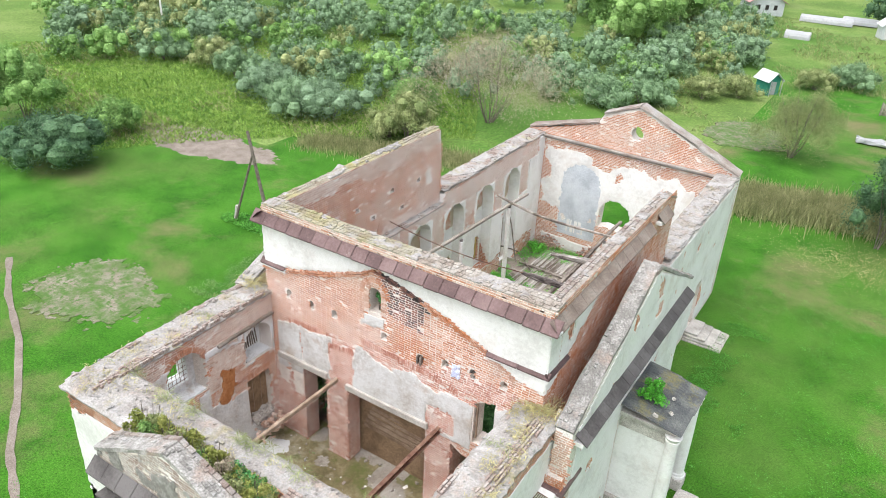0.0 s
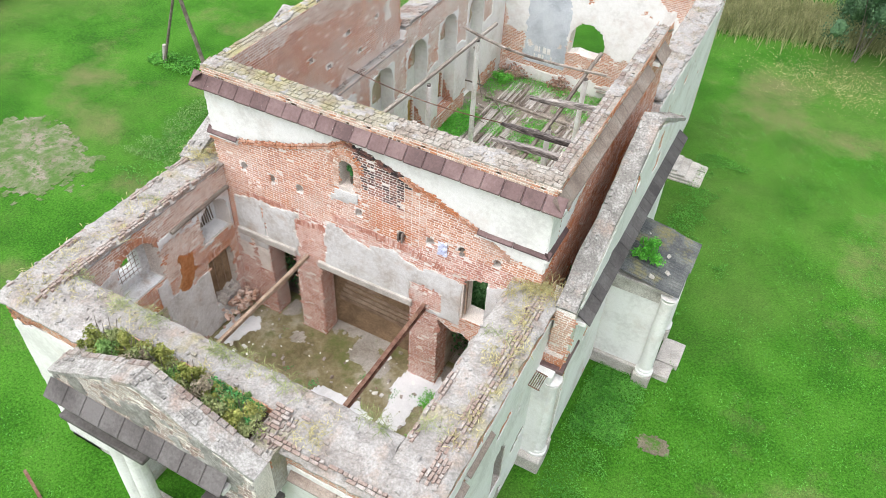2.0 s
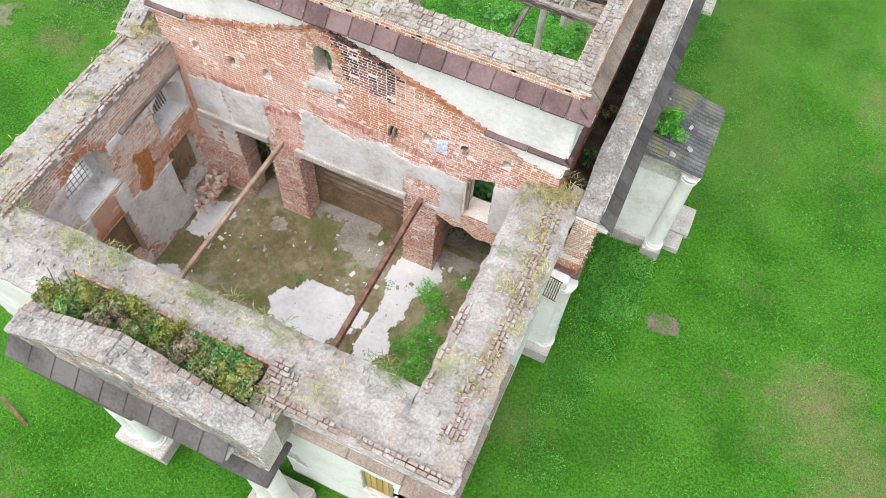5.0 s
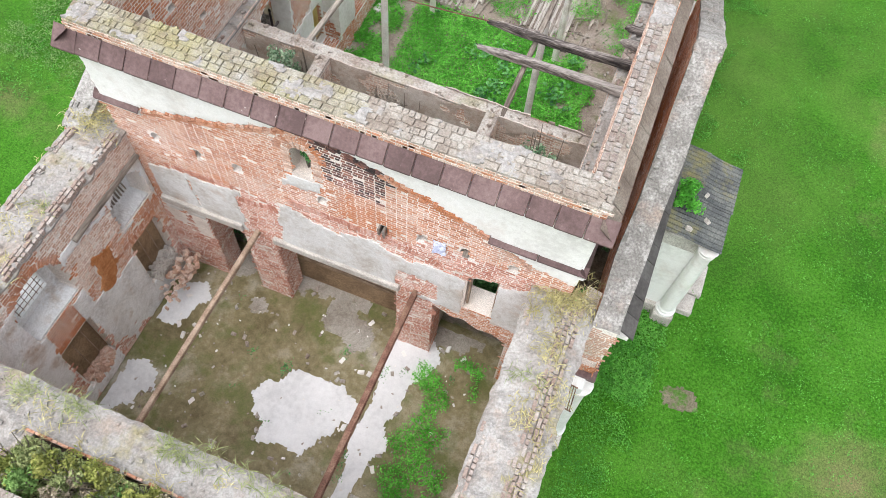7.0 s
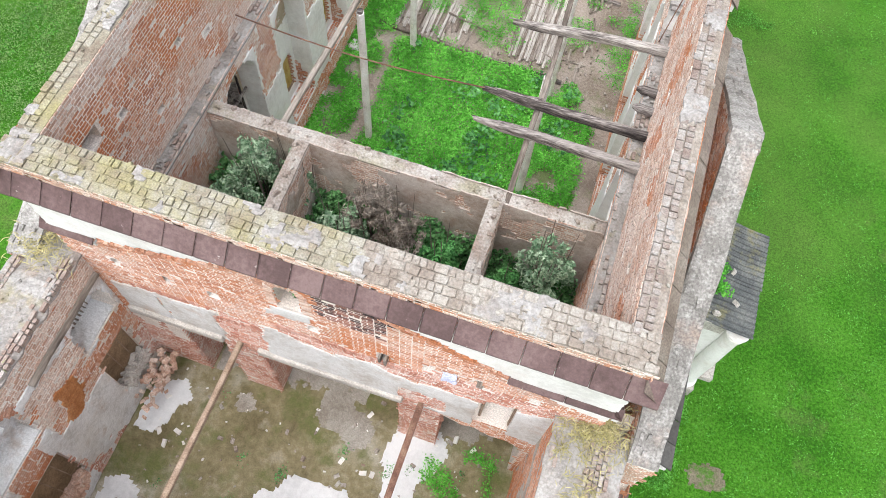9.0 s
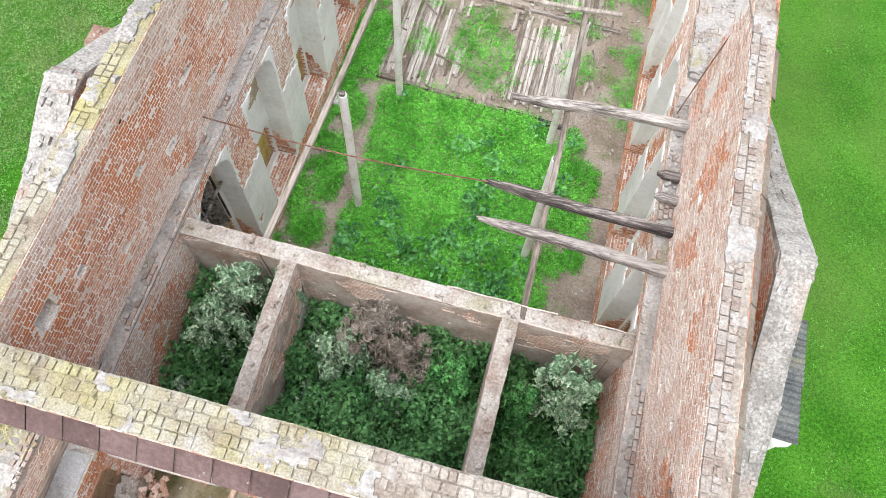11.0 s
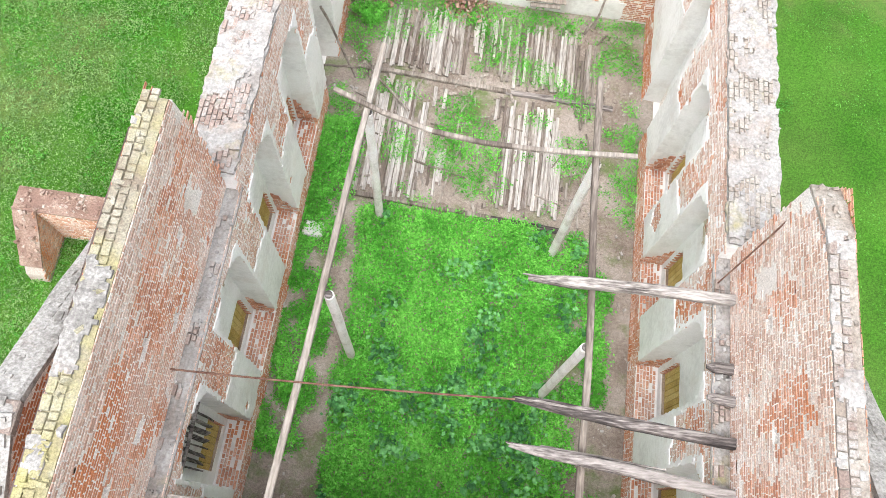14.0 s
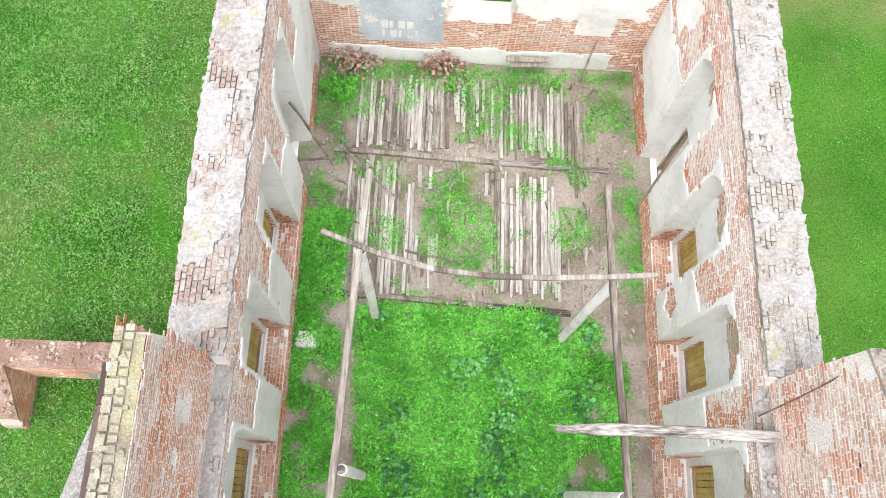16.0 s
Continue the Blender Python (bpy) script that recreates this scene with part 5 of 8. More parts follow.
for a, b in (((-1.9, 10.9), (0.45, 11.82)), ((0.45, 11.82), (4.5, 10.06)), ((4.5, 10.06), (7.35, 8.8)), ((-7.3, 8.8), (-2.2, 10.2))):
    part("coping", beam_bm((a[0], FARW + .4, a[1] + .05), (b[0], FARW + .4, b[1] + .05), 1.0, .16, 10, 0.04, a[0]), BRICK_LIME, wall_far)

# ---- cross walls of the middle block
wall_cross = slab("wall_cross", (-6.0, 5.42, 0), (1, 0, 0), (0, -1, 0), [(0, -.2), (12.0, -.2)] + ragged([(12.0, 7.5), (8.8, 7.54), (3.0, 7.6), (0, 7.64)], .4, .0, 9), [], 0.42, MORTAR, None,
                  "low plastered cross wall between the nave and the three cells", kind="structure")
tagged(wall_cross, category="wall")
for nrm, y in ((-1, 5.42), (1, 5.84)):
    org, al = ((-6.0, y, 0), (1, 0, 0)) if nrm < 0 else ((6.0, y, 0), (-1, 0, 0))
    coat(wall_cross, org, al, (0, nrm, 0), 12.0, 0.2, 7.7, lambda u, v, s=nrm: fbm(u, v, 41 + s, .7) > -.15 - .3 * (v < 5), PLASTER_GRIME, 0.12, 0.035)
    courses(wall_cross, org, al, (0, nrm, 0), 12.0, 4.5, 7.65, lambda u, v, s=nrm: fbm(u, v, 41 + s, .7) <= -.1 - .3 * (v < 5), BRICK_PALE, 80 + nrm)
crown_of_rubble(wall_cross, -6.0, 6.0, 5.40, 5.86, 7.66, 12.2, 0.12, tilt=(-.012, 0), chunks=5, step=.12)
for x, nm in ((-3.0, "wall_cell_west"), (2.85, "wall_cell_east")):
    w = slab(nm, (x - .2, .86, 0), (0, 1, 0), (-1, 0, 0), [(0, -.2), (4.55, -.2)] + ragged([(4.55, 7.6), (2.5, 7.44), (0, 7.28)], .4, .0, x), [], .4, MORTAR, None, "narrow brick wall dividing two overgrown cells", kind="structure")
    tagged(w, category="wall")
    for s in (-1, 1):
        org, al = ((x + .2 * s, .86, 0), (0, 1, 0)) if s > 0 else ((x + .2 * s, 5.42, 0), (0, -1, 0))
        if s < 0:
            al = (0, -1, 0)
        coat(w, org, al, (s, 0, 0), 4.55, 0.2, 7.4, lambda u, v, k=s: fbm(u, v, 47 + k, .8) > -.2, PLASTER_GRIME, 0.12, 0.035)
        courses(w, org, al, (s, 0, 0), 4.55, 4.0, 7.5, lambda u, v, k=s: fbm(u, v, 47 + k, .8) <= -.15, BRICK_PALE, 86 + s)
    crown_of_rubble(w, x - .21, x + .21, .9, 5.4, 7.38, 13 + x, 0.12, tilt=(0, .07), chunks=5, step=.12)

# ---- side pediments over the aisles
for side, nm in ((1, "wall_pediment_east"), (-1, "wall_pediment_west")):
    xo, xi = 8.45 * side, 7.78 * side
    top = ragged([(13.35, 7.95), (12.6, 8.3), (6.75, 11.55), (0.0, 8.25), (-0.55, 8.15)], .4, .03, side)
    w = slab(nm, (xo, 0, 0), (0, 1, 0), (side, 0, 0), [(-0.55, -.2), (13.35, -.2)] + top, [arch(2.4, 1.0, 1.5, 4.0), arch(11.2, 1.0, 1.5, 4.0)], .67, MORTAR, None,
             "white-plastered aisle wall rising to a low brick pediment", kind="structure")
    tagged(w, category="wall")
    org, al = ((xo, 0, 0), (0, 1, 0)) if side > 0 else ((xo, 13.35, 0), (0, -1, 0))
    of = (lambda u: u) if side > 0 else (lambda u: 13.35 - u)

    def roof(y):
        return 11.5 - abs(y - 6.75) * .5

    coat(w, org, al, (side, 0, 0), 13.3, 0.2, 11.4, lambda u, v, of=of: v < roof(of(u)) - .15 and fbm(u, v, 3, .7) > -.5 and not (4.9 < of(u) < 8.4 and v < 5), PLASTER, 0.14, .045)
    courses(w, org, al, (side, 0, 0), 13.3, 0.2, 11.4, lambda u, v, of=of: v < roof(of(u)) - .1 and fbm(u, v, 3, .7) <= -.45, BRICK, 91 + side)
    o2, a2 = ((xi, 13.35, 0), (0, -1, 0)) if side > 0 else ((xi, 0, 0), (0, 1, 0))
    f2 = (lambda u: 13.35 - u) if side > 0 else (lambda u: u)
    courses(w, o2, a2, (-side, 0, 0), 13.3, 5.6, 11.4, lambda u, v, f2=f2: v < roof(f2(u)) - .1, BRICK, 95 + side, rough=1.5)
    courses(w, (7.8 if side > 0 else -8.45, -.55, 0), (1, 0, 0), (0, -1, 0), .65, 5.0, 8.1, lambda u, v: True, BRICK, 99 + side, rough=1.4)
    xs = 8.82 * side
    if side > 0:
        skirt(w, (xs + .12, -.3), (xs + .12, 12.6), (-1, 0), 7.6, SHEET_GREY, .62, .5, .34, 7)
    else:
        skirt(w, (xs, 12.6), (xs, -.3), (1, 0), 7.6, SHEET, .8, .38, .26, 8)
    for a, b, s in (((-.55, 8.18), (6.85, 11.62), 1), ((6.75, 11.62), (13.4, 7.98), 2)):
        part("coping", beam_bm(((xo + xi) / 2, a[0], a[1] + .02), ((xo + xi) / 2, b[0], b[1] + .02), .74, .2, 26, .07, s + side), GREY_TOP, w)
        n = Vector((0, b[0] - a[0], b[1] - a[1]))
        ln = n.length
        n.normalize()
        nn = Vector((0, -n.z, n.y))
        courses(w, (min(xo, xi), a[0], a[1] + .1), tuple(n), tuple(nn), ln, 0.02, .68, lambda u, v, s=s: fbm(u, v, s + 50, .9) > -.35, GREY_TOP, 97 + s, (1, 6, 0, .7), up=(1, 0, 0), course=.17, proud=.05, rough=5, lost=.5, name="coping_bricks")
    # narrow gutter floor between the aisle wall and the tall wall
    part("aisle_fill", box_bm(min(xi, 6.95 * side), max(xi, 6.95 * side), .02 if side < 0 else -.3, 13.3, 3.5, 5.7, 0, .05, 3, side), SOIL, w)
    part("peak_cap", box_bm(min(xi, xo) - .06, max(xi, xo) + .08, 6.45, 7.05, 11.4, 11.6, .03, .05, 1, 4), BRICK_LIME, w)

# ---------------------------------------------------------------- front block
FW = FX1 - FX0
lw_low = [rect(-5.75 + 9.1, -4.5 + 9.1, 1.15, 3.7), rect(-1.75 + 9.1, -0.5 + 9.1, 1.6, 4.0)]
lw_high = [arch(-5.0 + 9.1, 1.25, 5.5, 7.05), arch(-1.35 + 9.1, .5, 5.6, 6.5)]
lw_wide = [grow(h, .06) for h in lw_low] + [grow(lw_high[0], .34), arch(-1.0 + 9.1, 1.55, 5.1, 6.8)]
# the room's face has wide openings and a thick skin; the windows behind it are narrower
WSKIN = 0.75
wall_fw = slab("wall_front_west", (FIX0, FY0, 0), (0, 1, 0), (1, 0, 0), [(0, -.2), (9.1, -.2), (9.1, FTOP - .12), (0, FTOP - .12)], lw_wide, WSKIN, MORTAR, None,
               "thick ruined side wall of the front room with arched windows", splay=.05, kind="structure")
tagged(wall_fw, category="wall")
slab("outer_leaf", (FIX0 - WSKIN, FY0, 0), (0, 1, 0), (1, 0, 0), [(0, -.2), (9.1, -.2), (9.1, FTOP - .12), (0, FTOP - .12)], lw_high[:1], FIX0 - WSKIN - FX0, PLASTER_GREY, wall_fw)
lw_edge = [grow(h, .05) for h in lw_wide]
ORANGE_PATCH = [(-3.12, 5.55), (-2.55, 5.2), (-2.48, 4.4), (-2.75, 4.1), (-3.15, 3.6), (-3.5, 3.95), (-3.3, 4.8)]


def fw_open(u, v):
    return u < 1.75 or any(inside(h, u, v) for h in lw_edge)


def fw_orange(u, v):
    return inside(ORANGE_PATCH, u - 9.1 + .15 * noise.noise(Vector((u * 3, v * 3, 1))), v + .15 * noise.noise(Vector((u * 3, v * 3, 7))))


def fw_white(u, v):
    """Where plaster still clings: a grey field low down, a smooth field by the front corner, scraps round the windows."""
    y, e = u - 9.1, fbm(u, v, 61, .8)
    low = -4.3 + .3 * e < y < -1.75 + .5 * e and 1.2 + .4 * e < v < 3.75 + .35 * e - .25 * (y + 3)
    corner = y < -5.85 + .25 * e and 2.6 + .5 * e < v < 7.0 + .4 * e
    jamb = -4.5 < y < -4.0 + .2 * e and 3.2 < v < 5.0 + .3 * e
    strip = -4.0 < y < -1.9 and 6.5 + .3 * e < v < 6.95 and e > -.2
    north = y > -2.0 and 5.0 + .2 * e < v < 6.9 + .2 * e and y > -1.85
    foot = .3 < v < 1.2 + .4 * e and e > -.3 and not -4.4 < y < -3.8
    return (low or corner or jamb or strip or north or foot) and not fw_orange(u, v)


def fw_pale(u, v):
    y = u - 9.1
    return (4.7 < v < 7.0 and y > -4.2 and fbm(u, v, 63, .6) > -.2 and not (y > -2.6 and v < 5.4)) or (v > 6.9 and fbm(u, v, 65, .6) > -.25)


W0 = ((FIX0, FY0, 0), (0, 1, 0), (1, 0, 0))
courses(wall_fw, *W0, 9.1, .3, FTOP, lambda u, v: not fw_open(u, v) and not fw_white(u, v) and not fw_pale(u, v) and not fw_orange(u, v) and v > 3.0, BRICK, 101, (4, 8.2, 7.2, 8.0), rough=1.6, lost=.06)
courses(wall_fw, *W0, 9.1, .3, FTOP, lambda u, v: not fw_open(u, v) and not fw_white(u, v) and not fw_pale(u, v) and v <= 3.0, BRICK_RED, 102, rough=1.6, lost=.06, name="red_bricks")
courses(wall_fw, *W0, 9.1, .3, FTOP, lambda u, v: not fw_open(u, v) and not fw_white(u, v) and fw_pale(u, v) and not fw_orange(u, v), BRICK_PALE, 101, rough=1.6, lost=.06, name="pale_bricks")
coat(wall_fw, *W0, 9.1, .3, 7.2, lambda u, v: not fw_open(u, v) and fw_white(u, v), PLASTER_GREY, .08, .05, label="patchy grey plaster on the brick")
coat(wall_fw, *W0, 9.1, 3.2, 6.0, lambda u, v: fw_orange(u, v) and not fw_open(u, v), PLASTER_ORANGE, .07, .06, label="patch of orange plaster")
ring_bricks(wall_fw, *W0, -5.0 + 9.1, 7.05 - .62 + .05, .98, BRICK, 15, 165, .26, .015, 8)
ring_bricks(wall_fw, *W0, -1.0 + 9.1, 6.8 - .775, .82, BRICK_PALE, 20, 160, .25, .01, 9)
soldier_bricks(wall_fw, *W0, [(-5.85 + 9.1, 4.0), (-4.4 + 9.1, 4.0)], BRICK, .25, .2, 11)
soldier_bricks(wall_fw, *W0, [(-1.85 + 9.1, 4.3), (-.4 + 9.1, 4.3)], BRICK, .25, .2, 12)
for k, (ya, yb, za, zb) in enumerate(((-5.9, -4.35, 1.0, 3.8), (-1.9, -.35, 1.45, 4.1))):
    board = part("blocked_panel", box_bm(FIX0 - .42, FIX0 - .36, ya, yb, za, zb, .01), PANEL_BROWN, wall_fw, "rusty brown sheet closing the opening")
    for j in range(3):
        part("panel_seam", box_bm(FIX0 - .36, FIX0 - .345, ya + .1 + j * .5, ya + .13 + j * .5, za, zb), TIMBER, board)
    verts, faces = [], []
    r4 = random.Random(k + 60)
    for _ in range(150):
        f = r4.random()
        add_chunk(verts, faces, (FIX0 - .3 + f * .42, r4.uniform(ya + .2, yb - .2), za + .3 - .2 * f + r4.uniform(-.1, .06)), r4.uniform(.05, .13), r4)
    link_mesh("sill_rubble", verts, faces, CONCRETE if k else BRICK_PALE, wall_fw, "broken masonry on the sill", "stuff")
for ya, yb, za in ((-5.9, -4.1, 5.15), (-1.72, -.28, 5.09)):
    part("window_sill", box_bm(FIX0 - WSKIN, FIX0 - .03, ya, yb, za - .03, za + .05, .012, .02, 3, ya), PLASTER_GREY, wall_fw)
for k in range(7):
    part("window_slat", beam_bm((FIX0 - .62, -1.3 + k * .13, 5.35), (FIX0 - .5 - .02 * k, -1.42 + k * .13, 6.3 - .1 * (k % 3)), .07, .03, 3, .02, k), GREYWOOD, wall_fw)
for k in range(6):
    part("lattice_bar", tube_bm((FIX0 - .8, -5.55 + k * .2, 5.5), (FIX0 - .8, -5.55 + k * .2, 6.9), .012, None, 5), RUST, wall_fw)
    part("lattice_bar", tube_bm((FIX0 - .81, -5.6, 5.6 + k * .22), (FIX0 - .81, -4.4, 5.6 + k * .22), .012, None, 5), RUST, wall_fw)
part("wall_plate", beam_bm((FIX0 + .1, -3.3, 6.95), (FIX0 + .06, -.05, 7.0), .16, .14, 8, .03, 2), GREYWOOD, wall_fw)
coat(wall_fw, (FX0, 0, 0), (0, -1, 0), (-1, 0, 0), 9.1, 0.2, 7.8, lambda u, v: not any(inside(h, 9.1 - u, v) for h in lw_high[:1]), PLASTER, .16, .04)
crown_of_rubble(wall_fw, FX0 - .05, FIX0 + .08, FY0, 0.3, FTOP - .05, 1.1, .24, chunks=3, mat=LIME_WHITE, step=.12, rag=.1)
courses(wall_fw, (FX0 + .1, -8.8, FTOP + .02), (0, 1, 0), (0, 0, 1), 8.6, .0, 1.6, lambda u, v: (v > 1.12 + .2 * fbm(u, v, 78, 1.0)) or (v < .3 and fbm(u, v, 77, .6) > 0), PINK_TOP, 112, None, up=(1, 0, 0), course=.125, proud=.12, rough=2.4, lost=.1, name="top_bricks")

wall_fe = slab("wall_front_east", (FIX1, 0, 0), (0, -1, 0), (-1, 0, 0), [(0, -.2), (9.1, -.2), (9.1, FTOP - .3), (0, FTOP - .25)], [arch(3.9, 1.0, 1.6, 4.2), arch(6.9, 1.0, 1.6, 4.2)], FX1 - FIX1, RUBBLE, None,
               "thick ruined side wall of the front room, white outside", splay=.25, kind="structure")
tagged(wall_fe, category="wall")
courses(wall_fe, (FIX1, 0, 0), (0, -1, 0), (-1, 0, 0), 7.4, .3, FTOP - .1, lambda u, v: fbm(u, v, 66, .8) < .1, BRICK, 104)
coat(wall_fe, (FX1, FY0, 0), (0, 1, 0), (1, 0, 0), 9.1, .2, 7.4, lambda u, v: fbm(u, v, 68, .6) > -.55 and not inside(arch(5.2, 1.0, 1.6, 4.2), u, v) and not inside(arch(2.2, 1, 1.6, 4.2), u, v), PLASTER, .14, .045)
courses(wall_fe, (FX1, FY0, 0), (0, 1, 0), (1, 0, 0), 9.1, 5.5, FTOP - .1, lambda u, v: v > 7.3 or fbm(u, v, 68, .6) < -.5, BRICK, 105)
crown_of_rubble(wall_fe, FIX1 - .05, FX1 + .1, FY0 + .2, 0.0, FTOP - .15, 2.7, .24, chunks=3, mat=LIME_WHITE, step=.12, rag=.1)
courses(wall_fe, (FIX1, -8.3, FTOP - .1), (0, 1, 0), (0, 0, 1), 8.0, .05, 1.6, lambda u, v: v > .95 + .35 * fbm(u, v, 79, .7) or (v < .3 and fbm(u, v, 76, .6) > 0), PINK_TOP, 113, None, up=(1, 0, 0), course=.125, proud=.13, rough=2.4, lost=.1, name="top_bricks")
skirt(wall_fe, (FX1 + .2, -6.9), (FX1 + .2, -5.2), (-1, 0), 6.9, SHEET_PALE, 1.7, .22, .16, 9)
skirt(wall_fe, (FX1 + .24, -9.3), (FX1 + .24, -7.0), (-1, 0), 6.7, SHEET_PALE, 1.2, .26, .16, 9)

FYC = -8.4
wall_ff = slab("wall_front_south", (FX0, FYC, 0), (1, 0, 0), (0, -1, 0), [(0, -.2), (FW, -.2), (FW, FTOP - .3), (0, FTOP - .25)],
               [rect(-1.6 - FX0, 0.2 - FX0, 0, 3.2)], FY1 - FYC, PLASTER_IN, None, "thick ruined front wall with a boarded window and rubble on top", kind="structure")
tagged(wall_ff, category="wall")
courses(wall_ff, (FIX1, FY1, 0), (-1, 0, 0), (0, 1, 0), 12.7, .3, FTOP - .2, lambda u, v: fbm(u, v, 73, .8) < .2, BRICK, 108)
courses(wall_ff, (-4.0, FYC, 0), (1, 0, 0), (0, -1, 0), 6.2, 7.0, FTOP, lambda u, v: True, BRICK, 109, (0, 6, 7.7, 8.2))
crown_of_rubble(wall_ff, FX0 - .05, 5.9, FYC - .02, FY1 + .1, FTOP - .12, 4.4, .24, chunks=3, mat=LIME_WHITE, step=.12, rag=.1)
for x0, x1, top, nm in ((2.2, FX1, 7.95, "wall_front_bay_east"), (FX0, -4.05, 8.05, "wall_front_bay_west")):
    hole = [rect(5.0 - x0, 6.0 - x0, 2.6, 5.0)] if x0 > 0 else [arch(2.0, 1.0, 1.5, 4.0)]
    bay = slab(nm, (x0, FY0, 0), (1, 0, 0), (0, -1, 0), [(0, -.2), (x1 - x0, -.2), (x1 - x0, top), (0, top)], hole, FYC - FY0 + .002, PLASTER_IN, None, "white-plastered front bay with crumbling brickwork on top", kind="structure")
    tagged(bay, category="wall")
    coat(bay, (x0, FY0, 0), (1, 0, 0), (0, -1, 0), x1 - x0, .2, 7.1, lambda u, v, h=hole: fbm(u, v, 71, .7) > -.45 and not inside(h[0], u, v), PLASTER, .12, .045)
    courses(bay, (x0, FY0, 0), (1, 0, 0), (0, -1, 0), x1 - x0, 5.0, top, lambda u, v: v > 7.1 or fbm(u, v, 71, .7) < -.4, BRICK, 107)
    crown_of_rubble(bay, x0 - .05, x1 + .1, FY0 - .25, FYC + .3, top - .06, 5.4 + x0, .2, chunks=3, tilt=(0, .12), mat=LIME_WHITE, step=.12, rag=.1)
courses(wall_ff, (2.3, FY0 - .2, FTOP - .08), (1, 0, 0), (0, 0, 1), 5.3, .0, 1.7, lambda u, v: fbm(u, v, 75, .7) > .42 or v < .28, PINK_TOP, 111, (0, 4, 0, 1.2), up=(0, 1, .08), course=.125, proud=.12, rough=2.4, lost=.1, name="top_bricks")
skirt(wall_ff, (3.2, FY0 - .3), (6.4, FY0 - .3), (0, 1), 6.7, SHEET_PALE, 1.6, .3, .18, 11)
skirt(wall_ff, (6.4, FY0 - .5), (FX1 + .3, FY0 - .5), (0, 1), 6.7, SHEET_PALE, 1.6, .5, .2, 12)
for j in range(5):
    part("window_board", box_bm(5.02 + j * .197, 5.2 + j * .197, FY0 + .1, FY0 + .14, 2.62, 4.98, .006), BOARD, wall_ff)

# ---------------------------------------------------------------- front portico
portico = empty("portico", "ruined front portico with paired white columns and a low pediment", "portico")
PY0, PY1 = -10.45, -9.72
ped = slab("pediment", (0, PY0, 0), (1, 0, 0), (0, -1, 0), [(-4.45, 6.2), (3.05, 6.2)] + ragged([(3.05, 8.1), (-0.7, 9.75), (-4.45, 7.95)], .35, .04, 6), [], PY1 - PY0, MORTAR, portico, "brick pediment with white plaster")
courses(ped, (-4.45, PY0, 0), (1, 0, 0), (0, -1, 0), 7.5, 6.25, 9.6, lambda u, v: v < 9.65 - abs(u - 3.75) * .46, PINK_TOP, 128, rough=1.8, lost=.05, name="pink_bricks")
coat(ped, (-4.45, PY0, 0), (1, 0, 0), (0, -1, 0), 7.5, 6.25, 9.5, lambda u, v: v < 9.6 - abs(u - 3.75) * .46 and fbm(u, v, 5, 1.6) > .15, GREY_TOP, .07, .03, label="grey lime crust on the brick")
coat(ped, (-4.45, PY0, 0), (1, 0, 0), (0, -1, 0), 7.5, 6.25, 7.4, lambda u, v: u < 1.6 + .4 * fbm(u, v, 6, 1) and v < 7.3, PLASTER, .1, .04)
courses(ped, (3.05, PY1, 0), (-1, 0, 0), (0, 1, 0), 7.5, 7.8, 9.7, lambda u, v: v < 9.7 - abs(u - 3.75) * .46, BRICK, 120)
for a, b, s in (((-4.5, 7.98), (-.65, 9.8), 1), ((-.75, 9.8), (3.1, 8.12), 2)):
    part("coping", beam_bm((a[0], (PY0 + PY1) / 2, a[1]), (b[0], (PY0 + PY1) / 2, b[1]), .78, .2, 16, .06, s + 7), GREY_TOP, portico)
    n = Vector((b[0] - a[0], 0, b[1] - a[1]))
    ln = n.length
    n.normalize()
    courses(ped, (a[0], PY0 - .02, a[1] + .08), tuple(n), (-n.z, 0, n.x), ln, 0.0, .74, lambda u, v, s=s: fbm(u, v, s + 80, .9) > -.25, GREY_TOP, 122 + s, (0, 4, 0, .8), up=(0, 1, 0), course=.17, proud=.05, rough=5, lost=.5, name="coping_bricks")
for a, b in (((-4.5, 7.98), (-.65, 9.8)), ((-.75, 9.8), (3.1, 8.12))):
    n = Vector((b[0] - a[0], 0, b[1] - a[1]))
    ln = n.length
    n.normalize()
    courses(ped, (a[0], PY1 - .17, a[1] + .1), tuple(n), (-n.z, 0, n.x), ln, 0.0, .21, lambda u, v: True, BRICK_LIME, 127, up=(0, 1, 0), course=.2, proud=.07, rough=1.8, lost=.05, name="edge_bricks")
skirt(portico, (-4.6, PY0 - .48), (2.2, PY0 - .48), (0, 1), 7.2, SHEET_GREY, .72, .46, .42, 21)
for x0, x1 in ((-4.45, -3.75), (2.2, 3.05)):
    part("cheek_wall", box_bm(x0, x1, PY1 - .02, FYC + .05, 6.2, 8.1, .02, .05, 2, x0), RUBBLE, portico)
courses(portico, (2.2, FYC, 8.02), (0, -1, 0), (0, 0, 1), 2.0, .05, .85, lambda u, v: fbm(u, v, 2, 1) > -.3, BRICK_LIME, 125, up=(1, 0, 0), course=.12, proud=.14, rough=5, lost=.12, name="cheek_bricks")
part("soil_fill", box_bm(-3.9, 2.25, PY1 - .05, FYC + .05, 6.2, 7.8, 0, .12, 4, 6), SOIL, portico)
part("architrave", box_bm(-4.4, 3.0, PY0 + .05, PY1 + .3, 5.6, 6.25, .03), PLASTER, portico)
for x0, x1 in ((-4.55, -1.05), (1.15, 3.2)):
    part("ledge", box_bm(x0, x1, PY0 - .38, PY1 + .2, 5.95, 6.12, .03, .02, 1, x0), SHEET_GREY, portico)


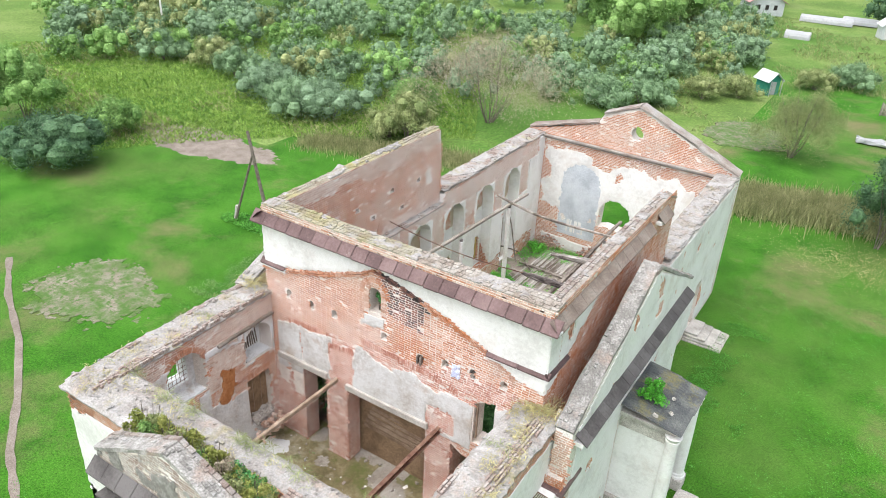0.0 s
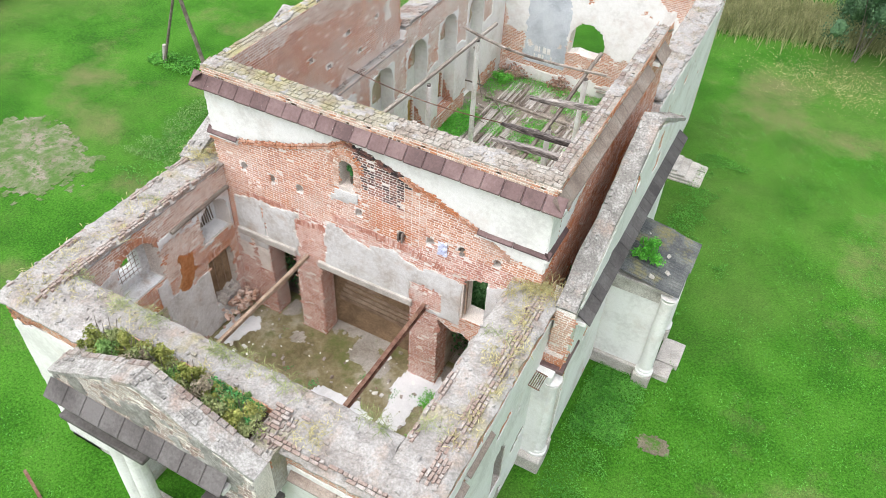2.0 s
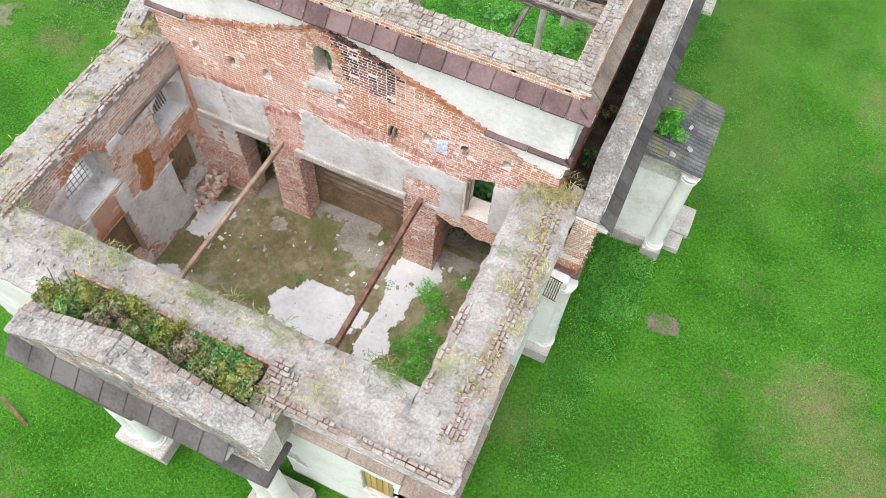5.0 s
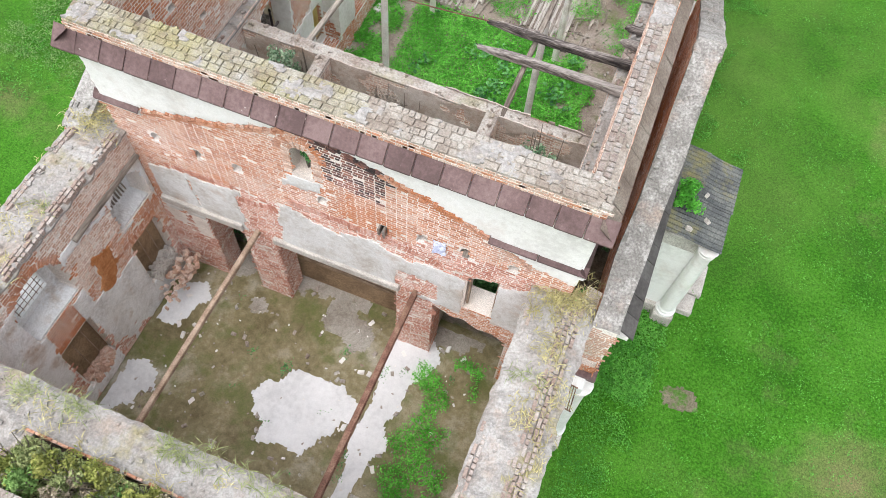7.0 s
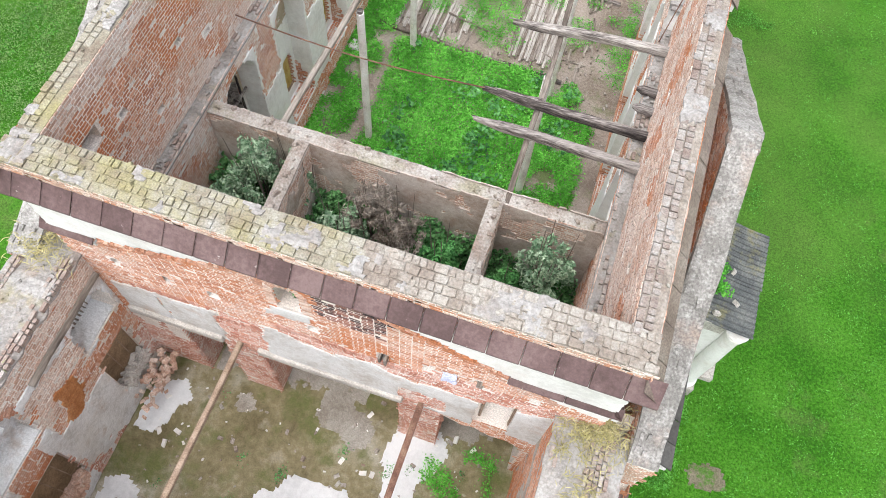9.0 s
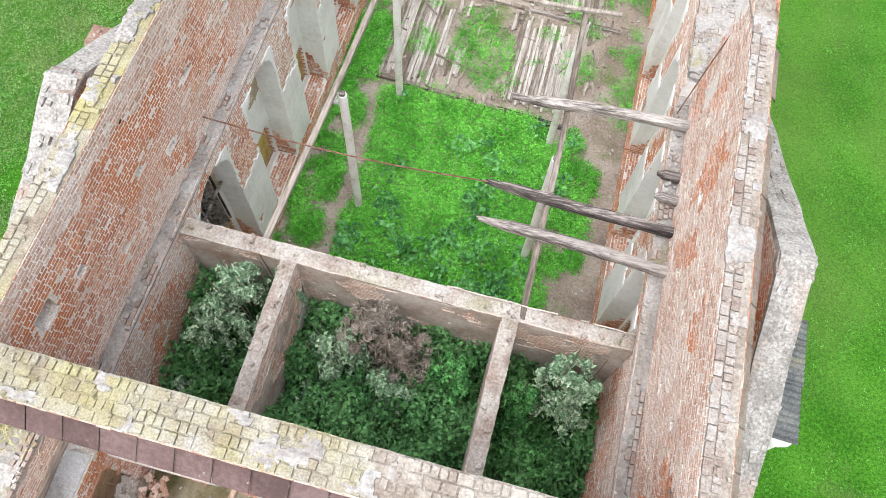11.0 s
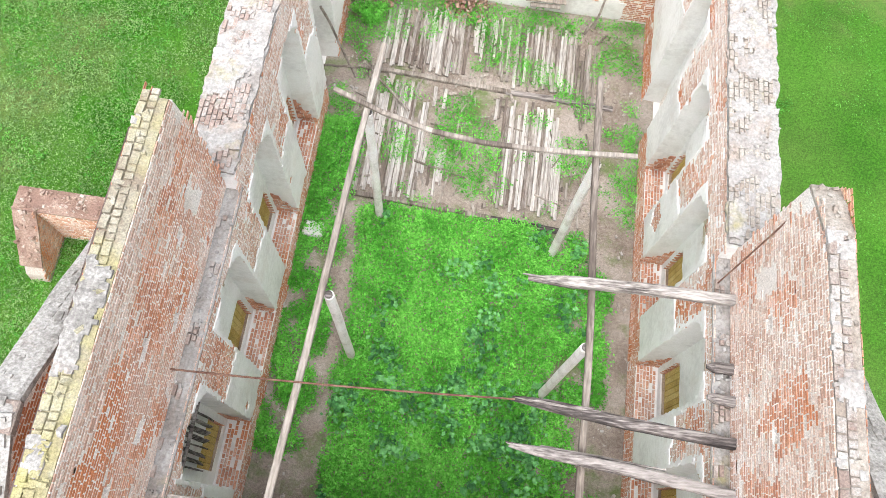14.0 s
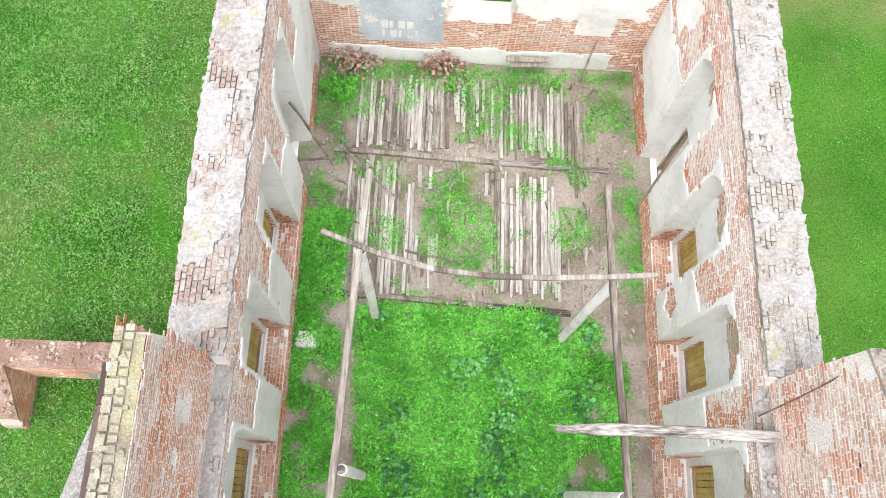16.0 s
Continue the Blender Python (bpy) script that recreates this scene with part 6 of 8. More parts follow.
def column(parent, x, y, z0, z1, r, mat=PLASTER):
    bm = bmesh.new()
    prof = [(r * 1.28, 0), (r * 1.28, .12), (r * 1.12, .16), (r * 1.12, .26), (r, .32), (r * .97, (z1 - z0) * .5), (r * .86, z1 - z0 - .35), (r * 1.05, z1 - z0 - .3), (r * 1.05, z1 - z0 - .2), (r * .9, z1 - z0 - .18), (r * 1.2, z1 - z0)]
    loops = [[bm.verts.new((x + math.cos(k * math.pi / 10) * a, y + math.sin(k * math.pi / 10) * a, z0 + h)) for k in range(20)] for a, h in prof]
    for p, q in zip(loops[:-1], loops[1:]):
        for k in range(20):
            bm.faces.new((p[k], p[(k + 1) % 20], q[(k + 1) % 20], q[k]))
    bm.faces.new(loops[-1])
    return part("column", bm, mat, parent, smooth=False)


for x in (-3.2, -2.5, 1.95, 2.65):
    column(portico, x, PY0 + .22, .62, 5.6, .31)
for x in (-2.85, 2.3):
    part("pedestal", box_bm(x - .95, x + .95, PY0 - .35, PY1 + .25, -.2, .62, .04, .03, 1, x), CONCRETE, portico)

# ---------------------------------------------------------------- engaged pier beside the front block
pier = empty("corner_pier", "broken brick corner pier with a white half-column on a plinth", "pier")
part("pier_body", box_bm(7.5, 8.3, -1.3, .6, -.2, 5.5, .04, .02, 1, 3), PLASTER, pier)
pb = bmesh.new()
vs = [pb.verts.new(v) for v in ((7.35, -.75, 5.55), (8.4, -.75, 5.55), (8.4, .75, 5.55), (7.35, .75, 5.55), (7.35, -.5, 6.2), (8.4, -.5, 6.1), (8.4, .6, 7.7), (7.35, .6, 8.0))]
for f in ((0, 3, 2, 1), (0, 1, 5, 4), (1, 2, 6, 5), (2, 3, 7, 6), (3, 0, 4, 7), (4, 5, 6, 7)):
    pb.faces.new([vs[i] for i in f])
part("broken_top", pb, MORTAR, pier)
n = Vector((0, 1.1, 1.7)).normalized()
courses(pier, (7.35, -.5, 6.15), (1, 0, 0), (0, -n.z, n.y), 1.05, .05, 1.95, lambda u, v: fbm(u, v, 12, 1) > -.5, BRICK, 131, up=tuple(n), rough=2)
courses(pier, (8.4, -.75, 0), (0, 1, 0), (1, 0, 0), 1.45, 5.6, 7.7, lambda u, v: v < 6.05 + max(0, u - .25) * 1.4, BRICK, 132, rough=1.5)
courses(pier, (7.35, -.75, 0), (1, 0, 0), (0, -1, 0), 1.05, 5.6, 6.0, lambda u, v: True, BRICK, 133, rough=1.5)
part("ledge", box_bm(7.2, 8.55, -.95, .8, 5.38, 5.58, .03, .02, 1, 9), SHEET, pier)
column(pier, 8.22, -.95, .6, 5.1, .33)
part("plinth", box_bm(7.45, 8.6, -1.6, -.2, -.2, .62, .05, .03, 1, 4), CONCRETE, pier)
grille = empty("iron_grille", "rusty iron window grille lying on the pier", "grille")
for i in range(9):
    part("bar", tube_bm((7.5 + i * .075, -2.0 - i * .01, 5.62), (7.5 + i * .075, -1.2 - i * .01, 5.5), .016, None, 6), RUST, grille)
for y in (-2.0, -1.22):
    part("rail", tube_bm((7.45, y, 5.6 if y < -1.5 else 5.5), (8.15, y - .08, 5.6 if y < -1.5 else 5.5), .022, None, 6), RUST, grille)

# ---------------------------------------------------------------- side porch with corrugated roof
porch = empty("side_porch", "white side porch with corner columns and a corrugated sheet roof", "porch")
part("porch_wall", box_bm(8.45, 10.6, 5.15, 5.45, -.2, 5.3, .02, .01), PLASTER, porch)
part("porch_wall", box_bm(8.45, 10.6, 7.75, 8.05, -.2, 5.3, .02, .01), PLASTER, porch)
part("porch_wall", box_bm(10.35, 10.62, 5.45, 7.75, 2.4, 5.3, .02, .01), PLASTER, porch)
part("panel_frame", box_bm(8.5, 10.5, 5.1, 5.2, 4.55, 5.25, .02, .01), CONCRETE, porch)
part("cornice", box_bm(8.45, 10.9, 4.95, 8.25, 5.22, 5.42, .03, .02, 1, 3), CONCRETE, porch)
part("plinth", box_bm(8.45, 10.75, 4.98, 8.2, -.2, .55, .04, .02), CONCRETE, porch)
for y in (5.05, 8.15):
    column(porch, 10.82, y, .5, 5.2, .3)
    part("pedestal", box_bm(10.42, 11.2, y - .4, y + .4, -.2, .5, .04, .02), CONCRETE, porch)


def corrugated(x0, x1, y0, y1, z0, z1, mat, parent, waves=22, bow=0.0):
    verts, faces = [], []
    n = waves * 4
    for i in range(n + 1):
        y = y0 + (y1 - y0) * i / n
        for k in range(7):
            f = k / 6
            z = z0 + (z1 - z0) * f + .028 * math.sin(i * math.pi / 2) + .03 * noise.noise(Vector((f * 2, y * .8, 3))) + bow * math.sin(f * 3.14)
            verts.append((x0 + (x1 - x0) * f, y, z))
    for i in range(n):
        for k in range(6):
            b = i * 7 + k
            faces.append((b, b + 7, b + 8, b + 1))
    m = len(verts)
    verts += [(x, y, z - .02) for x, y, z in verts]
    faces += [tuple(reversed([m + v for v in f])) for f in faces]
    return link_mesh("corrugated_sheet", verts, faces, mat, parent)


corrugated(8.4, 10.0, 4.8, 6.4, 5.92, 5.72, SLATE, porch, 9)
corrugated(8.38, 10.0, 6.35, 8.42, 5.95, 5.76, SLATE, porch, 12)
corrugated(9.85, 11.15, 4.78, 6.5, 5.73, 5.5, SLATE, porch, 9, -.03)
corrugated(9.85, 11.2, 6.42, 8.4, 5.77, 5.5, SLATE, porch, 11, -.05)
for p in ((9.1, 7.6), (10.4, 5.6), (10.2, 6.6), (9.9, 5.1)):
    verts, faces = [], []
    add_chunk(verts, faces, (p[0], p[1], 5.8), .11, random.Random(int(p[0] * 50)))
    tagged(link_mesh("stone", verts, faces, CONCRETE, None, "loose stone weighing down the corrugated roof"), category="stone", group="stones on the roof")
shrub("sapling", "leafy green sapling growing out of the porch roof", (9.4, 6.0, 5.72), .68, 1.2, WEED, 77, 2200, .12, 6, category="sapling", clumps=22, slim=.5, sizes=(.16, .34), open_=.4)
for i, (x0, y0, w, d) in enumerate(((11.1, 6.3, 1.0, 1.5), (11.0, 5.4, .9, .8))):
    tagged(part("stone_slab", box_bm(x0, x0 + w, y0, y0 + d, -.2, .12 + .06 * i, .03, .03, 1, i), CONCRETE, None), "worn stone slab lying by the side porch", "slab", "slabs by the porch")

steps = empty("stone_steps", "broken pale stone steps below the nave's side door", "steps")
for i in range(4):
    part("step", box_bm(7.35, 9.7 - i * .5, 20.2 + i * .1, 22.5 - i * .1, -.2 + i * .16, -.04 + i * .16, .03, .03, 1, i), CONCRETE, steps)
for j in range(3):
    part("step_slab", box_bm(8.4 + j * .1, 9.6, 20.3 + j * .75, 20.95 + j * .75, -.05, .02, .02, .02, 1, j + 9), CONCRETE, steps)

# ruined outbuilding wall west of the nave
ruin = empty("ruined_annex", "low ruined brick annex wall with a broken corner", "ruin")
rw = slab("annex_wall", (-14.9, 13.75, 0), (1, 0, 0), (0, -1, 0), [(0, -.2), (7.6, -.2)] + [(7.6, 2.25), (0, 2.25)], [rect(2.6, 3.6, 0, 1.7)], .75, MORTAR, ruin)
courses(rw, (-14.9, 13.75, 0), (1, 0, 0), (0, -1, 0), 7.5, 0, 2.3, lambda u, v: not (2.6 < u < 3.6 and v < 1.75), BRICK, 140)
crown_of_rubble(rw, -14.9, -7.4, 13.72, 14.55, 2.36, 7.7, .14, chunks=14, mat=BRICK_RUBBLE)
rw2 = slab("annex_return", (-14.9, 13.75, 0), (0, -1, 0), (-1, 0, 0), [(0, -.2), (1.7, -.2), (1.6, .3), (1.0, 1.1), (.5, 1.7), (0, 2.25)], [], .7, BRICK_RUBBLE, ruin)
courses(rw2, (-14.2, 13.75, 0), (0, -1, 0), (1, 0, 0), 1.6, 0, 2.4, lambda u, v: v < 2.4 - u * 1.25, BRICK, 141)
crown_of_rubble(rw2, -14.95, -14.15, 12.3, 13.8, .75, 9.7, .2, tilt=(0, 1.05), chunks=10, mat=BRICK_RUBBLE)

# ---------------------------------------------------------------- front room
for k, (a, b, m) in enumerate((((-3.0, .15, 4.85), (-3.05, -7.4, 4.88), TIMBER), ((2.55, .15, 4.85), (2.5, -7.4, 4.86), RUST))):
    b1 = empty("ceiling_beam", "long bare " + ("timber" if k == 0 else "rusty steel") + " beam spanning the roofless front room", "beam", (0, 0, 0), "beams over the front room")
    if k == 0:
        part("beam", beam_bm(a, b, .16, .2, 12, .03, k), m, b1)
    else:
        for w, h, z in ((.17, .03, .13), (.03, .24, 0), (.17, .03, -.13)):
            part("flange" if w > .1 else "web", beam_bm((a[0], a[1], a[2] + z), (b[0], b[1], b[2] + z), w, h, 4, .004, k), m, b1)


SCREED_SHAPES = ([(-2.05, -3.75), (-1.75, -3.2), (-1.3, -3.1), (-1.0, -2.5), (.8, -2.4), (1.35, -2.7), (1.75, -2.75), (1.75, -3.5), (1.3, -3.6), (1.24, -4.2), (.9, -4.3), (.54, -5.25), (-.4, -5.1), (-1.1, -5.35), (-1.2, -4.6), (-1.7, -4.5), (-1.75, -4.0)],
                 [(1.8, .2), (3.2, .5), (3.75, -.25), (3.45, -.9), (3.0, -1.5), (3.05, -2.5), (2.8, -3.0), (3.15, -3.9), (2.75, -4.6), (2.7, -5.6), (2.3, -6.4), (2.0, -6.4), (2.1, -5.0), (1.85, -4.2), (2.0, -2.0), (1.6, -.9)],
                 [(-6.6, -2.7), (-6.6, -1.0), (-5.6, -.7), (-5.1, -1.15), (-5.5, -1.6), (-5.5, -2.1), (-5.85, -2.7)],
                 [(-6.6, -6.4), (-6.6, -4.4), (-5.9, -4.2), (-5.4, -4.5), (-5.2, -5.1), (-5.6, -5.3), (-5.6, -5.8), (-6.0, -6.0)])


def screed(u, v):
    w = noise.noise_vector(Vector((u * 2.1, v * 2.1, 15))) * .1
    return any(inside(q, u - 7 + w.x, v - 7.4 + w.y) for q in SCREED_SHAPES)


coat(FLOOR_FRONT, (-7, -7.4, FLOOR_F), (1, 0, 0), (0, 0, 1), 13, 0, 8.6, lambda u, v: fbm(u, v, 25, .55) > .55 - .4 * (v - 6.2) and -4.9 < u - 7 < 5, SILT, .1, .02, up=(0, 1, 0), name="silt", label="grey dry silt before the openings")
coat(FLOOR_FRONT, (-7, -7.4, FLOOR_F), (1, 0, 0), (0, 0, 1), 13, 0, 8.0, screed, SCREED, .08, .04, up=(0, 1, 0), name="screed", label="broken pale screed patches")
verts, faces = [], []
rnd = random.Random(5)
for _ in range(170):
    add_chunk(verts, faces, (rnd.uniform(-6.3, 4.8), rnd.uniform(-7, 1), FLOOR_F + .02), rnd.choice((.03, .04, .06, .1)), rnd)
tagged(link_mesh("floor_debris", verts, faces, RUBBLE, None, "scattered lime and brick debris on the muddy floor", "stuff"), category="debris")
verts, faces = [], []
for _ in range(90):
    add_chunk(verts, faces, (rnd.uniform(-6.0, 5.0), rnd.uniform(-7, .5), FLOOR_F + .02), rnd.choice((.03, .04, .05, .07, .13)), rnd, .3)
tagged(link_mesh("plaster_flakes", verts, faces, PLASTER, None, "white flakes of fallen plaster on the muddy floor", "stuff"), category="debris")
for x0, y0, z, w in ((-6.3, -1.0, .3, .5),):
    verts, faces = [], []
    for _ in range(90):
        rr = abs(rnd.gauss(0, .5))
        add_chunk(verts, faces, (x0 + rnd.uniform(-.3, .5), y0 + rnd.gauss(0, .5), max(z, 1.5 - rr * 1.1 * w)), rnd.uniform(.06, .14), rnd)
    tagged(link_mesh("brick_heap", verts, faces, BRICK_PALE, None, "heap of fallen bricks below a window", "stuff"), category="rubble")
tagged(part("footing", box_bm(2.7, 3.9, -6.4, -5.7, .2, .62, .03, .03, 1, 2), CONCRETE, None), "low concrete footing with weeds round it", "footing")
stack = empty("plank_stack", "stack of dark planks lying behind the wide opening", "planks")
for i in range(7):
    part("plank", beam_bm((-2.2 + .1 * i, .95 + .02 * i, 2.0 + .28 * i), (2.1, 1.0 + .015 * i, 1.75 + .28 * i), .05, .2, 4, .03, i), TIMBER, stack)
# added panel that blocks the view into the cell; the floor really runs on
part("cell_back", box_bm(-2.7, 2.6, 1.02, 1.12, .2, 4.9), PANEL_BROWN, None)
tagged(bpy.data.objects["cell_back"], "added brown panel closing off the cell behind the wide opening", "partition", kind="structure")

# ---------------------------------------------------------------- nave timbers
post_at = [(-3.3, 16.25, 7.25), (3.05, 15.7, 7.15), (-3.4, 11.0, 7.15), (3.12, 10.6, 7.15)]
for k, (x, y, z) in enumerate(post_at):
    p = empty("roof_post", "tall round limewashed post standing in the nave", "post", (x, y, 0), "posts in the nave")
    part("shaft", tube_bm((0, 0, -.1), (-.03, .02, z), .15, .135, 14, 8, .03, k), POST, p)
    part("cap", tube_bm((-.03, .02, z), (-.03, .02, z + .1), .1, .1, 10), DARKWOOD, p, "dark iron pin on the post")
for k, (a, b) in enumerate((((-3.85, 5.6, 7.5), (-3.3, 18.4, 7.42)), ((3.15, 5.55, 7.5), (2.92, 18.3, 7.4)))):
    o = empty("long_beam", "long thin weathered beam running over two posts", "beam", (0, 0, 0), "long beams over the nave")
    part("beam", beam_bm(a, b, .17, .16, 24, .12, k + 3), GREYWOOD, o)
o = empty("cross_beam", "bowed weathered beam lying across the long beams", "beam")
bow = [(-4.3, 16.62, 7.64), (-2.9, 16.12, 7.63), (-1.5, 15.78, 7.6), (-.1, 15.66, 7.58), (1.3, 15.68, 7.58), (2.7, 15.76, 7.6), (4.0, 15.86, 7.64)]
for k, (p, q) in enumerate(zip(bow[:-1], bow[1:])):
    part("beam_length", beam_bm(p, q, .13, .12, 4, .0, 6 + k), GREYWOOD, o)
for k, (a, b, m, lab) in enumerate((((1.45, 12.12, 7.5), (6.7, 12.05, 8.2), BEAMWOOD, "pale"), ((1.35, 9.0, 7.75), (6.7, 8.62, 8.2), DARKWOOD, "dark"), ((1.4, 8.0, 7.55), (6.7, 7.5, 8.2), DARKWOOD, "dark"))):
    o = empty("broken_beam", lab + " broken roof beam jutting from the brick wall with a splintered end", "beam", (0, 0, 0), "broken roof beams")
    part("beam", beam_bm(a, b, .26, .27, 26, .05, k + 11, 2.2), m, o)
    for j in range(5):
        r3 = random.Random(k * 9 + j)
        x0 = a[0] + r3.uniform(-.35, 1.2)
        part("splinter", beam_bm((x0, a[1] + r3.uniform(-.09, .09), a[2] + (x0 - a[0]) * .13 + r3.uniform(-.02, .12)), (x0 + r3.uniform(1.0, 2.4), a[1] - .06 + r3.uniform(-.1, .1), a[2] + (x0 - a[0]) * .13 + .2), .05, .06, 6, .03, k + j, 3), m if j % 2 else BEAMWOOD, o)
for y, z in ((10.35, 8.1), (9.6, 8.15)):
    o = empty("beam_stub", "rotten stub of a roof beam in the brick wall", "beam", (0, 0, 0), "beam stubs")
    part("stub", beam_bm((5.75, y, z), (6.7, y, z), .24, .22, 5, .04, y, 3), DARKWOOD, o)
for a, b, r in (((-6.4, 8.45, 8.45), (1.4, 9.0, 7.8), .024), ((6.45, 13.1, 11.2), (6.05, 12.5, 7.9), .02)):
    pts = [Vector(a).lerp(Vector(b), i / 12) - Vector((0, 0, .3 * math.sin(i / 12 * math.pi))) for i in range(13)] if a[0] < 0 else [Vector(a).lerp(Vector(b), i / 12) + Vector((0, 0, .25 * math.sin(i / 12 * math.pi))) for i in range(13)]
    o = empty("iron_tie", "rusty bent iron tie rod hanging from the wall", "rod", (0, 0, 0), "iron ties")
    for p, q in zip(pts[:-1], pts[1:]):
        part("rod", tube_bm(p, q, r, None, 6), RUST, o)
for y in (22.15, 16.75):
    o = empty("floor_joist", "rotten floor joist lying across the nave", "joist", (0, 0, 0), "floor joists")
    part("joist", beam_bm((-5.2, y + .25, .1), (.9, y, .08), .18, .16, 12, .05, y), GREYWOOD, o)
    part("joist", beam_bm((.7, y - .02, .06), (4.9 if y > 20 else 3.4, y - .15, .06), .2, .16, 10, .05, y + 2), DARKWOOD, o)
for k, (x0, x1, y0, y1, keep) in enumerate(((-4.6, -2.3, 16.95, 22.1, .95), (-4.4, -2.3, 22.4, 25.75, .97), (-2.3, -1.0, 22.4, 25.8, .95), (-1.0, .6, 22.4, 25.7, .76), (.6, 3.2, 22.3, 25.5, .9), (.6, 3.1, 16.95, 21.9, .9),
                                                (-5.3, -4.6, 17.6, 20.5, .6), (-2.3, -1.3, 16.95, 19.5, .78), (-1.3, .5, 17.0, 18.6, .5), (-2.2, .6, 20.6, 22.1, .7), (3.1, 4.4, 20.5, 25.0, .45))):
    x = x0
    r2 = random.Random(k + 50)
    while x < x1:
        w = r2.uniform(.10, .145)
        if r2.random() < keep:
            ya, yb = y0 + r2.uniform(0, .5), y1 - abs(r2.gauss(0, .5))
            if keep < .8:
                ya += r2.uniform(0, 1.6)
            if yb - ya > .7:
                ob = part("floorboard", beam_bm((x + w / 2 + r2.uniform(-.03, .03), ya, .1 + r2.uniform(-.02, .03)), (x + w / 2, yb, .09), w * .92, .045, 5, .03, r2.random() * 50), BOARDGREY if keep > .75 or r2.random() < .55 else GREYWOOD, FLOOR_NAVE)
        x += w
for k, (a, b) in enumerate((((-2.4, 18.6, .15), (-.4, 18.2, .12)), ((2.2, 17.9, .12), (3.2, 17.6, .1)), ((-2.0, 20.3, .12), (-1.2, 20.2, .1)), ((-6.3, 22.4, 3.4), (-5.1, 21.6, .5)), ((-6.2, 21.2, 1.6), (-4.9, 21.4, 1.5)), ((-4.9, 22.3, .6), (-2.9, 20.6, .2)), ((3.9, 25.6, .2), (4.1, 26.1, 2.3)))):
    o = empty("loose_pole", "loose weathered pole lying in the nave", "pole", (0, 0, 0), "loose poles")
    part("pole", tube_bm(a, b, .05, .04, 7, 5, .05, k), GREYWOOD, o)
bm = box_bm(-5.9, -5.2, 15.0, 15.6, -.02, .26, .06, .09, 2, 3)
tagged(part("stone_block", bm, PLASTER_IN, None), "pale angular lump of fallen plaster on the grass", "stone")
for x0, x1, y in ((1.0, 2.6, 26.0), (1.2, 2.4, 25.9)):
    o = empty("loose_plank", "weathered plank leaning at the far wall", "plank", (0, 0, 0), "planks at the far wall")
    part("plank", beam_bm((x0, y, .95 if y == 26.0 else .75), (x1, y + .02, .97 if y == 26.0 else .78), .2, .06, 4, .02, x0), GREYWOOD, o)
verts, faces = [], []
rnd = random.Random(8)
for _ in range(420):
    x = rnd.choice((rnd.uniform(-6.0, -4.6), rnd.uniform(3.4, 6.1)))
    add_chunk(verts, faces, (x, rnd.uniform(6, 26), .02), rnd.choice((.03, .04, .06, .08)), rnd)
tagged(link_mesh("nave_debris", verts, faces, RUBBLE, None, "lime and brick crumbs along the nave walls", "stuff"), category="debris")
verts, faces = [], []
for _ in range(420):
    hx = rnd.choice((rnd.gauss(-4.7, .6), rnd.gauss(-1.3, .5)))
    add_chunk(verts, faces, (hx, 26.2 - abs(rnd.gauss(0, .45)), max(.05, rnd.uniform(.1, 1.0) - .4 * abs(hx + (4.7 if hx < -3 else 1.3)))), rnd.uniform(.04, .09), rnd)
shrub("shrub", "low green bush in the far corner of the nave", (-5.1, 24.6, 0), .8, .9, WEED, 371, 1500, .1, 5, clumps=14)
tagged(link_mesh("brick_heap", verts, faces, BRICK_HEAP, None, "heap of fallen bricks in the nave's far corner", "stuff"), category="rubble")
verts, faces = [], []
for _ in range(260):
    x, y = rnd.uniform(-5, 4.6), rnd.uniform(17, 25.8)
    m = Matrix.Translation((x, y, .06 + rnd.uniform(0, .05))) @ Euler((0, 0, rnd.gauss(0, .35) + (1.57 if rnd.random() < .2 else 0))).to_matrix().to_4x4()
    w, ln = rnd.uniform(.03, .06), rnd.uniform(.15, .8)
    b = len(verts)
    verts += [tuple(m @ Vector((p * w * rnd.uniform(.6, 1), q * ln, r * .015))) for r in (-1, 1) for p, q in ((-1, -.5), (1, -.5), (1, .5), (-1, .5))]
    faces += [(b + 3, b + 2, b + 1, b), (b + 4, b + 5, b + 6, b + 7)] + [(b + j, b + (j + 1) % 4, b + 4 + (j + 1) % 4, b + 4 + j) for j in range(4)]
tagged(link_mesh("board_fragments", verts, faces, GREYWOOD, None, "splintered fragments of rotten floorboards lying about", "stuff"), category="debris")
# white painted strokes on the niche, unreadable
for k in range(9):
    r2 = random.Random(k + 4)
    x, z = -3.6 + (k % 5) * .3, 1.6 + (k // 5) * .55
    part("paint_stroke", box_bm(x, x + r2.choice((.1, .24)), FARW - .052, FARW - .046, z, z + r2.choice((.12, .42))), PLASTER, wall_far)

# ---------------------------------------------------------------- plants in and on the ruin


def weed_bed(name, label, inside_, x0, x1, y0, y1, z, density, mat, seed, size=.11, n=7, spread=.12, tall=.0, slim=.6):
    rnd = random.Random(seed)
    spots = []
    for _ in range(int((x1 - x0) * (y1 - y0) * density)):
        x, y = rnd.uniform(x0, x1), rnd.uniform(y0, y1)
        if inside_(x, y):
            spots.append(((x, y, z + rnd.uniform(0, tall)), n, spread, size * rnd.uniform(.7, 1.3)))
    return tagged(leaves_object(name, spots, mat, None, label, "stuff", seed, slim, "", slim > .5), category="weeds")


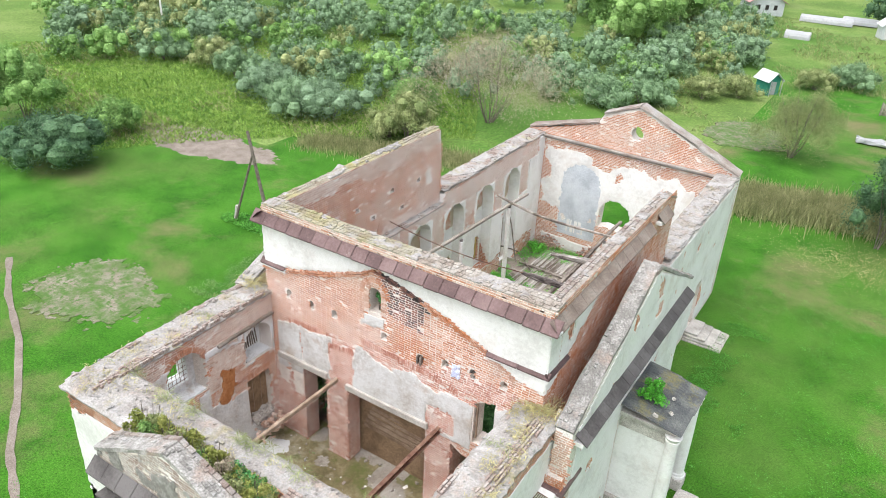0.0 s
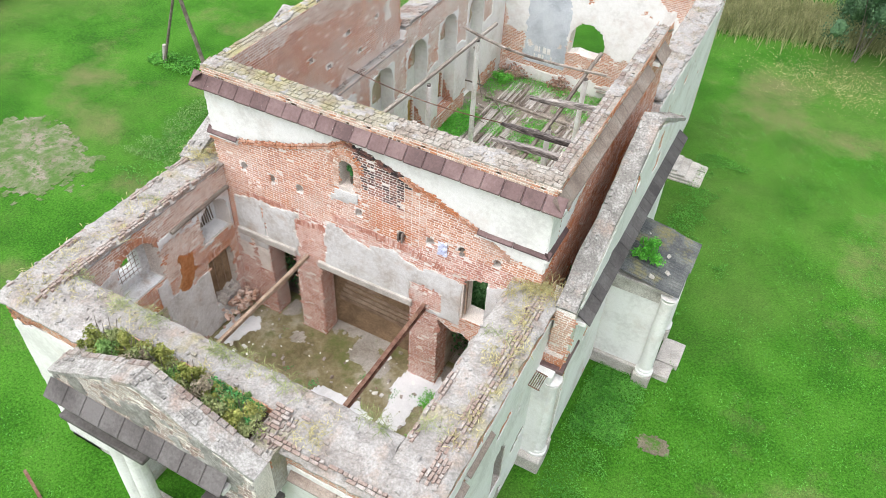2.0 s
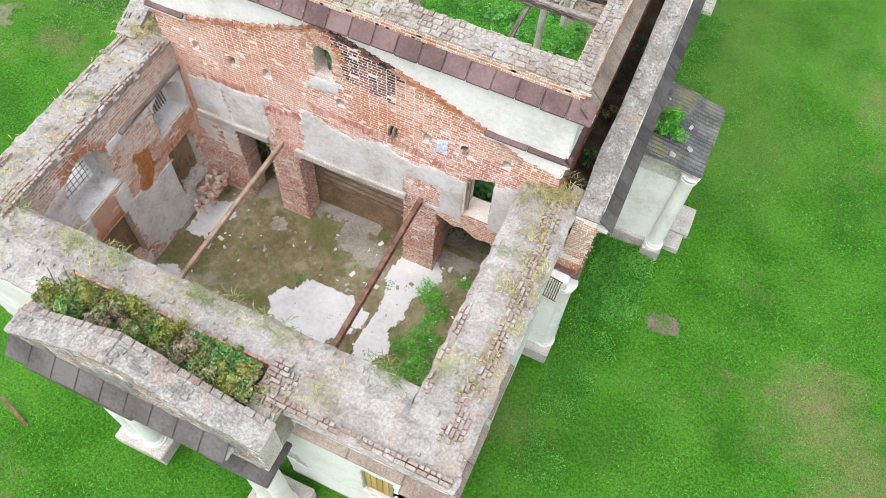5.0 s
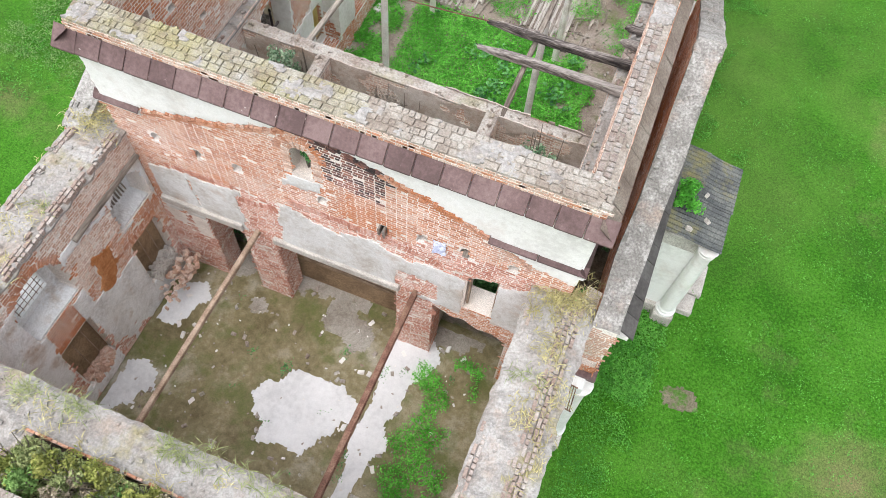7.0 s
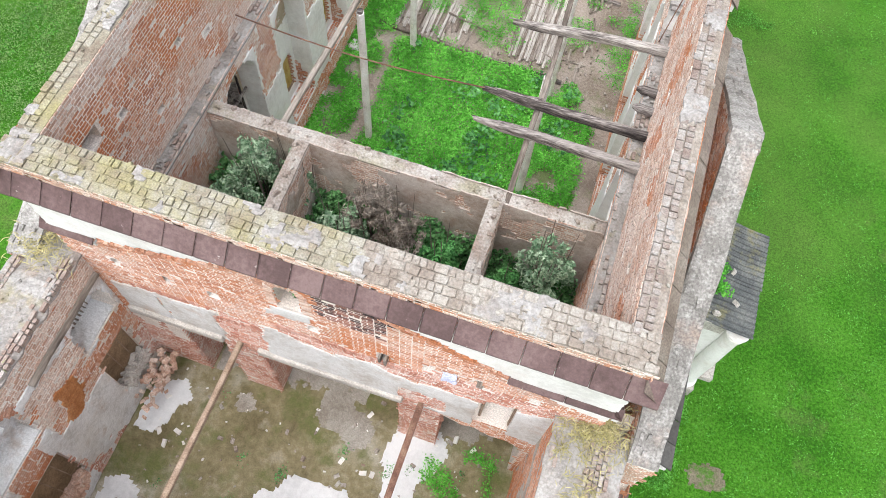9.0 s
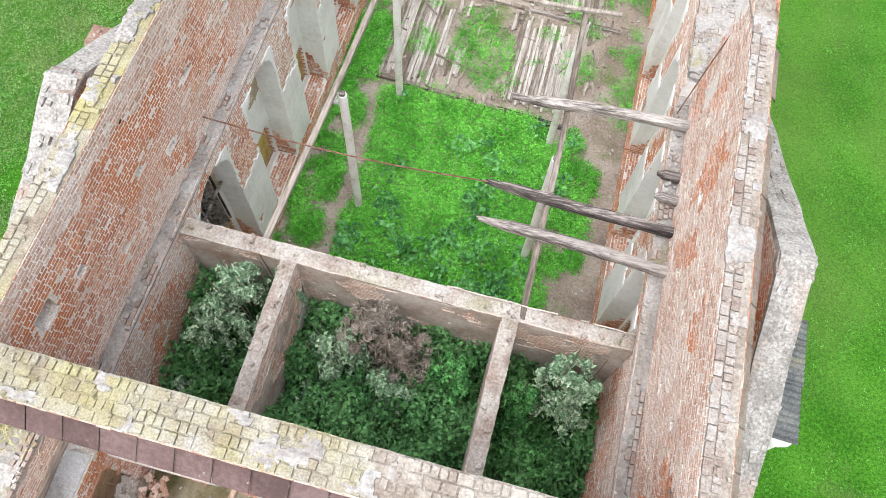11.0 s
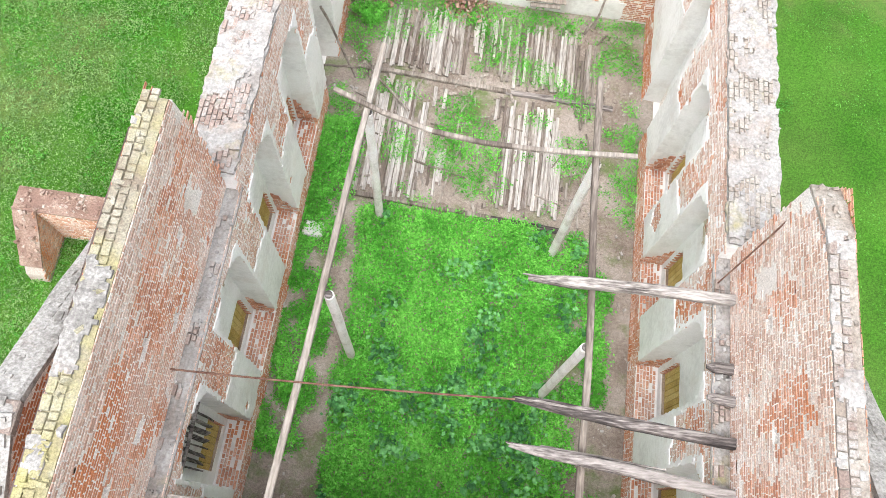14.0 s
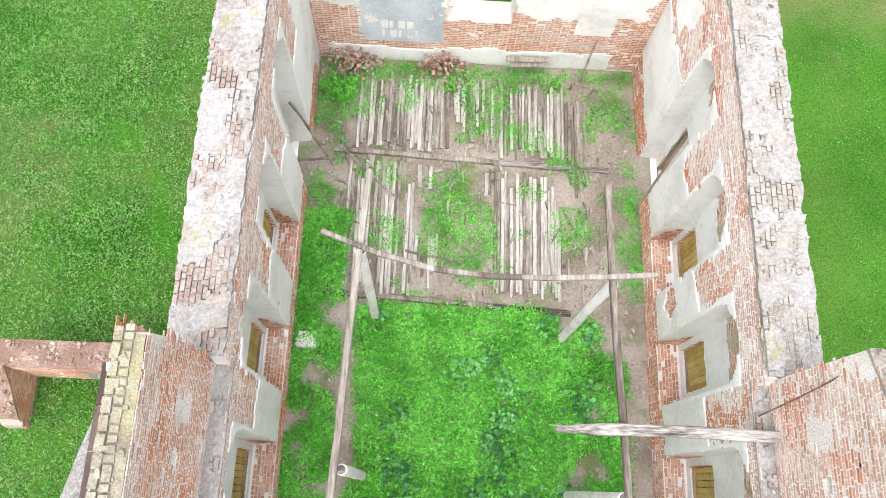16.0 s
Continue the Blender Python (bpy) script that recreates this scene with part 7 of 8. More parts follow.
def nave_green(x, y):
    e = fbm(x, y, 6, .7)
    main = -3.75 + .35 * e < x < 3.1 + .6 * e and 5.9 < y < 16.6 + .2 * e
    east = 2.9 < x < 5.2 and 5.9 < y < 16.5 and e > -.05
    west = -6.1 < x < -4.5 + .3 * e and 7.5 < y < 20 and e > -.25
    return main or east or west


weed_bed("weeds", "dense bright green nettles filling the nave", nave_green, -6.1, 5.2, 5.9, 20, .0, 140, WEED, 201, .095, 9, .12, .22)
weed_bed("weeds", "broad dark burdock leaves among the nettles", lambda x, y: nave_green(x, y) and (fbm(x, y, 9, .6) > .35 or (1.0 < x < 3.2 and 6.2 < y < 11.5 and fbm(x, y, 2, 1) > -.1)), -4, 5, 5.9, 16.5, .25, 11, WEED_DARK, 202, .21, 5, .16, .2, .8)


def board_green(x, y):
    e = fbm(x, y, 16, .75)
    return ((x + .6) / 1.5) ** 2 + ((y - 19.4) / 1.6) ** 2 < 1 + .5 * e or ((x - 3.5) / .9) ** 2 + ((y - 19.7) / .8) ** 2 < 1 + .4 * e or (x - .2) ** 2 + ((y - 24.8) / 1.4) ** 2 < .9 + e or (y > 25.0 and e > -.3 and -5.6 < x < 5.5) \
        or (x + 5.1) ** 2 + ((y - 24.9)) ** 2 < 1.6 or (e > .3) or (x > 4.6 and e > .05) or (x < -4.9 and e > -.05)


weed_bed("weeds", "green weeds breaking through the rotten floor", board_green, -6.0, 6.0, 17.0, 26.1, .02, 80, WEED, 203, .075, 7, .12, .1)
weed_bed("weeds", "bright green weeds along the wall of the front room", lambda x, y: 3.3 + .3 * math.sin(y * 2) < x < 5.3 and -6.9 < y < .6 and fbm(x, y, 3, .9) > -.2 + .35 * (y > -2.5), 2.9, 5.8, -7.2, 1, FLOOR_F, 120, WEED, 208, .075, 8, .1, .06)
weed_bed("weeds", "small dark weeds scattered on the muddy floor", lambda x, y: (fbm(x, y, 23, 1.3) > .62 and x > -5 and y < -.6), -6.5, 5.8, -7.2, 1, FLOOR_F, 70, WEED_DARK, 204, .06, 7, .08, .04)


def undergrowth(label, x0, x1, y0, y1, mat, seed, count, z0, z1, leaf, base=.1):
    """Rank growth filling a walled cell: leaves through a deep layer with an uneven top."""
    rng = np.random.default_rng(seed)
    x, y, f = rng.uniform(x0, x1, count), rng.uniform(y0, y1, count), rng.random(count) ** .35
    lump = np.array([fbm(p, q, seed, .8) for p, q in zip(x, y)])
    pts = np.stack([x, y, base + (z0 + (z1 - z0) * .5 + lump * .55 * (z1 - z0)) * f], 1)
    quads = leaf_cloud(pts, np.tile(np.array([[0, 0, 1.0]]), (count, 1)), leaf * rng.uniform(.6, 1.4, count), rng, .6, .6)
    tagged(cloud_mesh("undergrowth", [], [], quads, mat, None, label, "stuff"), category="weeds")


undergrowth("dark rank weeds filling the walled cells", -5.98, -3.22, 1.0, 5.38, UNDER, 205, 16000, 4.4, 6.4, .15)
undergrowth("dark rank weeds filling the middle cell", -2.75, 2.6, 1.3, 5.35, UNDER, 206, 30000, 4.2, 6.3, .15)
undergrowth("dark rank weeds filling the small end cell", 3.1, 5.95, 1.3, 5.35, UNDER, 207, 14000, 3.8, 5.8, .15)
CELLS = ((-4.15, 4.55, 1.05, 9.9, SHRUB_CELL, 3600), (-3.2, 5.2, .8, 8.7, SHRUB_CELL, 2200), (-5.1, 1.7, .8, 6.6, SHRUB_CELL, 2600), (-4.9, 3.7, .95, 7.9, SHRUB_CELL, 3600), (-5.2, 2.6, .7, 6.2, WEED_DARK, 2400), (-3.9, 2.4, .75, 6.0, SHRUB_CELL, 2600),
         (-2.2, 4.2, .75, 6.6, SHRUB_CELL, 2600), (-1.3, 3.9, .9, 8.2, SHRUB_CELL, 3200), (-1.7, 2.7, .95, 6.2, SHRUB_CELL, 3200), (-.55, 4.5, .95, 9.5, SHRUB_DRY, 4600), (.35, 4.3, .9, 8.9, SHRUB_DRY, 3600), (.1, 3.4, 1.0, 7.4, SHRUB_CELL, 3400),
         (1.75, 4.1, .85, 7.9, WEED_DARK, 3000), (1.6, 2.7, .95, 6.0, WEED_DARK, 3000), (-.2, 2.2, 1.0, 5.4, WEED_DARK, 3000), (-2.2, 1.9, .7, 5.0, WEED_DARK, 2000),
         (4.75, 4.35, 1.0, 9.4, SHRUB_CELL, 3600), (3.8, 3.9, .75, 7.4, WEED_DARK, 2800), (4.2, 2.8, 1.0, 6.2, WEED_DARK, 3000))
for k, (x, y, r, h, m, n) in enumerate(CELLS):
    shrub("shrub", "half-dead brown shrub growing in a walled cell" if m is SHRUB_DRY else ("tall grey-green shrub growing up inside a walled cell" if m is SHRUB_CELL else "dense dark green shrub filling a walled cell"),
          (x, y, 0), r, h, m, 300 + k, n, .15 if m is not SHRUB_DRY else .2, 9, "shrubs in the cells", open_=.7, clumps=64, slim=.5 if m is not SHRUB_DRY else .14, low=.56, sizes=(.12, .3), tilt=.9)
undergrowth("tangled olive weeds growing over the portico's soil", -3.75, 2.1, -9.68, -8.5, SHRUB_OLIVE, 209, 9000, .35, .9, .075, 7.78)
undergrowth("fresh green weeds on the portico's soil", .1, 2.0, -9.5, -8.55, WEED_DARK, 210, 2600, .5, 1.0, .08, 7.78)
for k in range(17):
    x = -3.75 + k * .36
    m = (SHRUB_YELLOW, SHRUB_OLIVE, SHRUB_GREEN, SHRUB_YELLOW, SHRUB_OLIVE, SHRUB_BROWN)[k % 6]
    shrub("shrub", "dry brownish shrub growing on the portico" if m is SHRUB_BROWN else "low tangled yellowing shrub growing on the portico's soil fill", (x, -9.1 + .28 * math.sin(k * 2.3), 7.8), .55, 1.5 - .5 * k / 17 + .18 * math.sin(k * 3.1), m, 330 + k, 1700, .085, 5, "shrubs on the portico", open_=.3, clumps=12)
shrub("shrub", "green seedlings filling the little gable window", (-.8, .3, 9.3), .3, 1.15, WEED_DARK, 352, 500, .09, 4, clumps=8)
shrub("shrub", "small green shrub in the gutter beside the wall", (7.4, .75, 5.7), .42, 2.0, WEED, 350, 700, .11, 4, clumps=9)
for k, (gy, gh) in enumerate(((3.2, 1.2), (5.6, .9), (9.4, 1.1))):
    shrub("shrub", "straggling weeds in the dark gutter beside the wall", (7.4, gy, 5.7), .36, gh, (WEED_DARK, SHRUB_OLIVE, SHRUB)[k], 360 + k, 260, .1, 4, clumps=7)
shrub("shrub", "dry bush in the gutter at the pediment's end", (7.4, 12.6, 5.7), .5, 2.2, SHRUB_OLIVE, 351, 260, .08, 5, clumps=7, open_=.5)
spots, rnd = [], random.Random(9)
for _ in range(330):
    x, y = rnd.choice(((rnd.uniform(-8.2, 5), rnd.uniform(-9, -7.4)), (rnd.uniform(-8.2, -6.6), rnd.uniform(-9, 0)), (rnd.uniform(6, 7.6), rnd.uniform(-7, 0))))
    if fbm(x, y, 5, .5) > .05:
        spots.append(((x, y, FTOP), rnd.randint(8, 16), .09, .26))
for _ in range(60):
    spots.append(((rnd.gauss(7.0, .35), rnd.gauss(-.1, .3), FTOP), 10, .1, .3))
    spots.append(((rnd.gauss(-7.6, .3), rnd.gauss(.0, .3), FTOP + .2), 8, .1, .3))
tagged(leaves_object("dry_grass", spots, STRAW, None, "tufts of dry yellow grass on the wall tops", "stuff", 12, .08), category="grass")

spots = []
for cx, cy, n in ((-4.6, -7.6, 60), (-3.2, -7.5, 50), (-.4, -7.45, 70), (.9, -7.5, 40), (2.1, -7.5, 40), (4.9, -7.3, 50), (6.2, -6.6, 30), (-6.8, -7.3, 40), (6.6, -2.6, 25), (-7.3, -3.2, 25)):
    for _ in range(n // 2):
        spots.append(((rnd.gauss(cx, .3), rnd.gauss(cy, .14), FTOP - .02), 5, .05, .36))
tagged(leaves_object("grass_tufts", spots, SHRUB_OLIVE, None, "tall olive-green grass tufts on the broken wall edges", "stuff", 14, .05), category="grass")

# lawn weeds close to the walls


def lawn(x, y):
    if -8.6 < x < 8.9 and -11 < y < 27.5:
        return False
    return True


weed_bed("lawn_weeds", "bright clover and weeds along the foot of the walls", lambda x, y: lawn(x, y) and fbm(x, y, 41, .6) > -.35 + .3 * max(0, (x - 9.0)), 7.7, 12.5, -6, 24, -.1, 75, LAWN_WEED, 401, .07, 6, .12, .04)
weed_bed("lawn_weeds", "thick clover by the foot of the side porch", lambda x, y: lawn(x, y) and not (x < 11.3 and 4.8 < y < 8.4) and ((x - 9.6) / 1.6) ** 2 + ((y - 2.9) / 2.2) ** 2 < 1 + .6 * fbm(x, y, 4, .8), 8.5, 12, -1, 6, -.1, 130, LAWN_WEED, 406, .09, 7, .13, .06)
weed_bed("lawn_weeds", "coarse weeds scattered in the lawn", lambda x, y: lawn(x, y) and fbm(x, y, 43, .35) > -.1, -20, -7.4, 4, 30, -.1, 14, LAWN_WEED, 402, .12, 7, .1, .03, .35)
weed_bed("lawn_weeds", "pale rank grass and plantain on the uncut lawn", lambda x, y: lawn(x, y) and fbm(x, y, 47, .3) > -.55 and x < -8.6, -21, -8.6, 6, 32, -.1, 42, PALE_GRASS, 407, .11, 6, .13, .03, .3)
weed_bed("lawn_weeds", "short grass tufts scattered over the lawn", lambda x, y: lawn(x, y) and fbm(x, y, 45, .3) > -.1, 8.5, 22, -14, 30, -.1, 9, LAWN_WEED, 403, .09, 5, .1, .02, .3)
weed_bed("lawn_weeds", "short grass tufts in front of the church", lambda x, y: lawn(x, y), -14, 12, -16, -9.5, -.1, 9, LAWN_WEED, 404, .09, 5, .1, .02, .3)
for k, (a, b) in enumerate((((-7.9, -11.6, -.1), (-7.5, -11.2, .5)),)):
    o = empty("metal_stake", "bent dark metal stake sticking out of the lawn", "stake")
    part("rod", beam_bm((-8.2, -11.3, .5), (-7.1, -11.7, -.1), .12, .06, 3, .02, 1), RUST, o)

# ---------------------------------------------------------------- surroundings
pole = empty("utility_pole", "old leaning wooden utility pole with a strut on the lawn", "utility pole", (-24.6, 14.95, -.1))
part("post", tube_bm((2.35, 0, -.2), (.58, 0, 7.8), .15, .11, 10, 6, .03, 1), BARK, pole)
part("strut", tube_bm((-1.68, 0, -.2), (.92, .02, 6.2), .1, .08, 8, 4, .03, 2), BARK, pole)
part("base_stub", tube_bm((-1.75, .12, -.2), (-1.4, .12, 1.3), .14, .13, 8), CONCRETE, pole)
weed_bed("lawn_weeds", "tall weeds round the foot of the pole", lambda x, y: True, -27.3, -21.8, 14.3, 16.0, -.1, 30, LAWN_WEED, 410, .16, 6, .15, .2)

VIEW = Vector((15.0, -20.0, 0))


def from_view(az, dist):
    return (VIEW.x + math.sin(radians(az)) * dist, VIEW.y + math.cos(radians(az)) * dist)


def big_shrub(az, dist, r, h, m, seed, label, n=3000, leaf=.26, open_=.15, stems=7, group="shrubs on the meadow", category="shrub", clumps=38):
    x, y = from_view(az, dist)
    return shrub("bush", label, (x, y, -.1), r, h, m, seed, n, leaf, stems, group, category, open_, clumps)


BUSHES = ((-61.5, 70, 4.6, 4.6, SHRUB_DARK, "dark dense bush at the edge of the lawn"), (-57.5, 77, 2.8, 3.6, SHRUB_GREEN, "green bush at the edge of the lawn"),
          (-63.0, 84, 4.5, 8.0, SHRUB_GREEN, "tall green tree beside the meadow"),
          (-44.5, 80, 4.0, 4.2, SHRUB, "rounded grey-green willow bush"), (-41.5, 78, 4.2, 4.4, SHRUB_GREY, "rounded silvery willow bush"), (-46.5, 85, 3.8, 4.4, SHRUB_GREY, "rounded silvery willow bush"),
          (-34.7, 80, 2.8, 4.2, SHRUB_GREEN, "bright green rounded bush"), (-35.5, 70, 3.2, 5.6, SHRUB_OLIVE, "olive-green bush near the church"), (-37.0, 72, 2.4, 3.4, SHRUB_OLIVE, "olive-green bush near the church"),
          (-48.5, 94, 3.2, 4.2, SHRUB, "rounded grey-green willow bush"), (-50.0, 100, 3.0, 4.0, SHRUB_OLIVE, "olive-green bush beside the thicket"), (-53.5, 104, 3.2, 4.4, SHRUB, "rounded grey-green willow bush"),
          (-20.5, 88, 3.6, 3.6, SHRUB, "broad grey-green bush on the meadow"), (-17.5, 90, 3.4, 3.4, SHRUB, "broad grey-green bush on the meadow"), (-13.2, 96, 2.6, 3.0, SHRUB_OLIVE, "low olive-green bush on the meadow"), (-10.8, 99, 2.6, 2.8, SHRUB_OLIVE, "low olive-green bush on the meadow"),
          (-3.8, 112, 3.2, 3.6, SHRUB, "grey-green bush in the gardens"), (-6.0, 108, 2.6, 2.8, SHRUB_OLIVE, "low bush in the gardens"))
for k, (az, d, r, h, m, lab) in enumerate(BUSHES):
    big_shrub(az, d, r, h, m, 500 + k, lab, 16000 if m is SHRUB_DARK else (10000 if d < 90 else 7000), .17, clumps=60 if m is SHRUB_DARK else 38)
big_shrub(-29.0, 78, 8.6, 10.8, SHRUB_BROWN, 540, "tall half-bare brownish willow tree behind the church", 24000, .13, .6, 20, "", "tree", 60)
big_shrub(-6.3, 79, 4.4, 7.8, SHRUB_OLIVE, 541, "thin twiggy olive bush on the grass", 30000, .12, .6, 20, "", "bush", 44)
big_shrub(0.9, 61.5, 3.3, 8.4, SHRUB_DARK, 542, "dark green tree beside the lawn", 9000, .17, .1, 6, "", "tree", 26)

# tall grass behind the church and along the edge of the lawn
rng = np.random.default_rng(31)
f = rng.random(26000)
blades_object("tall_grass", np.stack([4.5 + 13.5 * f + rng.normal(0, .7, 26000), 43.6 + 3.4 * f + rng.normal(0, 1.3, 26000)], 1), 1.5, .07, REED, "belt of tall olive-brown grass behind the church", 32)
f = rng.random(16000)
blades_object("tall_grass", np.stack([-34 + 27 * f + rng.normal(0, .6, 16000), 31.5 + 8.6 * f + rng.normal(0, 1.2, 16000)], 1), .62, .06, REED, "fringe of tall grass at the edge of the lawn", 35)


def rank_weeds(label, mat, seed, a0, a1, d0, d1, count, cut, height):
    rng = np.random.default_rng(seed)
    az, d = np.radians(rng.uniform(a0, a1, count)), np.sqrt(rng.uniform(d0 * d0, d1 * d1, count))
    xy = np.stack([VIEW.x + np.sin(az) * d, VIEW.y + np.cos(az) * d], 1)
    keep = np.array([fbm(p[0], p[1], 8, .09) > cut for p in xy])
    return tagged(blades_object("meadow_weeds", xy[keep], height, .1, mat, label, seed, lean=1.6), category="weeds")


rank_weeds("bright rank weeds covering the meadow", MEADOW_WEED, 33, -63, -30, 72, 118, 70000, -.8, .36)
rank_weeds("olive rank weeds mixed into the meadow", REED, 36, -63, -30, 72, 118, 16000, .1, .55)
rank_weeds("rough olive weeds between the gardens", SHRUB_OLIVE, 34, -16, 1, 78, 160, 16000, .1, .5)


def thicket(name, label, mat, seed, count, zones, leaf, per):
    """Far bushes beyond counting: heaps of leaf clumps with uneven outlines, joined."""
    rnd = random.Random(seed)
    rng = np.random.default_rng(seed)
    verts, faces, quads = [], [], []
    for _ in range(count):
        a0, a1, d0, d1, h0, h1 = rnd.choice(zones)
        az, d = rnd.uniform(a0, a1), math.sqrt(rnd.uniform(d0 * d0, d1 * d1))
        x, y = from_view(az, d)
        h = rnd.uniform(h0, h1)
        r = h * rnd.uniform(.55, .85)
        for k in range(17):
            c = Vector((x + rnd.gauss(0, .45) * r, y + rnd.gauss(0, .45) * r, h * rnd.uniform(.22, .8)))
            s = rnd.uniform(.17, .38) * r
            add_dome(verts, faces, c, s * .55, s * .6, x + c.z)
            p, v = shell(rng, per // 17, c, s, s * 1.1, 0.0, x + k)
            quads.append(leaf_cloud(p, v + np.array([0, 0, .3]), leaf * rng.uniform(.6, 1.3, len(p)) * (1 + d / 300), rng, .7, .8))
    tagged(cloud_mesh(name, verts, faces, np.concatenate(quads), mat, None, label, "stuff"), category="thicket")


Z = [(-47, -15, 84, 130, 3.0, 4.6), (-47, -15, 84, 130, 3.0, 4.6), (-60, -47, 104, 150, 3.4, 5.0), (-17, -10.5, 104, 150, 2.6, 4.4), (-60, -13, 130, 200, 4, 6.5), (-64, -8, 180, 330, 6, 10)]
thicket("thicket", "dense grey-green willow thicket stretching to the village", SHRUB, 61, 170, Z, .2, 720)
thicket("thicket", "silvery willow thicket stretching to the village", SHRUB_GREY, 62, 110, Z, .2, 720)
thicket("thicket", "fresh green bushes mixed into the willow thicket", SHRUB_GREEN, 63, 80, Z, .2, 720)
thicket("thicket", "olive-brown bushes mixed into the willow thicket", SHRUB_OLIVE, 64, 70, Z, .2, 720)
thicket("thicket", "dark bushes and trees round the village gardens", SHRUB_DARK, 65, 60, [(-12, 3, 150, 330, 3, 7), (-60, -12, 200, 360, 8, 12)], .3, 600)
thicket("thicket", "tall bright green trees behind the thicket", SHRUB_GREEN, 66, 16, [(-21, -14, 118, 150, 8, 11)], .26, 1600)


def house(name, label, az, dist, w, d, h, rise, turn, wall, roof, eaves=.3, windows=2, group=""):
    x, y = from_view(az, dist)
    root = empty(name, label, "house" if w > 4 else "hut", (x, y, -.1), group)
    root.rotation_euler = (0, 0, radians(turn))
    part("wall", box_bm(-w / 2, w / 2, -d / 2, d / 2, 0, h, .02), wall, root)
    for s in (-1, 1):
        g = bmesh.new()
        a = [g.verts.new(v) for v in ((-w / 2, s * d / 2, h), (w / 2, s * d / 2, h), (0, s * d / 2, h + rise), (-w / 2, s * (d / 2 - .1), h), (w / 2, s * (d / 2 - .1), h), (0, s * (d / 2 - .1), h + rise))]
        g.faces.new((a[0], a[1], a[2]))
        g.faces.new((a[5], a[4], a[3]))
        for i, j in ((0, 1), (1, 2), (2, 0)):
            g.faces.new((a[i], a[j], a[j + 3], a[i + 3]))
        bmesh.ops.recalc_face_normals(g, faces=g.faces[:])
        part("gable", g, wall, root)
        ang = math.atan2(rise, w / 2)
        ln = (w / 2 + eaves) / math.cos(ang)
        r = box_bm(-.0, ln, -d / 2 - eaves, d / 2 + eaves, 0, .07)
        bmesh.ops.transform(r, matrix=Matrix.Translation((0, 0, h + rise + .02)) @ (Matrix.Rotation(ang, 4, "Y") if s > 0 else Matrix.Rotation(-ang, 4, "Y") @ Matrix.Rotation(math.pi, 4, "Z")), verts=r.verts[:])
        part("roof", r, roof, root)
    for i in range(windows):
        u = -w / 2 + w * (i + 1) / (windows + 1)
        win = part("window", box_bm(u - .4, u + .4, -d / 2 - .05, -d / 2 + .02, h * .4, h * .8, .01), FOIL, root)
        part("pane", box_bm(u - .3, u + .3, -d / 2 - .06, -d / 2 - .045, h * .44, h * .76), DARK, win)
    return root


hut = house("garden_hut", "small green hut with a white sheet roof on the meadow", -9.0, 103, 1.9, 2.1, 2.0, .8, 55, PAINT_GREEN, ROOF_WHITE, .35, 0)
part("door", box_bm(-.35, .35, -1.1, -1.045, .05, 1.7, .01), FOIL, hut)
part("post", box_bm(-.95, -.87, -1.5, -1.42, 0, 2.0), FOIL, hut)
part("post", box_bm(.87, .95, -1.5, -1.42, 0, 2.0), FOIL, hut)
house("village_house", "pinkish village house with a pale roof behind the gardens", -10.6, 163, 6.5, 6, 2.6, 1.8, 30, ROOF_WHITE, PAINT_PINK, .5, 3, "village houses")
house("village_house", "white village house with a sheet roof", -7.4, 200, 7, 6, 2.6, 1.8, 30, ROOF_WHITE, ROOF_WHITE, .5, 3, "village houses")
house("village_house", "turquoise village house half hidden by trees", -15.0, 168, 6, 6, 2.8, 1.8, 15, PAINT_GREEN, ROOF_WHITE, .5, 2, "village houses")
house("garden_hut", "small white garden shed beyond the plots", -2.6, 152, 3.0, 3.0, 2.4, 1.3, 20, ROOF_WHITE, ROOF_WHITE, .3, 1)
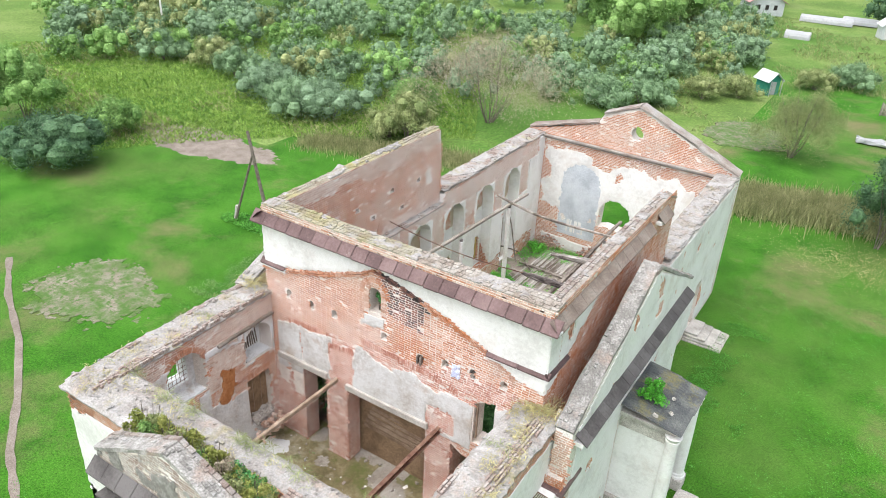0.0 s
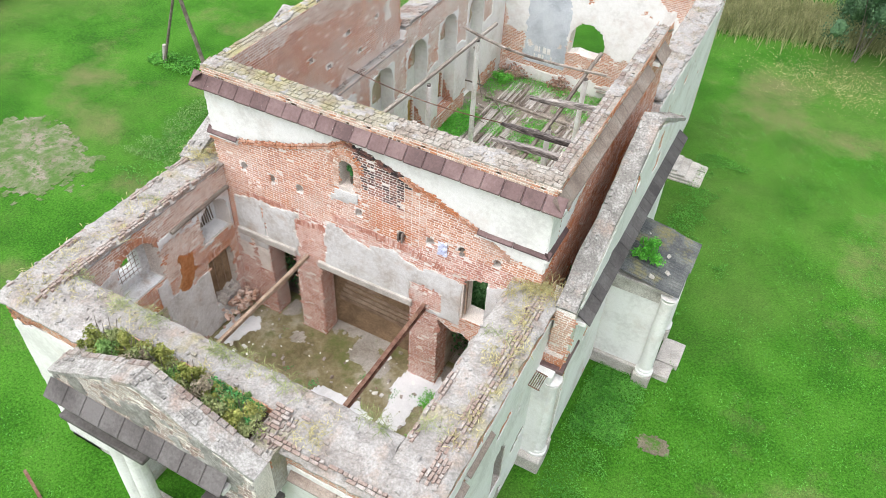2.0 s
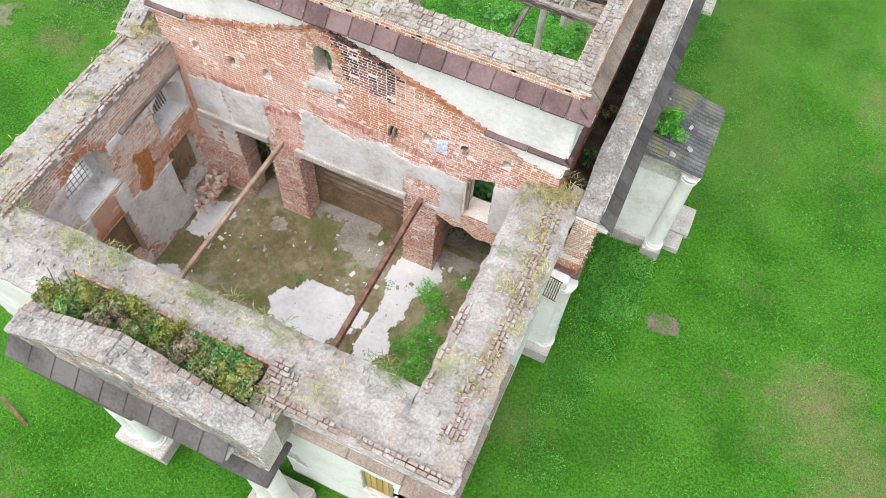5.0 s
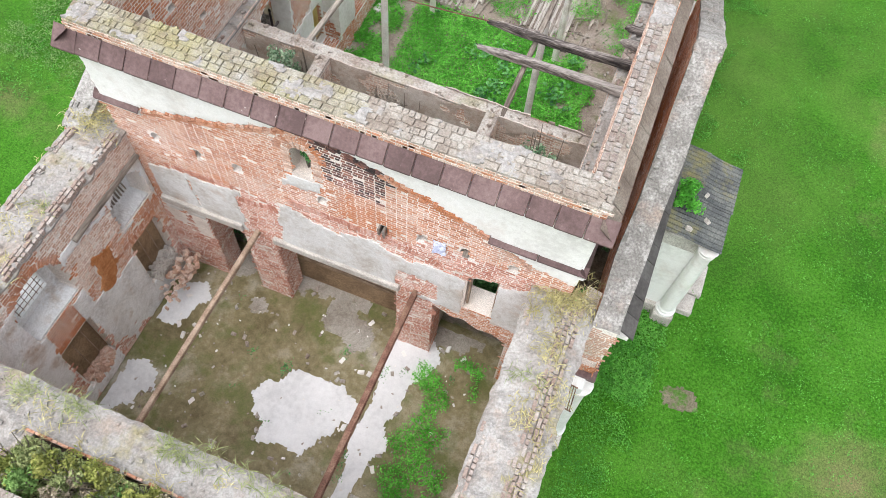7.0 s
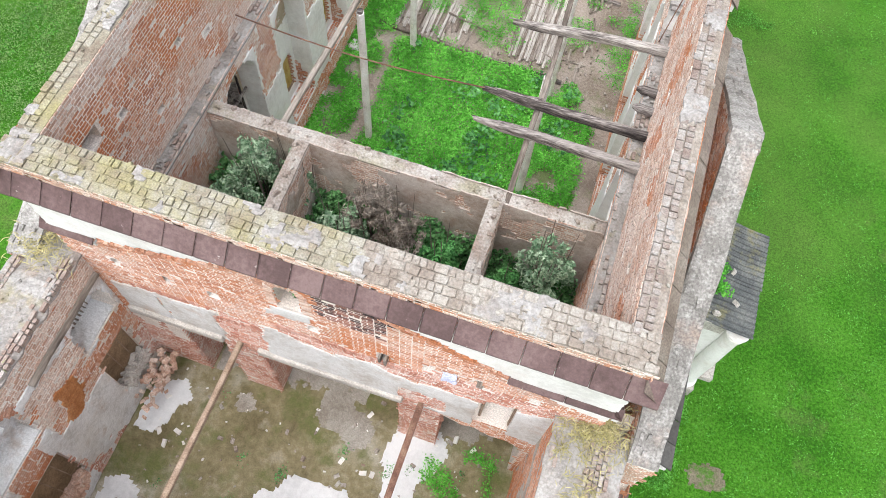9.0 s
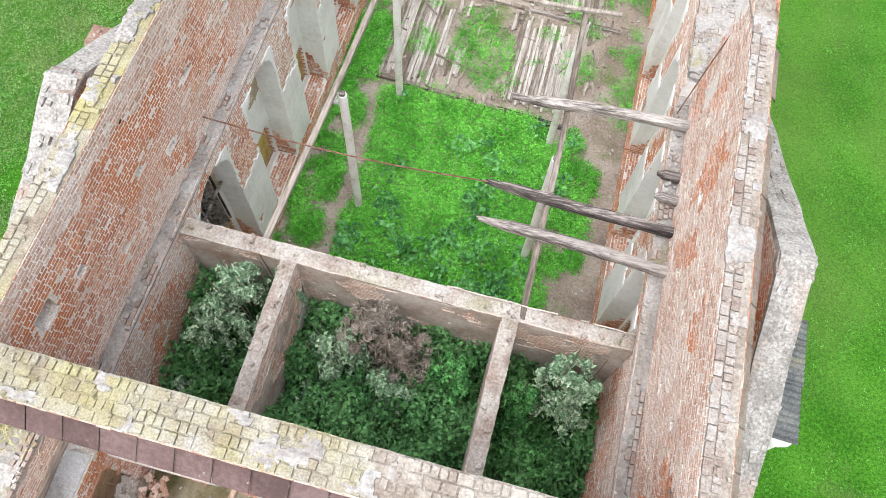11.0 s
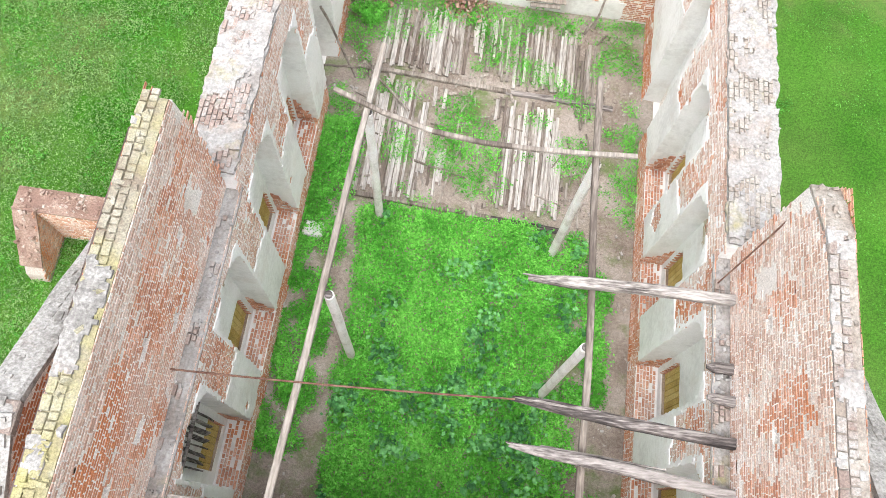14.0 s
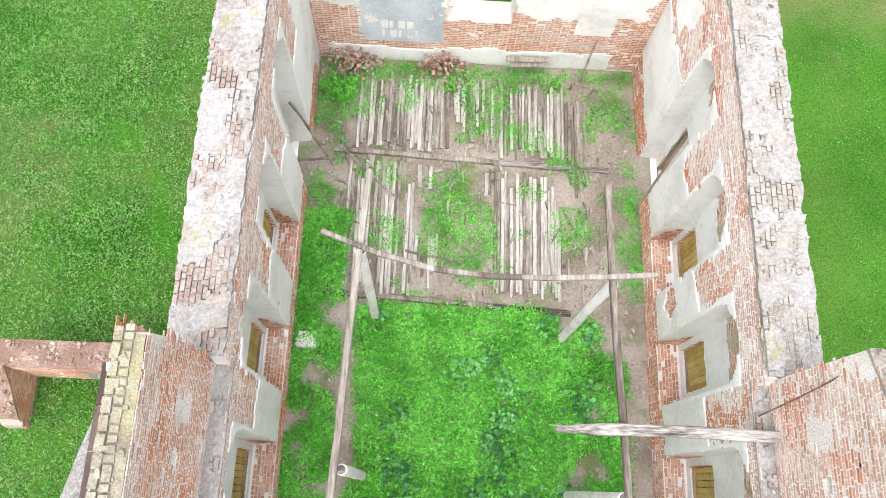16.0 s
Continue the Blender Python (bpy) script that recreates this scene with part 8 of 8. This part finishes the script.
for k, (az, d, ln, turn) in enumerate(((-6.4, 160, 9, 5), (-7.9, 142, 4, 4), (-4.4, 163, 6, 5))):
    x, y = from_view(az, d)
    gh = empty("greenhouse", "long low greenhouse tunnel under white film", "greenhouse", (x, y, -.1), "greenhouses")
    gh.rotation_euler = (0, 0, radians(turn))
    verts, faces = [], []
    for i in range(9):
        for j in range(9):
            a = math.pi * j / 8
            verts.append((-ln / 2 + ln * i / 8, math.cos(a) * 1.2, math.sin(a) * 1.2 + .05 * noise.noise(Vector((i, j, k)))))
    for i in range(8):
        for j in range(8):
            b = i * 9 + j
            faces.append((b, b + 1, b + 10, b + 9))
    link_mesh("film", verts, faces, FOIL, gh)
    for s in (-1, 1):
        part("end_frame", box_bm(s * ln / 2 - .04, s * ln / 2 + .04, -1.15, 1.15, 0, .9), FOIL, gh)
for k, (az, d) in enumerate(((-53.2, 122), (-62.5, 150), (-36, 190))):
    x, y = from_view(az, d)
    o = empty("distant_pole", "pale utility pole standing in the thicket", "utility pole", (x, y, 0), "distant poles")
    part("post", tube_bm((0, 0, 0), (0, 0, 7.5), .16, .12, 6), POST, o)
tx, ty = from_view(-1.2, 89)
bm = box_bm(tx - 2.0, tx + 1.8, ty - .6, ty + .6, -.1, .35, 0, .35, 4, 3)
tagged(part("tarpaulin", bm, FOIL, None), "crumpled white sheet lying in the grass", "sheet")
for k in range(5):
    fx, fy = from_view(-1.6 + k * .5, 101)
    o = empty("garden_fence", "grey weathered plank fence by the gardens", "fence", (fx, fy, -.1), "garden fence")
    part("post", box_bm(-.06, .06, -.06, .06, 0, 1.7), GREYWOOD, o)
    for j in range(6):
        part("slat", box_bm(.07 + j * .15, .19 + j * .15, -.02, .02, .1, 1.55), GREYWOOD, o)

# fallen yellow leaves on the lawn by the dark tree
spots, rnd = [], random.Random(77)
for _ in range(3000):
    x, y = rnd.gauss(15.2, 2.6), rnd.gauss(37.8, 1.8)
    spots.append(((x, y, -.115), 2, .15, .09))
tagged(leaves_object("fallen_leaves", spots, STRAW, None, "yellow fallen leaves strewn on the lawn", "stuff", 78, .7, "", True), category="leaves")
